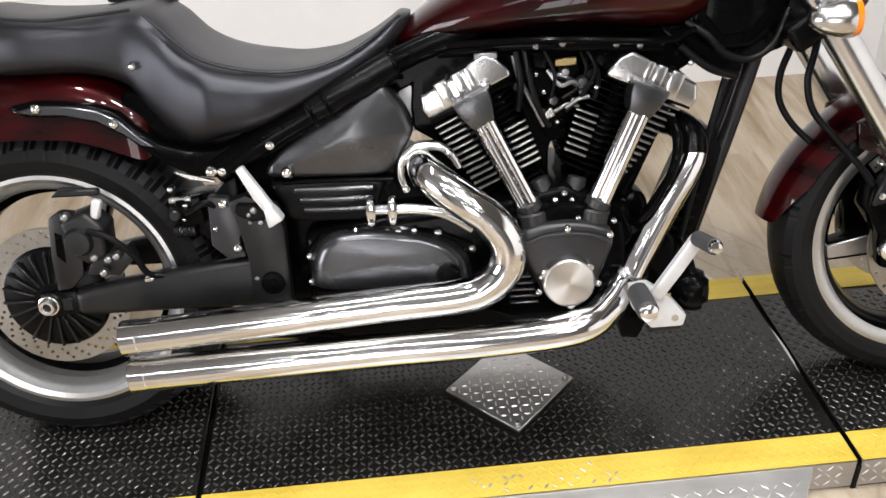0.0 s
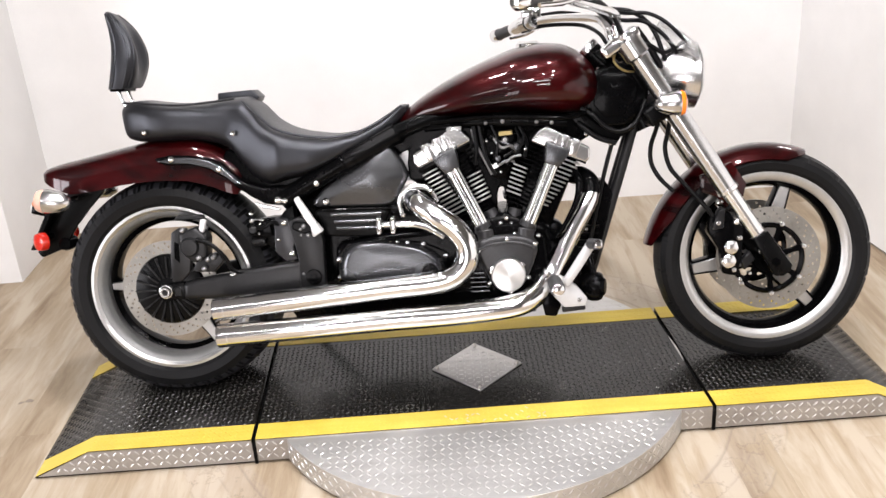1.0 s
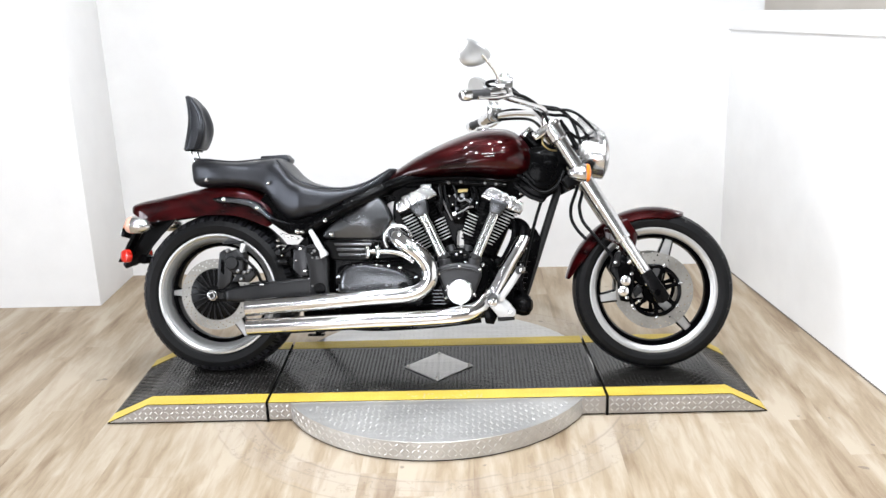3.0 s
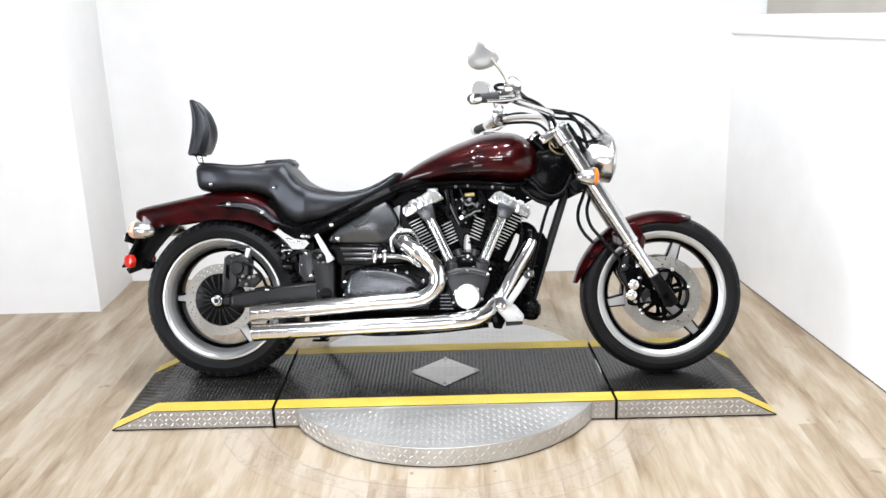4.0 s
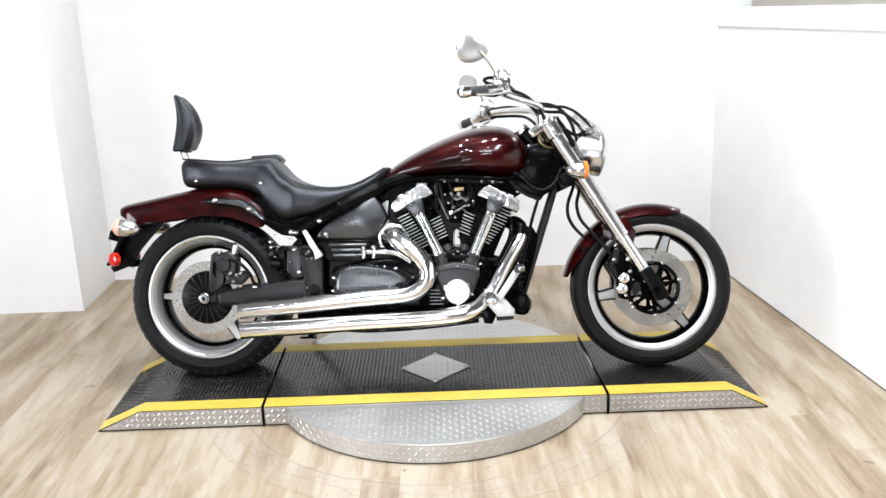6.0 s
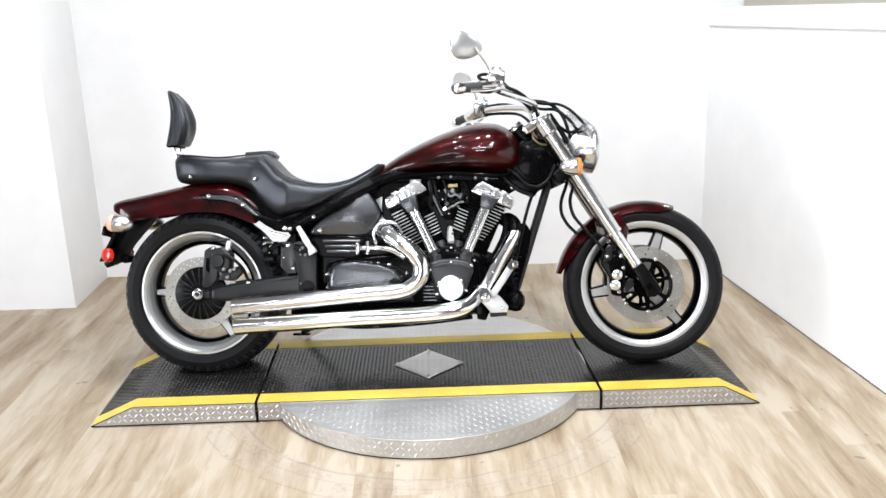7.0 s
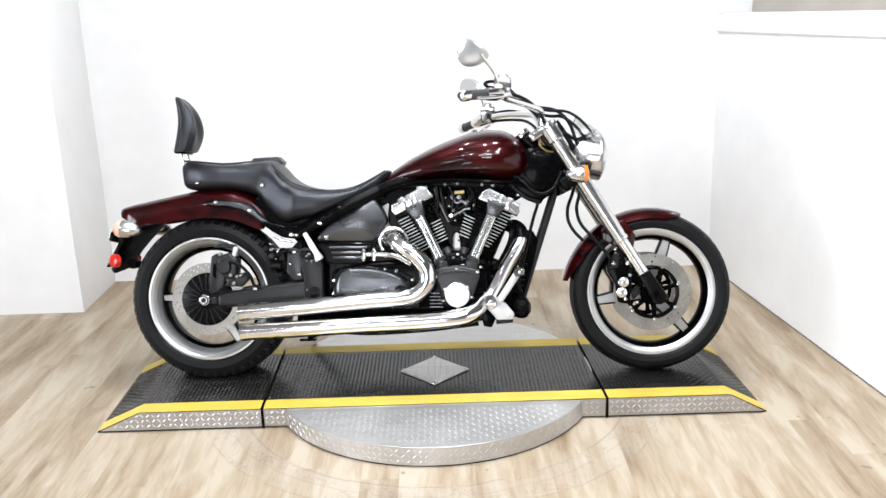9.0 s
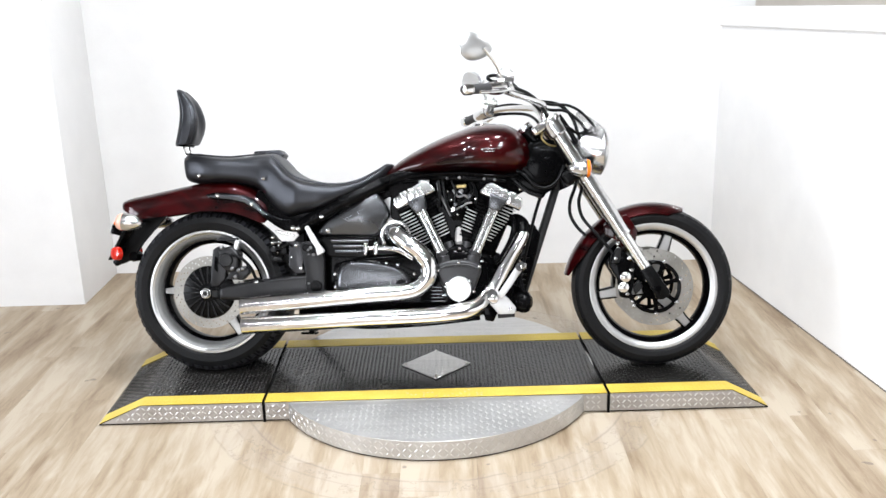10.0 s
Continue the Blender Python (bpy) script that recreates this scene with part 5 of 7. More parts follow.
part("linkage_spring", tube([P(0.254 + 0.0006 * k, 0.122 + 0.009 * math.cos(k * 0.9), 0.415 + 0.010 * math.sin(k * 0.9)) for k in range(60)], 0.0022, 6), M_CAST, up)
part("splash_lip", prism([(0.262, 0.520), (0.270, 0.523), (0.336, 0.503), (0.335, 0.498), (0.290, 0.506)], 0.110, 0.116, 0.0015, 1), M_ALU, up)
part("linkage_hose", tube([P(0.255, 0.12, 0.465), P(0.285, 0.142, 0.455), P(0.318, 0.142, 0.47), P(0.345, 0.125, 0.45)], 0.006, 8), M_CABLE, up)
part("linkage_pin", rod(P(0.262, 0.10, 0.452), P(0.262, 0.15, 0.452), 0.010, 14, 0.002), M_CAST, up)
part("linkage_plate", prism([(0.322, 0.480), (0.358, 0.476), (0.366, 0.444), (0.378, 0.416), (0.368, 0.398), (0.376, 0.364), (0.344, 0.361), (0.317, 0.388)], 0.116, 0.139, 0.004, 2), M_LINK, up, "dark grey linkage plate")
for a, b, r in ((0.404, 0.457, 0.0065), (0.395, 0.449, 0.0045), (0.413, 0.431, 0.0065), (0.394, 0.432, 0.004), (0.446, 0.445, 0.005), (0.392, 0.325, 0.004)):
    bolt(up, a, 0.1585 if b > 0.44 else 0.149, b, r, M_ALUGREY)
lever = part("passenger_peg", prism([(0.383, 0.537), (0.396, 0.545), (0.424, 0.500), (0.446, 0.462), (0.432, 0.448), (0.408, 0.483)], 0.150, 0.166, 0.005, 2), M_SILVERPAINT, BIKE, "folded silver passenger peg")
part("peg_tip", prism([(0.425, 0.466), (0.440, 0.474), (0.459, 0.448), (0.430, 0.432)], 0.148, 0.178, 0.006, 2), M_SILVERPAINT, lever)

# side cover with ribs
def domed(outline, v0, v1, bulge, rings=11, power=2.0, shoulder=0.006, steps=6):
    """A side-view outline as a cover: upright flank, rounded shoulder, and a face that swells by bulge."""
    pts = [Vector((u, 0, w)) for u, w in outline]
    line = []
    # corners stay tight
    for k, p in enumerate(pts):
        q = pts[(k + 1) % len(pts)]
        line += [p + (q - p) * t / steps for t in range(steps)]
    # round the corners
    for _ in range(2):
        line = [(line[k - 1] + line[k] * 2 + line[(k + 1) % len(line)]) / 4 for k in range(len(line))]
    c = sum(line, Vector()) / len(line)
    size = max((p - c).length for p in line)
    edge = 1 - shoulder / size * 1.2
    scales = [1.0, 1.0] + [edge * (1 - k / rings) + 0.02 * k / rings for k in range(rings + 1)]
    levels = [[v0] * len(line), [v1 - shoulder] * len(line)] + [[v1 + bulge * (1 - s_ ** power)] * len(line) for s_ in scales[2:]]
    # even out the face, so that no ridges run in from the corners
    for _ in range(140):
        fresh = [row[:] for row in levels]
        for r in range(3, len(levels)):
            for k in range(len(line)):
                after = levels[r + 1][k] if r + 1 < len(levels) else levels[r][k]
                fresh[r][k] = (levels[r - 1][k] + after + levels[r][k - 1] + levels[r][(k + 1) % len(line)]) / 4
        levels = fresh
    rows = [[P(c.x + (p.x - c.x) * s_, v, c.z + (p.z - c.z) * s_) for p, v in zip(line, lev)] for s_, lev in zip(scales, levels)]
    return loft(rows)


sc = part("side_cover", domed([(0.424, 0.505), (0.428, 0.526), (0.453, 0.553), (0.53, 0.608), (0.609, 0.662), (0.645, 0.662), (0.674, 0.622), (0.692, 0.578), (0.668, 0.536), (0.640, 0.498)], 0.07, 0.116, 0.034), M_COVER, BIKE, "dark grey triangular side cover", 70)
sl = part("lower_side_cover", domed([(0.424, 0.500), (0.640, 0.494), (0.620, 0.450), (0.608, 0.417), (0.455, 0.423), (0.446, 0.46)], 0.06, 0.120, 0.006), M_SATIN, BIKE, "black ribbed lower side cover", 70)
for a, b, w in ((0.474, 0.612, 0.483), (0.482, 0.604, 0.464), (0.488, 0.598, 0.445)):
    part("rib", tube([P(a, 0.122, w), P((a + b) / 2, 0.127, w), P(b, 0.123, w - 0.001)], 0.0052, 8, 3), M_COVER, sl, "grey raised rib")
part("seam", tube([P(0.452, 0.119, 0.496), P(0.55, 0.122, 0.4965), P(0.648, 0.119, 0.493)], 0.004, 8, 3), M_BLACK, sl)
bolt(sc, 0.468, 0.136, 0.520, 0.011)

# engine
cc = part("crankcase", join(
    prism([(0.48, 0.20), (0.48, 0.40), (0.62, 0.425), (0.80, 0.44), (0.95, 0.47), (1.06, 0.43), (1.10, 0.33), (1.07, 0.235), (0.98, 0.20), (0.60, 0.175)], -0.14, 0.13, 0.02, 3),
    prism([(0.80, 0.25), (0.83, 0.40), (0.90, 0.44), (1.0, 0.44), (1.05, 0.40), (1.06, 0.28), (0.98, 0.21), (0.87, 0.21)], 0.12, 0.158, 0.01, 2)), M_BLACK, BIKE, "black crankcase")
for k in range(5):
    w = 0.262 + 0.0125 * k
    part("case_fin", prism([(0.845, w), (0.895 - 0.003 * k, w), (0.895 - 0.003 * k, w + 0.0045), (0.845, w + 0.0045)], 0.150, 0.170, 0.001, 1), M_COVER, cc)
ov = part("transmission_cover", domed([(0.490, 0.300), (0.492, 0.355), (0.507, 0.390), (0.535, 0.408), (0.60, 0.411), (0.69, 0.399), (0.745, 0.380), (0.775, 0.350), (0.784, 0.300)], 0.12, 0.160, 0.018, 9, 3.0, 0.016), M_COVER, BIKE, "dark grey oval transmission cover", 70)
part("cover_flange", prism([(0.484, 0.296), (0.484, 0.375), (0.515, 0.409), (0.62, 0.413), (0.72, 0.402), (0.785, 0.372), (0.80, 0.30)], 0.10, 0.135, 0.004, 1), M_BLACK, ov)
part("filler_cap", lathe([(0, 0.008), (0.016, 0.008), (0.0175, 0.005), (0.021, 0.004), (0.0225, -0.004), (0.0225, -0.02)], P(0.737, 0.176, 0.325), (0, -1, 0), 28), M_SATIN, ov)
for a, b in ((0.490, 0.364), (0.489, 0.315), (0.632, 0.402), (0.576, 0.405), (0.722, 0.396), (0.782, 0.362)):
    bolt(ov, a, 0.138, b, 0.0078)

cm = part("cam_cover", domed([(0.864, 0.372), (0.868, 0.401), (0.905, 0.412), (0.948, 0.416), (0.99, 0.411), (1.024, 0.400), (1.028, 0.370), (1.014, 0.333), (0.992, 0.283), (0.948, 0.258), (0.904, 0.283), (0.880, 0.333)], 0.140, 0.174, 0.008), M_ENGINE, BIKE, "dark grey shield-shaped cam cover", 60)
part("cover_ridge", tube([P(0.872, 0.181, 0.381), P(0.905, 0.182, 0.394), P(0.948, 0.182, 0.398), P(0.99, 0.182, 0.393), P(1.02, 0.181, 0.380)], 0.0035, 8, 4), M_ENGINE, cm)
dd = part("alloy_cap", lathe([(0, 0.012), (0.042, 0.012), (0.0445, 0.010), (0.0455, 0.004), (0.0455, -0.02)], (0, 0, 0), (0, -1, 0), 64), M_SPUN, cm, "round turned aluminium cap", 15)
dd.location = P(0.947, 0.190, 0.311)
for k in range(3):
    a = radians(35 + 120 * k)
    part("tab", lathe([(0, 0.004), (0.007, 0.003), (0.0075, -0.014)], P(0.947 + 0.045 * math.cos(a), 0.192, 0.311 + 0.045 * math.sin(a)), (0, -1, 0), 12), M_ALU, cm)
for a, b in ((0.870, 0.377), (0.947, 0.405), (1.021, 0.391), (0.895, 0.288), (0.900, 0.318), (1.0, 0.30)):
    bolt(cm, a, 0.181, b, 0.0068)

CRANK = Vector((0.948, 0.335))


def fin_mesh(name, ru, rv, thick, mat):
    """One cooling fin: a rounded plate lying across the cylinder's axis."""
    ring = []
    for j in range(28):
        a = 2 * math.pi * j / 28
        c, s = math.cos(a), math.sin(a)
        ring.append((math.copysign(abs(c) ** 0.30, c) * ru, math.copysign(abs(s) ** 0.30, s) * rv))
    bm = loft([[Vector((x, y, z)) for x, y in ring] for z in (-thick / 2, thick / 2)])
    bm = bevelled(bm, 0.0008, 1)
    me = bpy.data.meshes.new(name)
    bm.to_mesh(me)
    bm.free()
    me.materials.append(mat)
    return me


FIN = fin_mesh("fin", 0.075, 0.105, 0.0034, M_BLACK)
TIP = fin_mesh("fin_edge", 0.026, 0.004, 0.0034, M_FIN)


def cylinder(tilt, name, label, out, inn, lift):
    """A finned cylinder leaning by tilt degrees (forward positive), with head and rocker cover; out and inn: the flanks."""
    d = Vector((math.sin(radians(tilt)), math.cos(radians(tilt))))
    n = Vector((d.y, -d.x))
    sgn = 1 if tilt > 0 else -1

    def at(along, across):
        return CRANK + d * along + n * across

    def quad(a0, a1, c0, c1):
        return [tuple(at(a0, c0)), tuple(at(a1, c0)), tuple(at(a1, c1)), tuple(at(a0, c1))]

    mid = 0.022 * sgn
    turn = Euler((0, radians(tilt), 0)).to_matrix().to_4x4()
    cyl = part(name, prism(quad(0.08, 0.32, mid - 0.058, mid + 0.058), -0.085, 0.080, 0.015, 2), M_BLACK, BIKE, label)
    for k in range(14):
        a = 0.152 + 0.0122 * k
        # the fins widen towards the head
        rise = (a - 0.19) / 0.13
        edge_out, edge_in = out[0] + (out[1] - out[0]) * rise, inn[0] + (inn[1] - inn[0]) * rise
        p = at(a, (edge_out + edge_in) / 2)
        f = new("fin", FIN)
        f.parent = cyl
        f.matrix_local = Matrix.Translation(P(p.x, -0.005, p.y)) @ turn @ Matrix.Diagonal((abs(edge_out - edge_in) / 0.15, 1, 1, 1))
        # machined bright edges on both flanks
        for c, lo, hi, half in ((edge_out - 0.024 * sgn, 2, 14, 0.023), (edge_in + 0.022 * sgn, 2, 9, 0.021)):
            if lo <= k < hi:
                q = at(a, c)
                e = new("fin_edge", TIP)
                e.parent = cyl
                e.matrix_local = Matrix.Translation(P(q.x, 0.0985, q.y)) @ turn @ Matrix.Diagonal((half / 0.026, 1.2, 1.15, 1))
    part("cylinder_head", prism(quad(0.318, 0.336 + lift, mid - 0.078, mid + 0.074), -0.10, 0.105, 0.005, 2), M_BLACK, cyl, "black cylinder head")
    shape = ((0.334, 0.097), (0.352, 0.101), (0.376, 0.090), (0.379, 0.030), (0.386, -0.010), (0.388, -0.036), (0.372, -0.052), (0.345, -0.062), (0.334, -0.060))
    rock = [tuple(at(a + lift, c * sgn)) for a, c in shape]
    rc = part("rocker_cover", prism(rock, -0.105, 0.120, 0.010, 3), M_SOFTCHROME, cyl, "chrome rocker cover")
    for c, w in ((0.052, 0.012), (0.022, 0.009), (0.002, 0.006)):
        part("cover_fin", prism(quad(0.338 + lift, 0.384 + lift, c * sgn - w, c * sgn + w), 0.02, 0.1235, 0.003, 2), M_SOFTCHROME, rc)
    q = at(0.343 + lift, -0.016 * sgn)
    part("cover_bolt", lathe([(0, 0.008), (0.006, 0.007), (0.0095, 0.002), (0.0095, -0.012)], P(q.x, 0.126, q.y), (0, -1, 0), 14), M_ALU, rc)
    q = at(0.326 + lift, 0.03 * sgn)
    part("base_gasket", prism(quad(0.330 + lift, 0.335 + lift, -0.062 * sgn, 0.098 * sgn), -0.10, 0.112, 0.001, 1), M_BLACK, rc)
    return cyl, at, sgn


for tilt, nm, lb, out, inn, lift, top, base in ((-25.0, "rear_cylinder", "black finned rear cylinder", (-0.086, -0.100), (0.044, 0.056), 0.0, (0.808, 0.598), (0.889, 0.425)), (24.0, "front_cylinder", "black finned front cylinder", (0.054, 0.090), (-0.076, -0.092), -0.012, (1.077, 0.600), (1.001, 0.425))):
    cyl, at, sgn = cylinder(tilt, nm, lb, out, inn, lift)
    t, b = Vector(top), Vector(base)
    ax = (t - b).normalized()
    nn = Vector((ax.y, -ax.x))
    pt = part("pushrod_tube", join(*[rod(P((b + nn * o).x, 0.140 + 0.006 * k, (b + nn * o).y), P((t + nn * o).x, 0.140 + 0.006 * k, (t + nn * o).y), 0.0115, 18) for k, o in ((0, -0.0085), (1, 0.0085))]), M_CHROME, cyl, "paired chrome pushrod tubes")
    part("tube_foot", join(rod(P(b.x + 0.004 * -sgn, 0.142, b.y - 0.024), P(b.x, 0.142, b.y + 0.004), 0.027, 20, 0.003), rod(P(b.x, 0.142, b.y + 0.002), P((b + ax * 0.020).x, 0.142, (b + ax * 0.020).y), 0.0225, 20, 0.003)), M_ENGINE, pt, "dark grey tube collar")
    cap = [t + ax * 0.044 - nn * 0.034, t + ax * 0.044 + nn * 0.034, t + ax * 0.018 + nn * 0.029, t - ax * 0.010 + nn * 0.020, t - ax * 0.010 - nn * 0.020, t + ax * 0.018 - nn * 0.029]
    part("tube_cap", prism([tuple(q) for q in cap], 0.10, 0.158, 0.006, 2), M_COVER, pt, "dark grey pushrod cap")
    for da in (-0.032, 0.030):
        bolt(cyl, b.x + da, 0.158, b.y - 0.018 + 0.008 * (da < 0), 0.006)
# side supports under the inner flank fins
for u0, w0, u1, w1 in ((0.905, 0.475, 0.928, 0.420), (0.975, 0.475, 0.960, 0.420)):
    part("breather_pipe", rod(P(u0, 0.105, w0), P(u1, 0.115, w1), 0.017, 14, 0.002), M_ENGINE, cc)

# intake clutter between the cylinders
ik = part("intake", join(
    prism([(0.885, 0.60), (0.90, 0.70), (1.0, 0.70), (1.01, 0.60), (0.965, 0.548), (0.92, 0.552)], -0.06, 0.06, 0.01, 2),
    rod(P(0.915, 0.04, 0.64), P(0.915, 0.10, 0.64), 0.022, 16, 0.003), rod(P(0.985, 0.05, 0.635), P(0.985, 0.098, 0.635), 0.018, 16, 0.003), rod(P(0.965, 0.05, 0.665), P(0.965, 0.10, 0.665), 0.016, 16, 0.003)), M_BLACK, BIKE, "black intake body and fittings")
part("intake_link", tube([P(0.925, 0.10, 0.665), P(0.945, 0.112, 0.64), P(0.968, 0.11, 0.645), P(0.985, 0.10, 0.63)], 0.004, 8), M_ALUGREY, ik)
part("intake_link", tube([P(0.955, 0.11, 0.60), P(0.975, 0.115, 0.615), P(0.995, 0.11, 0.618)], 0.004, 8), M_ALUGREY, ik)
part("fuel_hose", tube([P(0.885, 0.10, 0.705), P(0.893, 0.115, 0.66), P(0.905, 0.12, 0.61), P(0.925, 0.115, 0.57)], 0.0055, 10), M_CABLE, ik)
part("fuel_hose", tube([P(0.872, 0.105, 0.70), P(0.878, 0.115, 0.65), P(0.872, 0.11, 0.60)], 0.006, 10), M_CABLE, ik)
part("wiring", tube([P(0.99, 0.10, 0.70), P(1.005, 0.112, 0.665), P(0.985, 0.115, 0.625), P(0.955, 0.11, 0.595)], 0.0035, 8), M_CABLE, ik)
part("wiring", tube([P(0.92, 0.11, 0.70), P(0.935, 0.118, 0.66), P(0.93, 0.115, 0.62)], 0.003, 8), M_CABLE, ik)
part("brass_tag", prism([(0.938, 0.684), (0.975, 0.686), (0.975, 0.672), (0.938, 0.670)], 0.10, 0.106, 0.002, 1), M_BRASS, ik, "small brass tag")
part("clip", prism([(0.915, 0.596), (0.93, 0.605), (0.936, 0.59), (0.92, 0.582)], 0.11, 0.122, 0.002, 1), M_ALU, ik)
for a, b in ((0.948, 0.452), (0.932, 0.44), (0.962, 0.438), (0.95, 0.43)):
    bolt(cc, a, 0.13, b, 0.007)
part("tank_mount", tube([P(0.74, 0.07, 0.700), P(0.88, 0.095, 0.706), P(1.02, 0.10, 0.700), P(1.12, 0.10, 0.690)], 0.014, 10), M_BLACK, BIKE, "black rail under the fuel tank")
part("cable_clip", prism([(0.80, 0.702), (0.84, 0.704), (0.84, 0.692), (0.80, 0.690)], 0.11, 0.118, 0.002, 1), M_ALUGREY, ik)
for a, b in ((0.905, 0.708), (0.95, 0.71), (1.04, 0.704), (1.08, 0.70)):
    bolt(ik, a, 0.112, b, 0.006, M_ALUGREY)

# pale gasket plate and exhaust flange at the rear cylinder
part("airbox", join(
    prism([(0.60, 0.615), (0.70, 0.690), (0.90, 0.735), (1.16, 0.715), (1.19, 0.655), (1.155, 0.635), (1.135, 0.575), (1.085, 0.475), (1.04, 0.42), (0.957, 0.42), (0.953, 0.505), (0.948, 0.525), (0.934, 0.525), (0.929, 0.505), (0.926, 0.42), (0.85, 0.42), (0.78, 0.45), (0.735, 0.53), (0.688, 0.56), (0.686, 0.60), (0.690, 0.640), (0.672, 0.632), (0.64, 0.61)], -0.08, 0.056, 0.004, 1),
    prism([(0.58, 0.42), (0.60, 0.56), (0.645, 0.565), (0.675, 0.505), (0.76, 0.47), (0.80, 0.42)], -0.08, 0.07, 0.004, 1)), M_BLACK, BIKE, "black airbox between frame and engine")
part("head_shroud", prism([(0.660, 0.552), (0.655, 0.594), (0.666, 0.632), (0.712, 0.668), (0.722, 0.655), (0.700, 0.625), (0.700, 0.590), (0.722, 0.556)], 0.020, 0.046, 0.003, 1), M_SILVERPAINT, BIKE, "pale silver shroud beside the rear cylinder head")
part("starter_cover", lathe([(0, 0.030), (0.018, 0.029), (0.027, 0.024), (0.031, 0.014), (0.031, -0.03)], P(1.078, 0.045, 0.395), (0, -1, 0), 24), M_BLACK, BIKE, "round black starter cover")
fl = part("exhaust_flange", tube([P(0.670, 0.118, 0.472), P(0.663, 0.119, 0.498), P(0.668, 0.120, 0.526), P(0.686, 0.120, 0.545), P(0.712, 0.120, 0.549), P(0.737, 0.120, 0.545), P(0.754, 0.119, 0.529), P(0.766, 0.118, 0.506)], [0.007, 0.0075, 0.008, 0.0085, 0.009, 0.0085, 0.008, 0.006], 10, 4), M_ALU, BIKE, "bright exhaust port flange")
part("port", prism([(0.672, 0.480), (0.668, 0.520), (0.690, 0.545), (0.735, 0.545), (0.760, 0.512), (0.72, 0.47)], 0.06, 0.105, 0.004, 1), M_BLACK, fl)
bolt(fl, 0.671, 0.126, 0.474, 0.0085)
bolt(fl, 0.748, 0.128, 0.536, 0.0075)

# exhaust pipes
PR = 0.0312
up_pts = [P(0.695, 0.075, 0.520), P(0.700, 0.125, 0.522), P(0.718, 0.178, 0.513), P(0.770, 0.207, 0.478), P(0.812, 0.212, 0.445), P(0.840, 0.213, 0.400), P(0.836, 0.213, 0.355), P(0.806, 0.213, 0.322), P(0.755, 0.213, 0.306), P(0.62, 0.213, 0.296), P(0.44, 0.213, 0.281), P(0.30, 0.213, 0.270), P(0.160, 0.213, 0.259)]
lo_pts = [P(1.138, 0.03, 0.553), P(1.160, 0.06, 0.552), P(1.177, 0.088, 0.536), P(1.177, 0.104, 0.505), P(1.158, 0.112, 0.468), P(1.127, 0.118, 0.417), P(1.091, 0.125, 0.350), P(1.054, 0.142, 0.289), P(1.018, 0.178, 0.254), P(0.960, 0.212, 0.234), P(0.82, 0.218, 0.221), P(0.60, 0.218, 0.211), P(0.40, 0.218, 0.200), P(0.165, 0.218, 0.188)]
for pts, first, nm in ((up_pts, [0.025, 0.027], "chrome upper exhaust pipe"), (lo_pts, [0.023, 0.023, 0.024, 0.025, 0.027, 0.028, 0.0295], "chrome lower exhaust pipe")):
    ex = part("exhaust_pipe", tube(pts, first + [PR] * (len(pts) - len(first)), 30, 8, cap=False), M_CHROME, BIKE, nm, 60)
    end, d = pts[-1], (pts[-1] - pts[-2]).normalized()
    part("end_cap", lathe([(PR - 0.004, -0.05), (PR - 0.004, 0.0), (PR - 0.002, 0.004), (PR + 0.0012, 0.002), (PR + 0.0012, -0.026), (PR - 0.0005, -0.028)], end, d, 30), M_CHROME, ex, "chrome pipe end")
    part("baffle", lathe([(0, -0.03), (PR - 0.003, -0.03)], end, d, 24), M_BLACK, ex)
    part("inner_tube", lathe([(0.013, 0.0), (0.0145, 0.0), (0.0145, -0.03), (0.013, -0.03), (0.013, 0.0)], end, d, 20), M_STEEL, ex)
part("port_boot", tube(lo_pts[:4], [0.024, 0.026, 0.027, 0.0275], 24, 6), M_BLACK, BIKE, "black boot over the front exhaust port")
shield = part("guard_rod", tube([P(0.941, 0.235, 0.238), P(0.942, 0.232, 0.254), P(0.961, 0.225, 0.262), P(0.993, 0.215, 0.264), P(1.021, 0.200, 0.285), P(1.042, 0.185, 0.307), P(1.062, 0.165, 0.298)], 0.0055, 10), M_CHROME, BIKE, "thin chrome guard rod")
# added black tube: draws the dark reflected band beside the front pipe
part("breather_hose", tube([P(1.135, 0.09, 0.570), P(1.146, 0.125, 0.535), P(1.138, 0.140, 0.490), P(1.112, 0.146, 0.440), P(1.088, 0.146, 0.402), P(1.070, 0.130, 0.385)], [0.008, 0.010, 0.0085, 0.007, 0.006, 0.006], 10), M_BLACK, BIKE, "black tube drawing the dark reflection along the front pipe")
part("pipe_clamp", join(*[lathe([(PR + 0.001, -0.006), (PR + 0.004, -0.005), (PR + 0.004, 0.005), (PR + 0.001, 0.006)], P(1.066, 0.136, 0.309), (0.06, -0.03, 0.1), 28)]), M_ALU, BIKE, "bright pipe clamp")
bolt(shield, 1.073, 0.160, 0.268, 0.007)
cp = part("crossover_pipe", tube([P(0.606, 0.178, 0.460), P(0.648, 0.181, 0.460), P(0.705, 0.184, 0.458), P(0.745, 0.19, 0.447), P(0.785, 0.20, 0.425)], [0.009, 0.009, 0.010, 0.011, 0.012], 14), M_CHROME, BIKE, "slim chrome crossover pipe")
for a in (0.611, 0.648):
    part("collar", prism([(a - 0.006, 0.484), (a + 0.006, 0.484), (a + 0.009, 0.460), (a + 0.006, 0.438), (a - 0.006, 0.438), (a - 0.009, 0.460)], 0.165, 0.192, 0.004, 2), M_CHROME, cp)
    bolt(cp, a, 0.195, 0.479, 0.006)
    bolt(cp, a, 0.195, 0.442, 0.006)
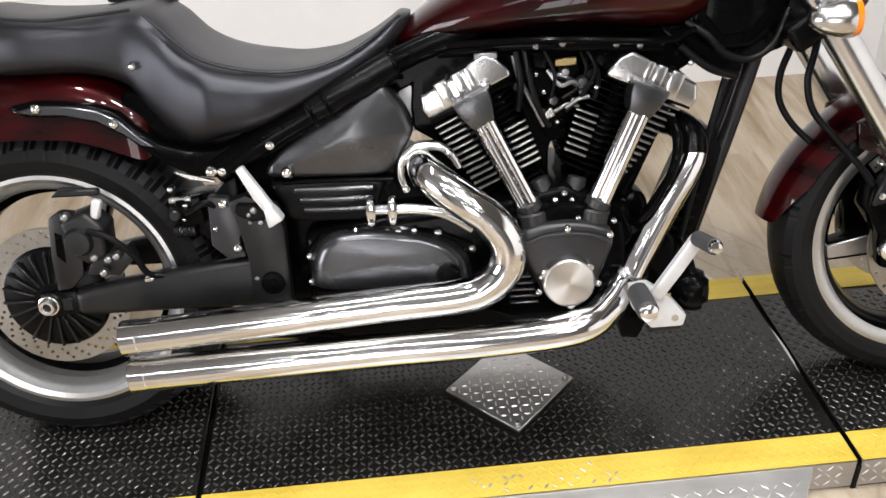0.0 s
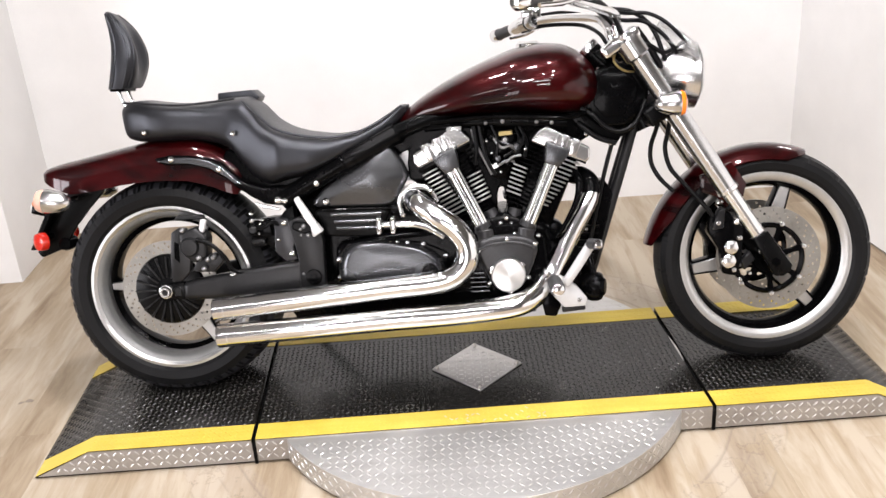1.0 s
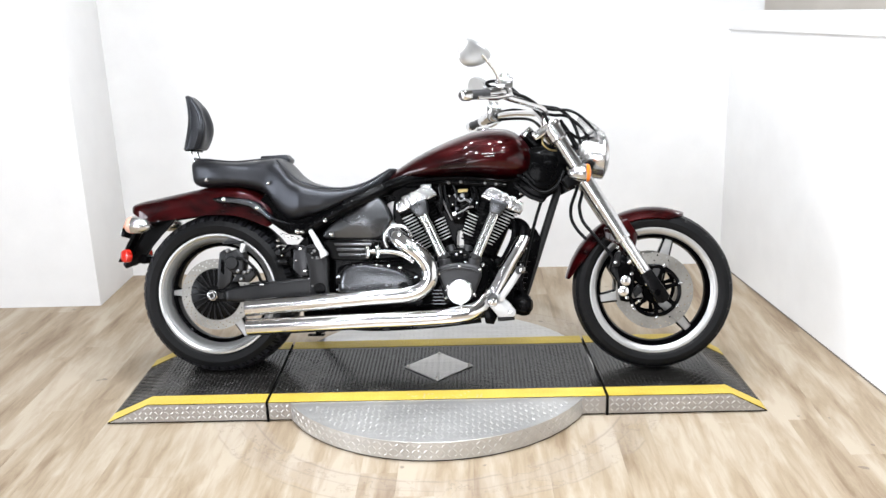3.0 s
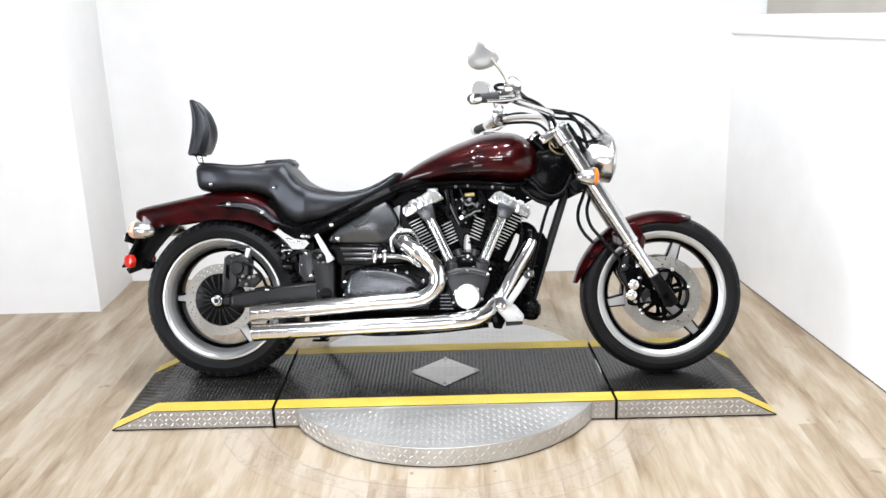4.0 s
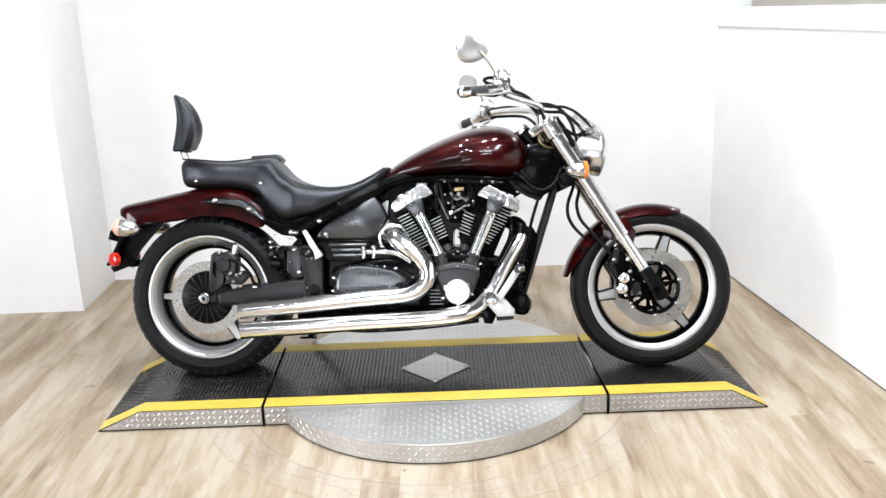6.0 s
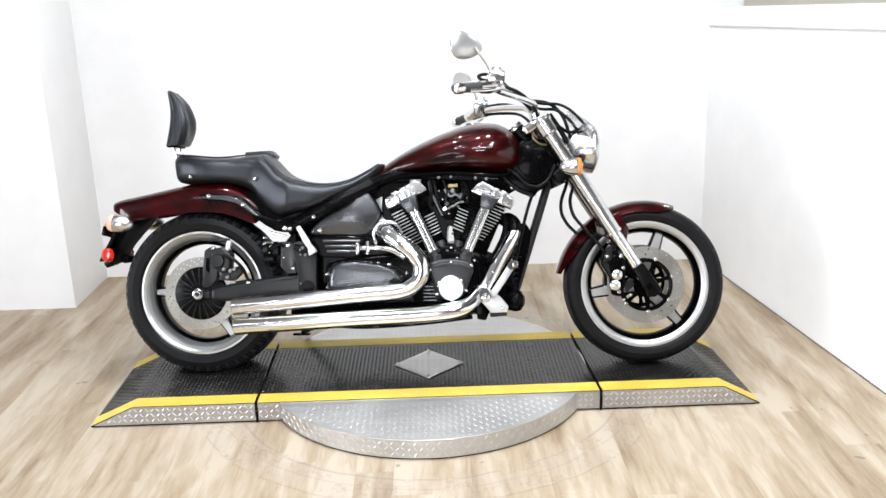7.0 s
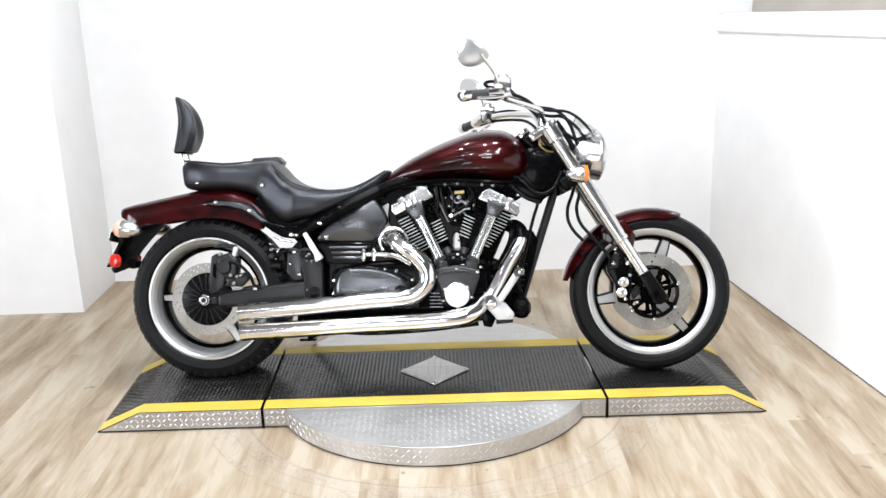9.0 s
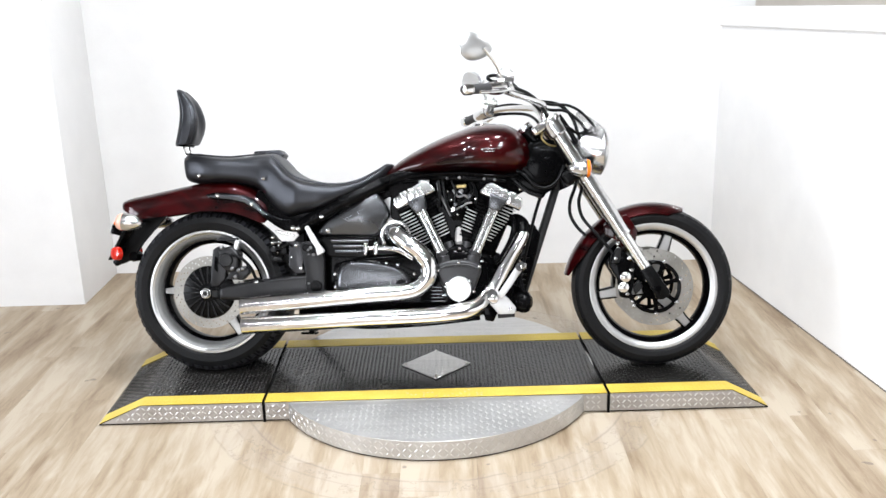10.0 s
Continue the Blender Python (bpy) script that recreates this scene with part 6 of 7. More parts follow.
for a in (0.632, 0.652, 0.68):
    bolt(cc, a, 0.14, 0.402, 0.006)

# foot controls
fb = part("peg_bracket", prism([(1.050, 0.307), (1.083, 0.311), (1.122, 0.283), (1.152, 0.247), (1.146, 0.227), (1.090, 0.225), (1.055, 0.267)], 0.185, 0.212, 0.006, 2), M_SILVERPAINT, BIKE, "cast silver footpeg bracket")
pg = part("footpeg", rod(P(1.066, 0.200, 0.296), P(1.071, 0.275, 0.288), 0.0190, 20, 0.005), M_SOFTRUBBER, fb, "rubber footpeg")
part("peg_cap", lathe([(0, 0.009), (0.010, 0.008), (0.0155, 0.004), (0.0165, -0.004)], P(1.071, 0.275, 0.288), (0.1, -1, 0), 20), M_CHROME, pg)
part("peg_stop", rod(P(1.130, 0.19, 0.246), P(1.130, 0.216, 0.246), 0.006, 12), M_ALU, fb)
part("peg_hinge", rod(P(1.085, 0.195, 0.217), P(1.146, 0.195, 0.222), 0.0085, 14, 0.002), M_CAST, fb)
bp = part("brake_pedal", prism([(1.084, 0.296), (1.103, 0.282), (1.138, 0.331), (1.173, 0.384), (1.174, 0.400), (1.162, 0.404), (1.152, 0.397), (1.118, 0.346)], 0.205, 0.222, 0.005, 2), M_SILVERPAINT, BIKE, "polished flat brake pedal arm")
tp = part("toe_rubber", rod(P(1.163, 0.215, 0.394), P(1.175, 0.282, 0.403), 0.0140, 18, 0.003), M_SOFTRUBBER, bp, "grey rubber toe pad")
part("toe_cap", lathe([(0, 0.010), (0.009, 0.008), (0.0125, 0.002), (0.0125, -0.004)], P(1.175, 0.282, 0.403), (0.1, -1, 0), 18), M_CHROME, tp)
part("peg_mount", prism([(1.030, 0.250), (1.062, 0.262), (1.085, 0.228), (1.070, 0.196), (1.040, 0.200)], 0.12, 0.19, 0.005, 2), M_BLACK, fb, "black peg mounting block")
part("controls_plate", prism([(1.03, 0.30), (1.08, 0.37), (1.12, 0.385), (1.145, 0.35), (1.145, 0.25), (1.12, 0.215), (1.08, 0.22)], 0.105, 0.135, 0.008, 2), M_BLACK, BIKE, "black forward control plate")
hn = part("horn", lathe([(0, 0.033), (0.020, 0.031), (0.026, 0.024), (0.035, 0.021), (0.0395, 0.010), (0.040, -0.006), (0.036, -0.020), (0.024, -0.034), (0, -0.036)], P(1.178, 0.13, 0.250), (0.95, -0.30, 0), 32), M_BLACK, BIKE, "glossy black horn")
for k in range(3):
    part("horn_ring", lathe([(0.008 + 0.007 * k, 0.029 - 0.004 * k), (0.010 + 0.007 * k, 0.032 - 0.004 * k), (0.012 + 0.007 * k, 0.028 - 0.004 * k)], P(1.178, 0.13, 0.250), (0.95, -0.30, 0), 32), M_BLACK, hn)
part("horn_stem", tube([P(1.178, 0.14, 0.28), P(1.172, 0.12, 0.31), P(1.165, 0.10, 0.34)], 0.009, 10), M_BLACK, hn)

# black regulator between the front pipe and the down tube
rg = part("regulator", prism([(1.192, 0.530), (1.225, 0.528), (1.246, 0.490), (1.230, 0.42), (1.190, 0.28), (1.165, 0.23), (1.11, 0.225), (1.12, 0.345), (1.158, 0.438), (1.185, 0.50)], -0.03, 0.05, 0.006, 2), M_BLACK, BIKE, "black regulator behind the front pipe")
for k in range(6):
    part("regulator_fin", prism([(1.135, 0.30 + 0.02 * k), (1.185 + 0.004 * k, 0.30 + 0.02 * k), (1.185 + 0.004 * k, 0.306 + 0.02 * k), (1.135, 0.306 + 0.02 * k)], 0.048, 0.062, 0.001, 1), M_SATIN, rg)
bolt(rg, 1.168, 0.06, 0.395, 0.006)
bolt(rg, 1.19, 0.055, 0.455, 0.0055)
part("loom", tube([P(1.248, 0.05, 0.635), P(1.228, 0.065, 0.575), P(1.208, 0.072, 0.50), P(1.18, 0.075, 0.38), P(1.16, 0.08, 0.30)], 0.006, 8), M_CABLE, rg)
sr = part("stand_rail", tube([P(0.46, 0.10, 0.170), P(0.60, 0.10, 0.156), P(0.82, 0.10, 0.166), P(1.02, 0.10, 0.188)], 0.0075, 10), M_BLACK, BIKE, "black stand rail under the engine")
for a, b in ((0.56, 0.152), (0.66, 0.150), (0.79, 0.157), (0.93, 0.170)):
    part("rail_lug", prism([(a - 0.014, b), (a + 0.016, b + 0.002), (a + 0.012, b + 0.016), (a - 0.010, b + 0.014)], 0.092, 0.110, 0.003, 1), M_CAST, sr)
# battery box and inner guard behind the engine
part("battery_box", prism([(0.352, 0.36), (0.345, 0.47), (0.352, 0.545), (0.45, 0.605), (0.56, 0.62), (0.60, 0.56), (0.60, 0.40), (0.56, 0.20), (0.50, 0.158), (0.36, 0.165), (0.335, 0.20), (0.34, 0.30)], -0.075, 0.072, 0.008, 2), M_BLACK, BIKE, "black battery box behind the engine")
part("inner_guard", prism([(0.318, 0.474), (0.335, 0.45), (0.348, 0.40), (0.36, 0.40), (0.36, 0.476)], -0.09, 0.085, 0.004, 1), M_SATIN, BIKE, "black inner mudguard")
# hoses, plugs and brackets between the cylinders
for pts, r, m in (
        ([P(0.867, 0.095, 0.692), P(0.876, 0.105, 0.655), P(0.893, 0.108, 0.620), P(0.917, 0.108, 0.570)], 0.0045, M_ALUGREY),
        ([P(0.925, 0.09, 0.645), P(0.945, 0.10, 0.655), P(0.972, 0.10, 0.640), P(0.985, 0.095, 0.622)], 0.006, M_COVER),
        ([P(0.900, 0.09, 0.600), P(0.930, 0.105, 0.592), P(0.958, 0.105, 0.605), P(0.978, 0.10, 0.600)], 0.0035, M_ALUGREY),
        ([P(0.985, 0.09, 0.690), P(0.992, 0.10, 0.660), P(0.975, 0.10, 0.630), P(0.950, 0.10, 0.615)], 0.004, M_CABLE),
        ([P(1.000, 0.09, 0.685), P(1.012, 0.10, 0.650), P(1.006, 0.10, 0.612)], 0.005, M_CABLE)):
    part("hose", tube(pts, r, 8, 5), m, ik)
for a, b, r, m in ((0.985, 0.640, 0.013, M_COVER), (1.000, 0.655, 0.012, M_SATIN), (0.934, 0.612, 0.010, M_COVER), (0.875, 0.640, 0.013, M_SATIN), (0.955, 0.660, 0.009, M_ALUGREY)):
    part("plug", lathe([(0, 0.010), (r * 0.7, 0.009), (r, 0.003), (r, -0.02)], P(a, 0.098, b), (0, -1, 0), 14), m, ik)
for a, b in ((0.918, 0.628), (0.948, 0.640), (0.968, 0.612), (0.905, 0.660), (1.008, 0.632), (0.94, 0.575)):
    bolt(ik, a, 0.106, b, 0.0045, M_ALU)

# under-tank duct, rear caliper
du = part("front_cowl", prism([(1.165, 0.715), (1.180, 0.815), (1.245, 0.845), (1.315, 0.835), (1.345, 0.78), (1.335, 0.72), (1.28, 0.675), (1.215, 0.672)], -0.085, 0.085, 0.014, 3), M_BLACK, BIKE, "black plastic cowl behind the fork")
part("cowl_panel", prism([(1.195, 0.735), (1.20, 0.79), (1.225, 0.815), (1.275, 0.82), (1.31, 0.79), (1.305, 0.745), (1.27, 0.705), (1.225, 0.70)], 0.08, 0.0885, 0.003, 2), M_BLACK, du)
part("cowl_hose", tube([P(1.160, 0.10, 0.728), P(1.191, 0.118, 0.708), P(1.221, 0.12, 0.677), P(1.262, 0.12, 0.664), P(1.302, 0.115, 0.686), P(1.330, 0.10, 0.742)], 0.006, 10), M_CABLE, du)
part("cowl_hose", tube([P(1.150, 0.10, 0.690), P(1.20, 0.105, 0.650), P(1.25, 0.10, 0.632)], 0.007, 10), M_CABLE, du)
bolt(du, 1.17, 0.10, 0.66, 0.006)
bolt(du, 1.235, 0.10, 0.632, 0.006)
part("radiator_bracket", prism([(1.12, 0.72), (1.31, 0.72), (1.305, 0.665), (1.268, 0.645), (1.255, 0.625), (1.225, 0.640), (1.17, 0.665)], -0.03, 0.07, 0.006, 2), M_BLACK, BIKE, "black bracket behind the down tube")
rcal = part("rear_caliper", prism([(0.02, 0.33), (0.022, 0.40), (0.03, 0.470), (0.05, 0.482), (0.075, 0.478), (0.08, 0.40), (0.075, 0.36), (0.05, 0.335)], 0.104, 0.130, 0.006, 2), M_CAST, BIKE, "dark grey rear brake caliper bracket")
part("caliper_body", join(prism([(0.055, 0.47), (0.105, 0.485), (0.135, 0.455), (0.130, 0.40), (0.095, 0.385), (0.065, 0.41)], 0.085, 0.150, 0.010, 3), lathe([(0, 0.012), (0.022, 0.010), (0.027, 0.0), (0.027, -0.02)], P(0.086, 0.150, 0.432), (0, -1, 0), 24)), M_CAST, rcal, "cast grey caliper body")
part("caliper_slot", prism([(0.034, 0.40), (0.038, 0.445), (0.050, 0.44), (0.048, 0.385)], 0.128, 0.1315, 0.001, 1), M_BLACK, rcal)
for a, b in ((0.108, 0.40), (0.132, 0.395), (0.148, 0.40), (0.12, 0.37), (0.07, 0.478)):
    bolt(rcal, a, 0.150, b, 0.008, M_ALUGREY)
part("caliper_arm", prism([(0.08, 0.36), (0.10, 0.40), (0.16, 0.41), (0.17, 0.385), (0.14, 0.355)], 0.09, 0.132, 0.006, 2), M_CAST, rcal)
part("brake_hose", tube([P(0.105, 0.15, 0.452), P(0.145, 0.155, 0.438), P(0.180, 0.15, 0.40), P(0.195, 0.14, 0.362), P(0.225, 0.13, 0.350)], 0.006, 10), M_CABLE, rcal)
part("caliper_fitting", prism([(0.110, 0.470), (0.126, 0.468), (0.135, 0.502), (0.119, 0.506)], 0.126, 0.142, 0.003, 1), M_SILVERPAINT, rcal, "bright hose fitting")
part("torque_arm", prism([(0.030, 0.500), (0.045, 0.514), (0.118, 0.512), (0.118, 0.500)], 0.075, 0.100, 0.003, 1), M_CAST, rcal, "dark caliper torque arm")
part("hose_clip", prism([(0.186, 0.352), (0.204, 0.355), (0.204, 0.345), (0.186, 0.343)], 0.128, 0.142, 0.002, 1), M_ALU, rcal)

# headlamp, signals, instruments
hl = part("headlamp", lathe([(0.0, -0.085), (0.03, -0.082), (0.058, -0.062), (0.076, -0.030), (0.084, 0.005), (0.088, 0.032), (0.088, 0.044), (0.080, 0.046)], P(1.436, 0, 0.800), (1, 0, -0.06), 48), M_SOFTCHROME, BIKE, "chrome bullet headlamp")
part("glass", lathe([(0.081, 0.040), (0.078, 0.050), (0.055, 0.060), (0.03, 0.065), (0, 0.067)], P(1.436, 0, 0.800), (1, 0, -0.06), 40), M_GLASS, hl, "clear headlamp glass")
part("reflector", lathe([(0.079, 0.038), (0.06, 0.005), (0.03, -0.02), (0.0, -0.028)], P(1.436, 0, 0.800), (1, 0, -0.06), 40), M_CHROME, hl)


def visor():
    rings = []
    for k in range(13):
        t = k / 12
        u, w = 1.378 + 0.094 * t, 0.948 - 0.062 * t ** 1.4
        ring = []
        for j in range(-8, 9):
            a = j / 8
            ring.append(P(u + 0.012 * (1 - a * a), a * (0.045 + 0.045 * t), w - 0.045 * a * a))
        ring += [p + Vector((-0.003, 0, -0.003)) for p in reversed(ring)]
        rings.append(ring)
    return loft(rings)


part("visor", visor(), M_SMOKE, hl, "small tinted visor")
part("lamp_bracket", prism([(1.36, 0.72), (1.42, 0.715), (1.43, 0.74), (1.38, 0.78)], -0.03, 0.03, 0.005, 2), M_CHROME, hl)
for sd in (1, -1):
    sg = part("front_signal", lathe([(0, -0.052), (0.012, -0.048), (0.024, -0.030), (0.031, -0.004), (0.033, 0.016), (0.031, 0.019)], P(1.390, 0.165 * sd, 0.736), (1, 0, 0.0), 28), M_SOFTCHROME, BIKE, "chrome front turn signal")
    part("lens", lathe([(0.031, 0.014), (0.033, 0.020), (0.030, 0.028), (0.018, 0.034), (0, 0.036)], P(1.390, 0.165 * sd, 0.736), (1, 0, 0.0), 28), M_ORANGE, sg, "orange signal lens")
    part("stalk", rod(P(1.378, 0.165 * sd, 0.73), P(1.375, 0.10 * sd, 0.725), 0.011, 12), M_CHROME, sg)
part("instrument", join(rod(P(1.185, 0.03, 0.888), P(1.256, 0.03, 0.818), 0.030, 24, 0.006)), M_BLACK, BIKE, "black speedometer housing")
part("gauge_rim", lathe([(0.027, 0.002), (0.0315, 0.004), (0.033, -0.002), (0.0325, -0.012), (0.030, -0.014)], P(1.185, 0.03, 0.888), (-0.65, 0, 0.76), 28), M_CHROME, BIKE, "chrome gauge rim")
part("gauge_bracket", prism([(1.205, 0.828), (1.214, 0.838), (1.250, 0.800), (1.242, 0.790)], 0.01, 0.055, 0.003, 1), M_CHROME, BIKE, "chrome gauge bracket")
part("ignition_loop", tube([P(1.256, 0.08, 0.872), P(1.252, 0.09, 0.845), P(1.275, 0.09, 0.822), P(1.31, 0.08, 0.815)], 0.0035, 10), M_BRASS, BIKE, "brass-coloured bent tube")

# handlebar
hb_n = [P(1.262, 0.055, 0.925), P(1.256, 0.090, 0.965), P(1.195, 0.165, 0.985), P(1.145, 0.230, 0.994), P(1.105, 0.300, 1.001), P(1.077, 0.355, 1.000), P(0.992, 0.462, 0.985)]
hb_f = [P(1.262, -0.055, 0.930), P(1.240, -0.090, 0.966), P(1.180, -0.165, 0.980), P(1.120, -0.240, 0.985), P(1.060, -0.310, 0.980), P(1.018, -0.360, 0.971), P(0.952, -0.458, 0.953)]
hb = part("handlebar", join(tube(hb_n, 0.0125, 14, 6), tube(hb_f, 0.0125, 14, 6), rod(P(1.262, 0.06, 0.925), P(1.262, -0.06, 0.930), 0.0125, 14)), M_CHROME, BIKE, "swept-back chrome handlebar")
for sd, wz in ((1, 0.925), (-1, 0.930)):
    part("riser", join(rod(P(1.275, 0.05 * sd, 0.88), P(1.262, 0.055 * sd, wz + 0.012), 0.018, 16, 0.003)), M_CHROME, hb, "chrome bar riser")


def controls(inner, outer, sd, label):
    """Grip, switch housing, lever and mirror at one end of the bar."""
    i, o = Vector(inner), Vector(outer)
    d = (o - i).normalized()
    gp = part("grip", lathe([(0, -0.004), (0.016, -0.004), (0.0175, 0.0), (0.0165, 0.02), (0.017, 0.06), (0.0165, (o - i).length - 0.01), (0.0185, (o - i).length), (0.012, (o - i).length + 0.004), (0, (o - i).length + 0.004)], i, d, 20), M_SOFTRUBBER, hb, "black rubber grip")
    part("grip_end", lathe([(0, 0.020), (0.012, 0.018), (0.0195, 0.008), (0.020, -0.02), (0.018, -0.022)], o, d, 20), M_CHROME, gp)
    part("switch_housing", tube([i - d * 0.055, i - d * 0.03, i + d * 0.004, i + d * 0.026], [0.021, 0.025, 0.023, 0.019], 16), M_CHROME, hb, "chrome switch housing")
    lv = i + Vector((0.046, 0, -0.006))
    part("brake_lever", tube([lv - d * 0.03, lv + d * 0.02 + Vector((0.018, 0, 0)), lv + d * 0.08 + Vector((0.02, 0, -0.004)), o + Vector((0.046, 0, -0.010))], [0.010, 0.007, 0.0055, 0.006], 10), M_CHROME, hb, "chrome hand lever")
    part("master_cylinder", join(box(-0.03, 0.03, -0.022, 0.022, 0.0, 0.035, 0.006)), M_CHROME, hb, "chrome fluid reservoir").matrix_local = Matrix.Translation(i - d * 0.035 + Vector((0.022, 0, 0.018)))
    part("reservoir_cap", lathe([(0, 0.012), (0.014, 0.011), (0.019, 0.006), (0.020, -0.004)], i - d * 0.035 + Vector((0.022, 0, 0.056)), (0, 0, 1), 20), M_SOFTCHROME, hb, "round chrome reservoir cap")
    part("bar_clamp", lathe([(0.013, -0.014), (0.021, -0.012), (0.024, 0.0), (0.021, 0.012), (0.013, 0.014)], i - d * 0.075, d, 20), M_SOFTCHROME, hb, "chrome bar clamp")
    return i - d * 0.03


controls(hb_n[-2], hb_n[-1], 1, "near")
controls(hb_f[-2], hb_f[-1], -1, "far")


def mirror(centre, foot, sd, ru, rw):
    """A teardrop mirror: chrome back, glass to the rear."""
    c = Vector(centre)
    rings = []
    for k, (s, off) in enumerate(((0.02, 0.030), (0.45, 0.027), (0.80, 0.016), (1.0, 0.002), (1.0, -0.006), (0.94, -0.009))):
        ring = []
        for j in range(32):
            a = 2 * math.pi * j / 32
            x = math.cos(a) * (1.0 + 0.18 * math.cos(a))
            z = math.sin(a) * (1.0 - 0.22 * math.cos(a))
            ring.append(c + Vector((off + x * ru * s * 0.62, -sd * x * ru * s * -0.78 * 1.0, z * rw * s)))
        rings.append(ring)
    mi = part("mirror", loft(rings), M_MIRRORBACK, BIKE, "chrome-backed oval mirror", 60)
    part("mirror_glass", loft([[p + Vector((-0.0015 * (k + 1), 0, 0)) for p in rings[-1]] for k in range(2)]), M_CHROME, mi)
    f = Vector(foot)
    part("stem", tube([f, f + (c - f) * 0.45 + Vector((0.022, 0, 0)), f + (c - f) * 0.78 + Vector((0.026, 0, 0.0)), c + Vector((0.03, 0, -0.004))], [0.0055, 0.005, 0.0055, 0.007], 10), M_CHROME, mi, "chrome mirror stem")
    return mi


mirror(P(1.018, 0.42, 1.130), P(1.112, 0.335, 1.020), 1, 0.072, 0.046)
mirror(P(0.982, -0.45, 1.118), P(1.045, -0.345, 0.990), -1, 0.066, 0.046)

# cables and hoses
for nm, pts, r in (
    ("clutch_cable", [P(1.080, 0.31, 1.012), P(1.105, 0.28, 1.040), P(1.145, 0.20, 1.032), P(1.195, 0.08, 0.998), P(1.240, 0.02, 0.966), P(1.292, 0.0, 0.955), P(1.345, 0.03, 0.946), P(1.400, 0.05, 0.897), P(1.430, 0.05, 0.835), P(1.424, 0.04, 0.775)], 0.006),
    ("throttle_cable", [P(1.13, 0.24, 1.010), P(1.165, 0.15, 0.998), P(1.206, 0.06, 0.992), P(1.258, 0.0, 0.987), P(1.310, 0.0, 0.978), P(1.348, 0.02, 0.950), P(1.372, 0.04, 0.909), P(1.393, 0.05, 0.846), P(1.424, 0.05, 0.789), P(1.445, 0.04, 0.73)], 0.0065),
    ("brake_line", [P(1.03, -0.33, 0.955), P(1.08, -0.30, 0.966), P(1.146, -0.25, 0.966), P(1.205, -0.18, 0.955), P(1.24, -0.10, 0.925), P(1.255, -0.06, 0.89)], 0.006),
    ("front_brake_hose", [P(1.385, 0.0, 0.690), P(1.374, 0.0, 0.655), P(1.359, 0.0, 0.61), P(1.360, 0.0, 0.563), P(1.382, 0.01, 0.520), P(1.420, 0.03, 0.480)], 0.0065),
    ("front_brake_hose", [P(1.405, 0.05, 0.690), P(1.396, 0.055, 0.65), P(1.387, 0.06, 0.606), P(1.400, 0.065, 0.553), P(1.440, 0.08, 0.503), P(1.491, 0.095, 0.442), P(1.528, 0.10, 0.385)], 0.0065),
    ("switch_cable", [P(1.085, 0.335, 1.018), P(1.060, 0.350, 1.035), P(1.085, 0.320, 1.047), P(1.125, 0.25, 1.040), P(1.175, 0.15, 1.008), P(1.222, 0.085, 0.972), P(1.268, 0.06, 0.925), P(1.300, 0.055, 0.87)], 0.006),
    ("throttle_cable", [P(1.080, 0.355, 1.022), P(1.105, 0.315, 1.020), P(1.150, 0.245, 1.012), P(1.198, 0.180, 1.000), P(1.240, 0.112, 0.974), P(1.272, 0.075, 0.925), P(1.292, 0.06, 0.86)], 0.0065),
    ("clutch_cable", [P(1.225, 0.07, 0.985), P(1.290, 0.03, 0.972), P(1.352, 0.03, 0.968), P(1.405, 0.045, 0.935), P(1.452, 0.05, 0.872), P(1.448, 0.05, 0.80), P(1.420, 0.06, 0.745)], 0.0055),
    ("switch_cable", [P(1.09, -0.28, 1.000), P(1.15, -0.20, 0.998), P(1.22, -0.12, 0.975), P(1.252, -0.07, 0.94)], 0.0045),
    ("wiring_loom", [P(1.30, 0.06, 0.87), P(1.345, 0.06, 0.885), P(1.39, 0.05, 0.862), P(1.44, 0.04, 0.885), P(1.462, 0.02, 0.895)], 0.006),
    ("wiring_loom", [P(1.315, 0.055, 0.93), P(1.350, 0.05, 0.88), P(1.385, 0.05, 0.82), P(1.41, 0.06, 0.78)], 0.0095),
):
    part(nm, tube(pts, r, 10, 6), M_CABLE, BIKE, "black " + nm.replace("_", " "))
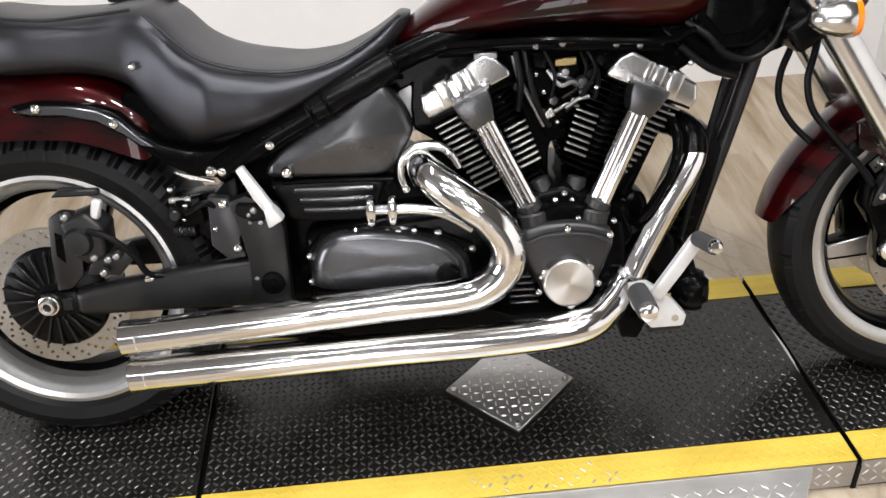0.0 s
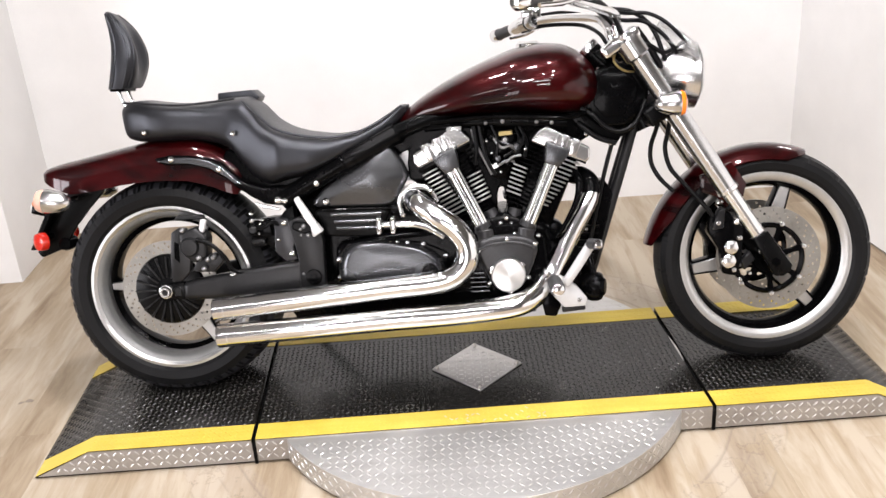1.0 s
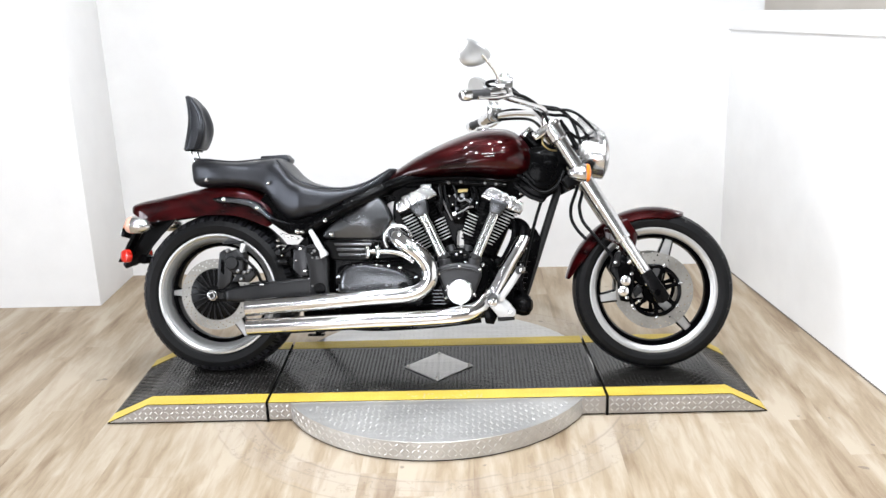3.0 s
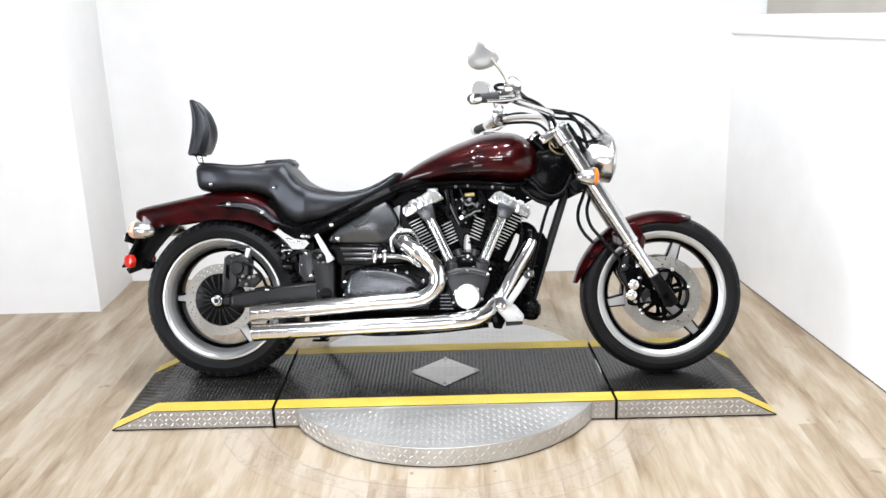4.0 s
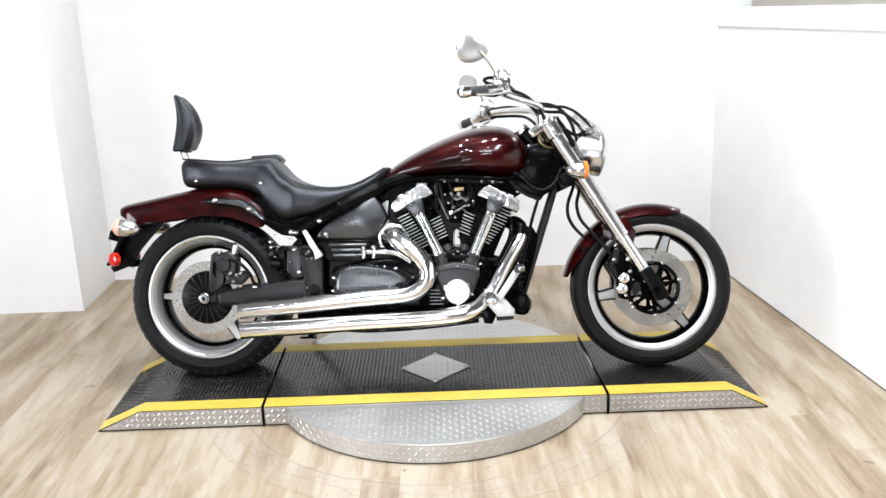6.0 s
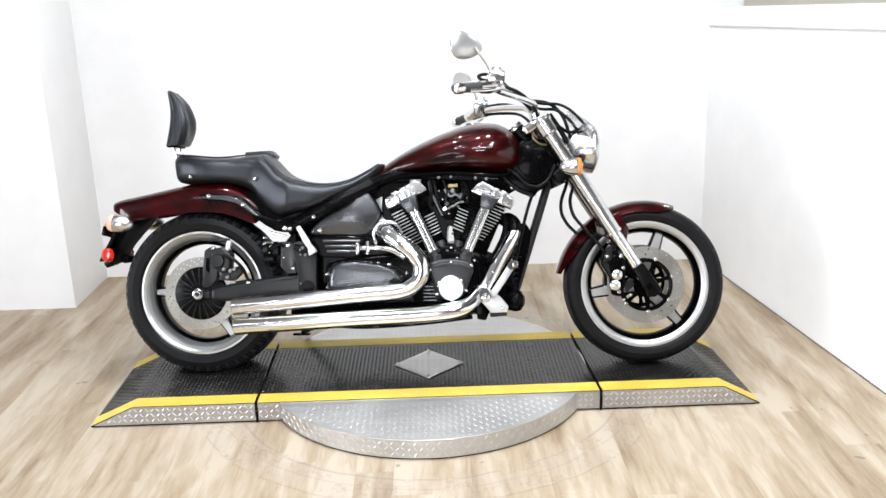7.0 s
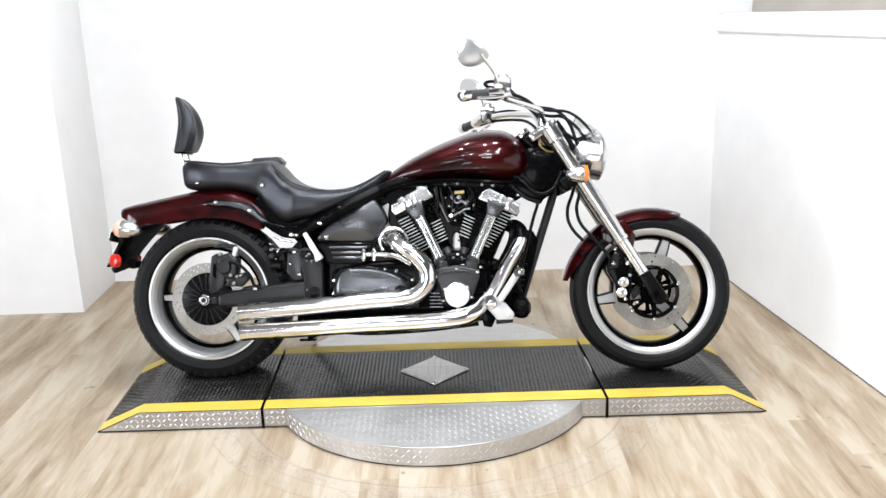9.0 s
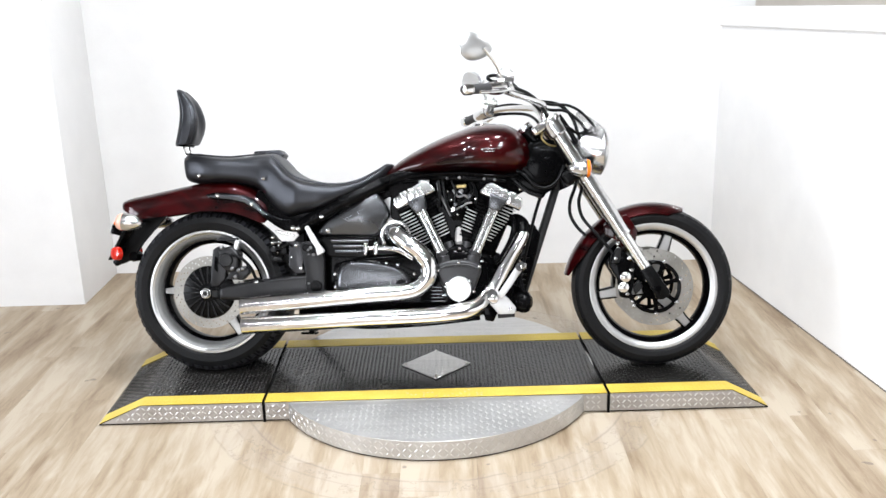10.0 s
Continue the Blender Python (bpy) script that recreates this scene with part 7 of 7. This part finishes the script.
# lower belly: oil pan line and stand
part("oil_pan", prism([(0.44, 0.160), (0.44, 0.21), (1.04, 0.235), (1.03, 0.198), (0.95, 0.172)], -0.10, 0.10, 0.012, 2), M_BLACK, BIKE, "black oil pan")
part("side_stand", tube([P(0.50, -0.11, 0.18), P(0.42, -0.18, 0.14), P(0.305, -0.295, 0.088)], 0.010, 12), M_BLACK, BIKE, "black side stand")
part("stand_foot", prism([(0.265, 0.0745), (0.335, 0.0745), (0.335, 0.084), (0.265, 0.084)], -0.315, -0.280, 0.003, 1), M_BLACK, BIKE)

# the right-hand fittings sit a little lower than the middle line's heights
for ob in BIKE.children:
    kind = ob.name.split(".")[0]
    drop = {"exhaust_pipe": 0.008, "crossover_pipe": 0.007, "guard_rod": 0.009, "pipe_clamp": 0.008, "port_boot": 0.008, "exhaust_flange": 0.004, "peg_bracket": 0.011, "brake_pedal": 0.011, "transmission_cover": 0.006, "cam_cover": 0.006,
            "crankcase": 0.005, "rear_cylinder": 0.005, "front_cylinder": 0.005, "side_cover": 0.004, "lower_side_cover": 0.004, "pivot_plate": 0.004, "swingarm": 0.004, "passenger_peg": 0.005, "intake": 0.004, "fender_strut": 0.004, "rear_caliper": 0.018, "rear_signal": 0.005, "front_signal": 0.005}.get(kind, 0.0)
    ob.location.z -= drop
br.location = (-0.010, 0, 0.010)


# ---------- floor planks ----------
def planks():
    fl = bpy.data.objects["floor"]
    width, length = 0.122, 0.92
    bm = box(-width / 2 + 0.0001, width / 2 - 0.0001, -length / 2 + 0.0001, length / 2 - 0.0001, -0.004, 0.0, 0.0002, 1)
    me = bpy.data.meshes.new("plank")
    bm.to_mesh(me)
    bm.free()
    me.materials.append(M_WOOD)
    rng = random.Random(4)
    for i in range(-28, 20):
        x = 0.07 + i * width
        off = rng.random() * length
        for j in range(-3, 3):
            y = j * length + off
            if y - length / 2 > 2.0 or y + length / 2 < -2.6:
                continue
            ob = new("plank", me)
            ob.parent = fl
            ob.location = (x, y, 0)
    rest = join(box(X0, 0.07 - 28.5 * width, Y0, 4, -0.0045, -0.0006), box(0.07 + 19.5 * width, X1, Y0, 4, -0.0045, -0.0006), box(0.07 - 28.5 * width, 0.07 + 19.5 * width, Y0, -2.2, -0.0045, -0.0012))
    tagged(part("plank_field", rest, M_WOOD, fl), kind="stuff")


planks()
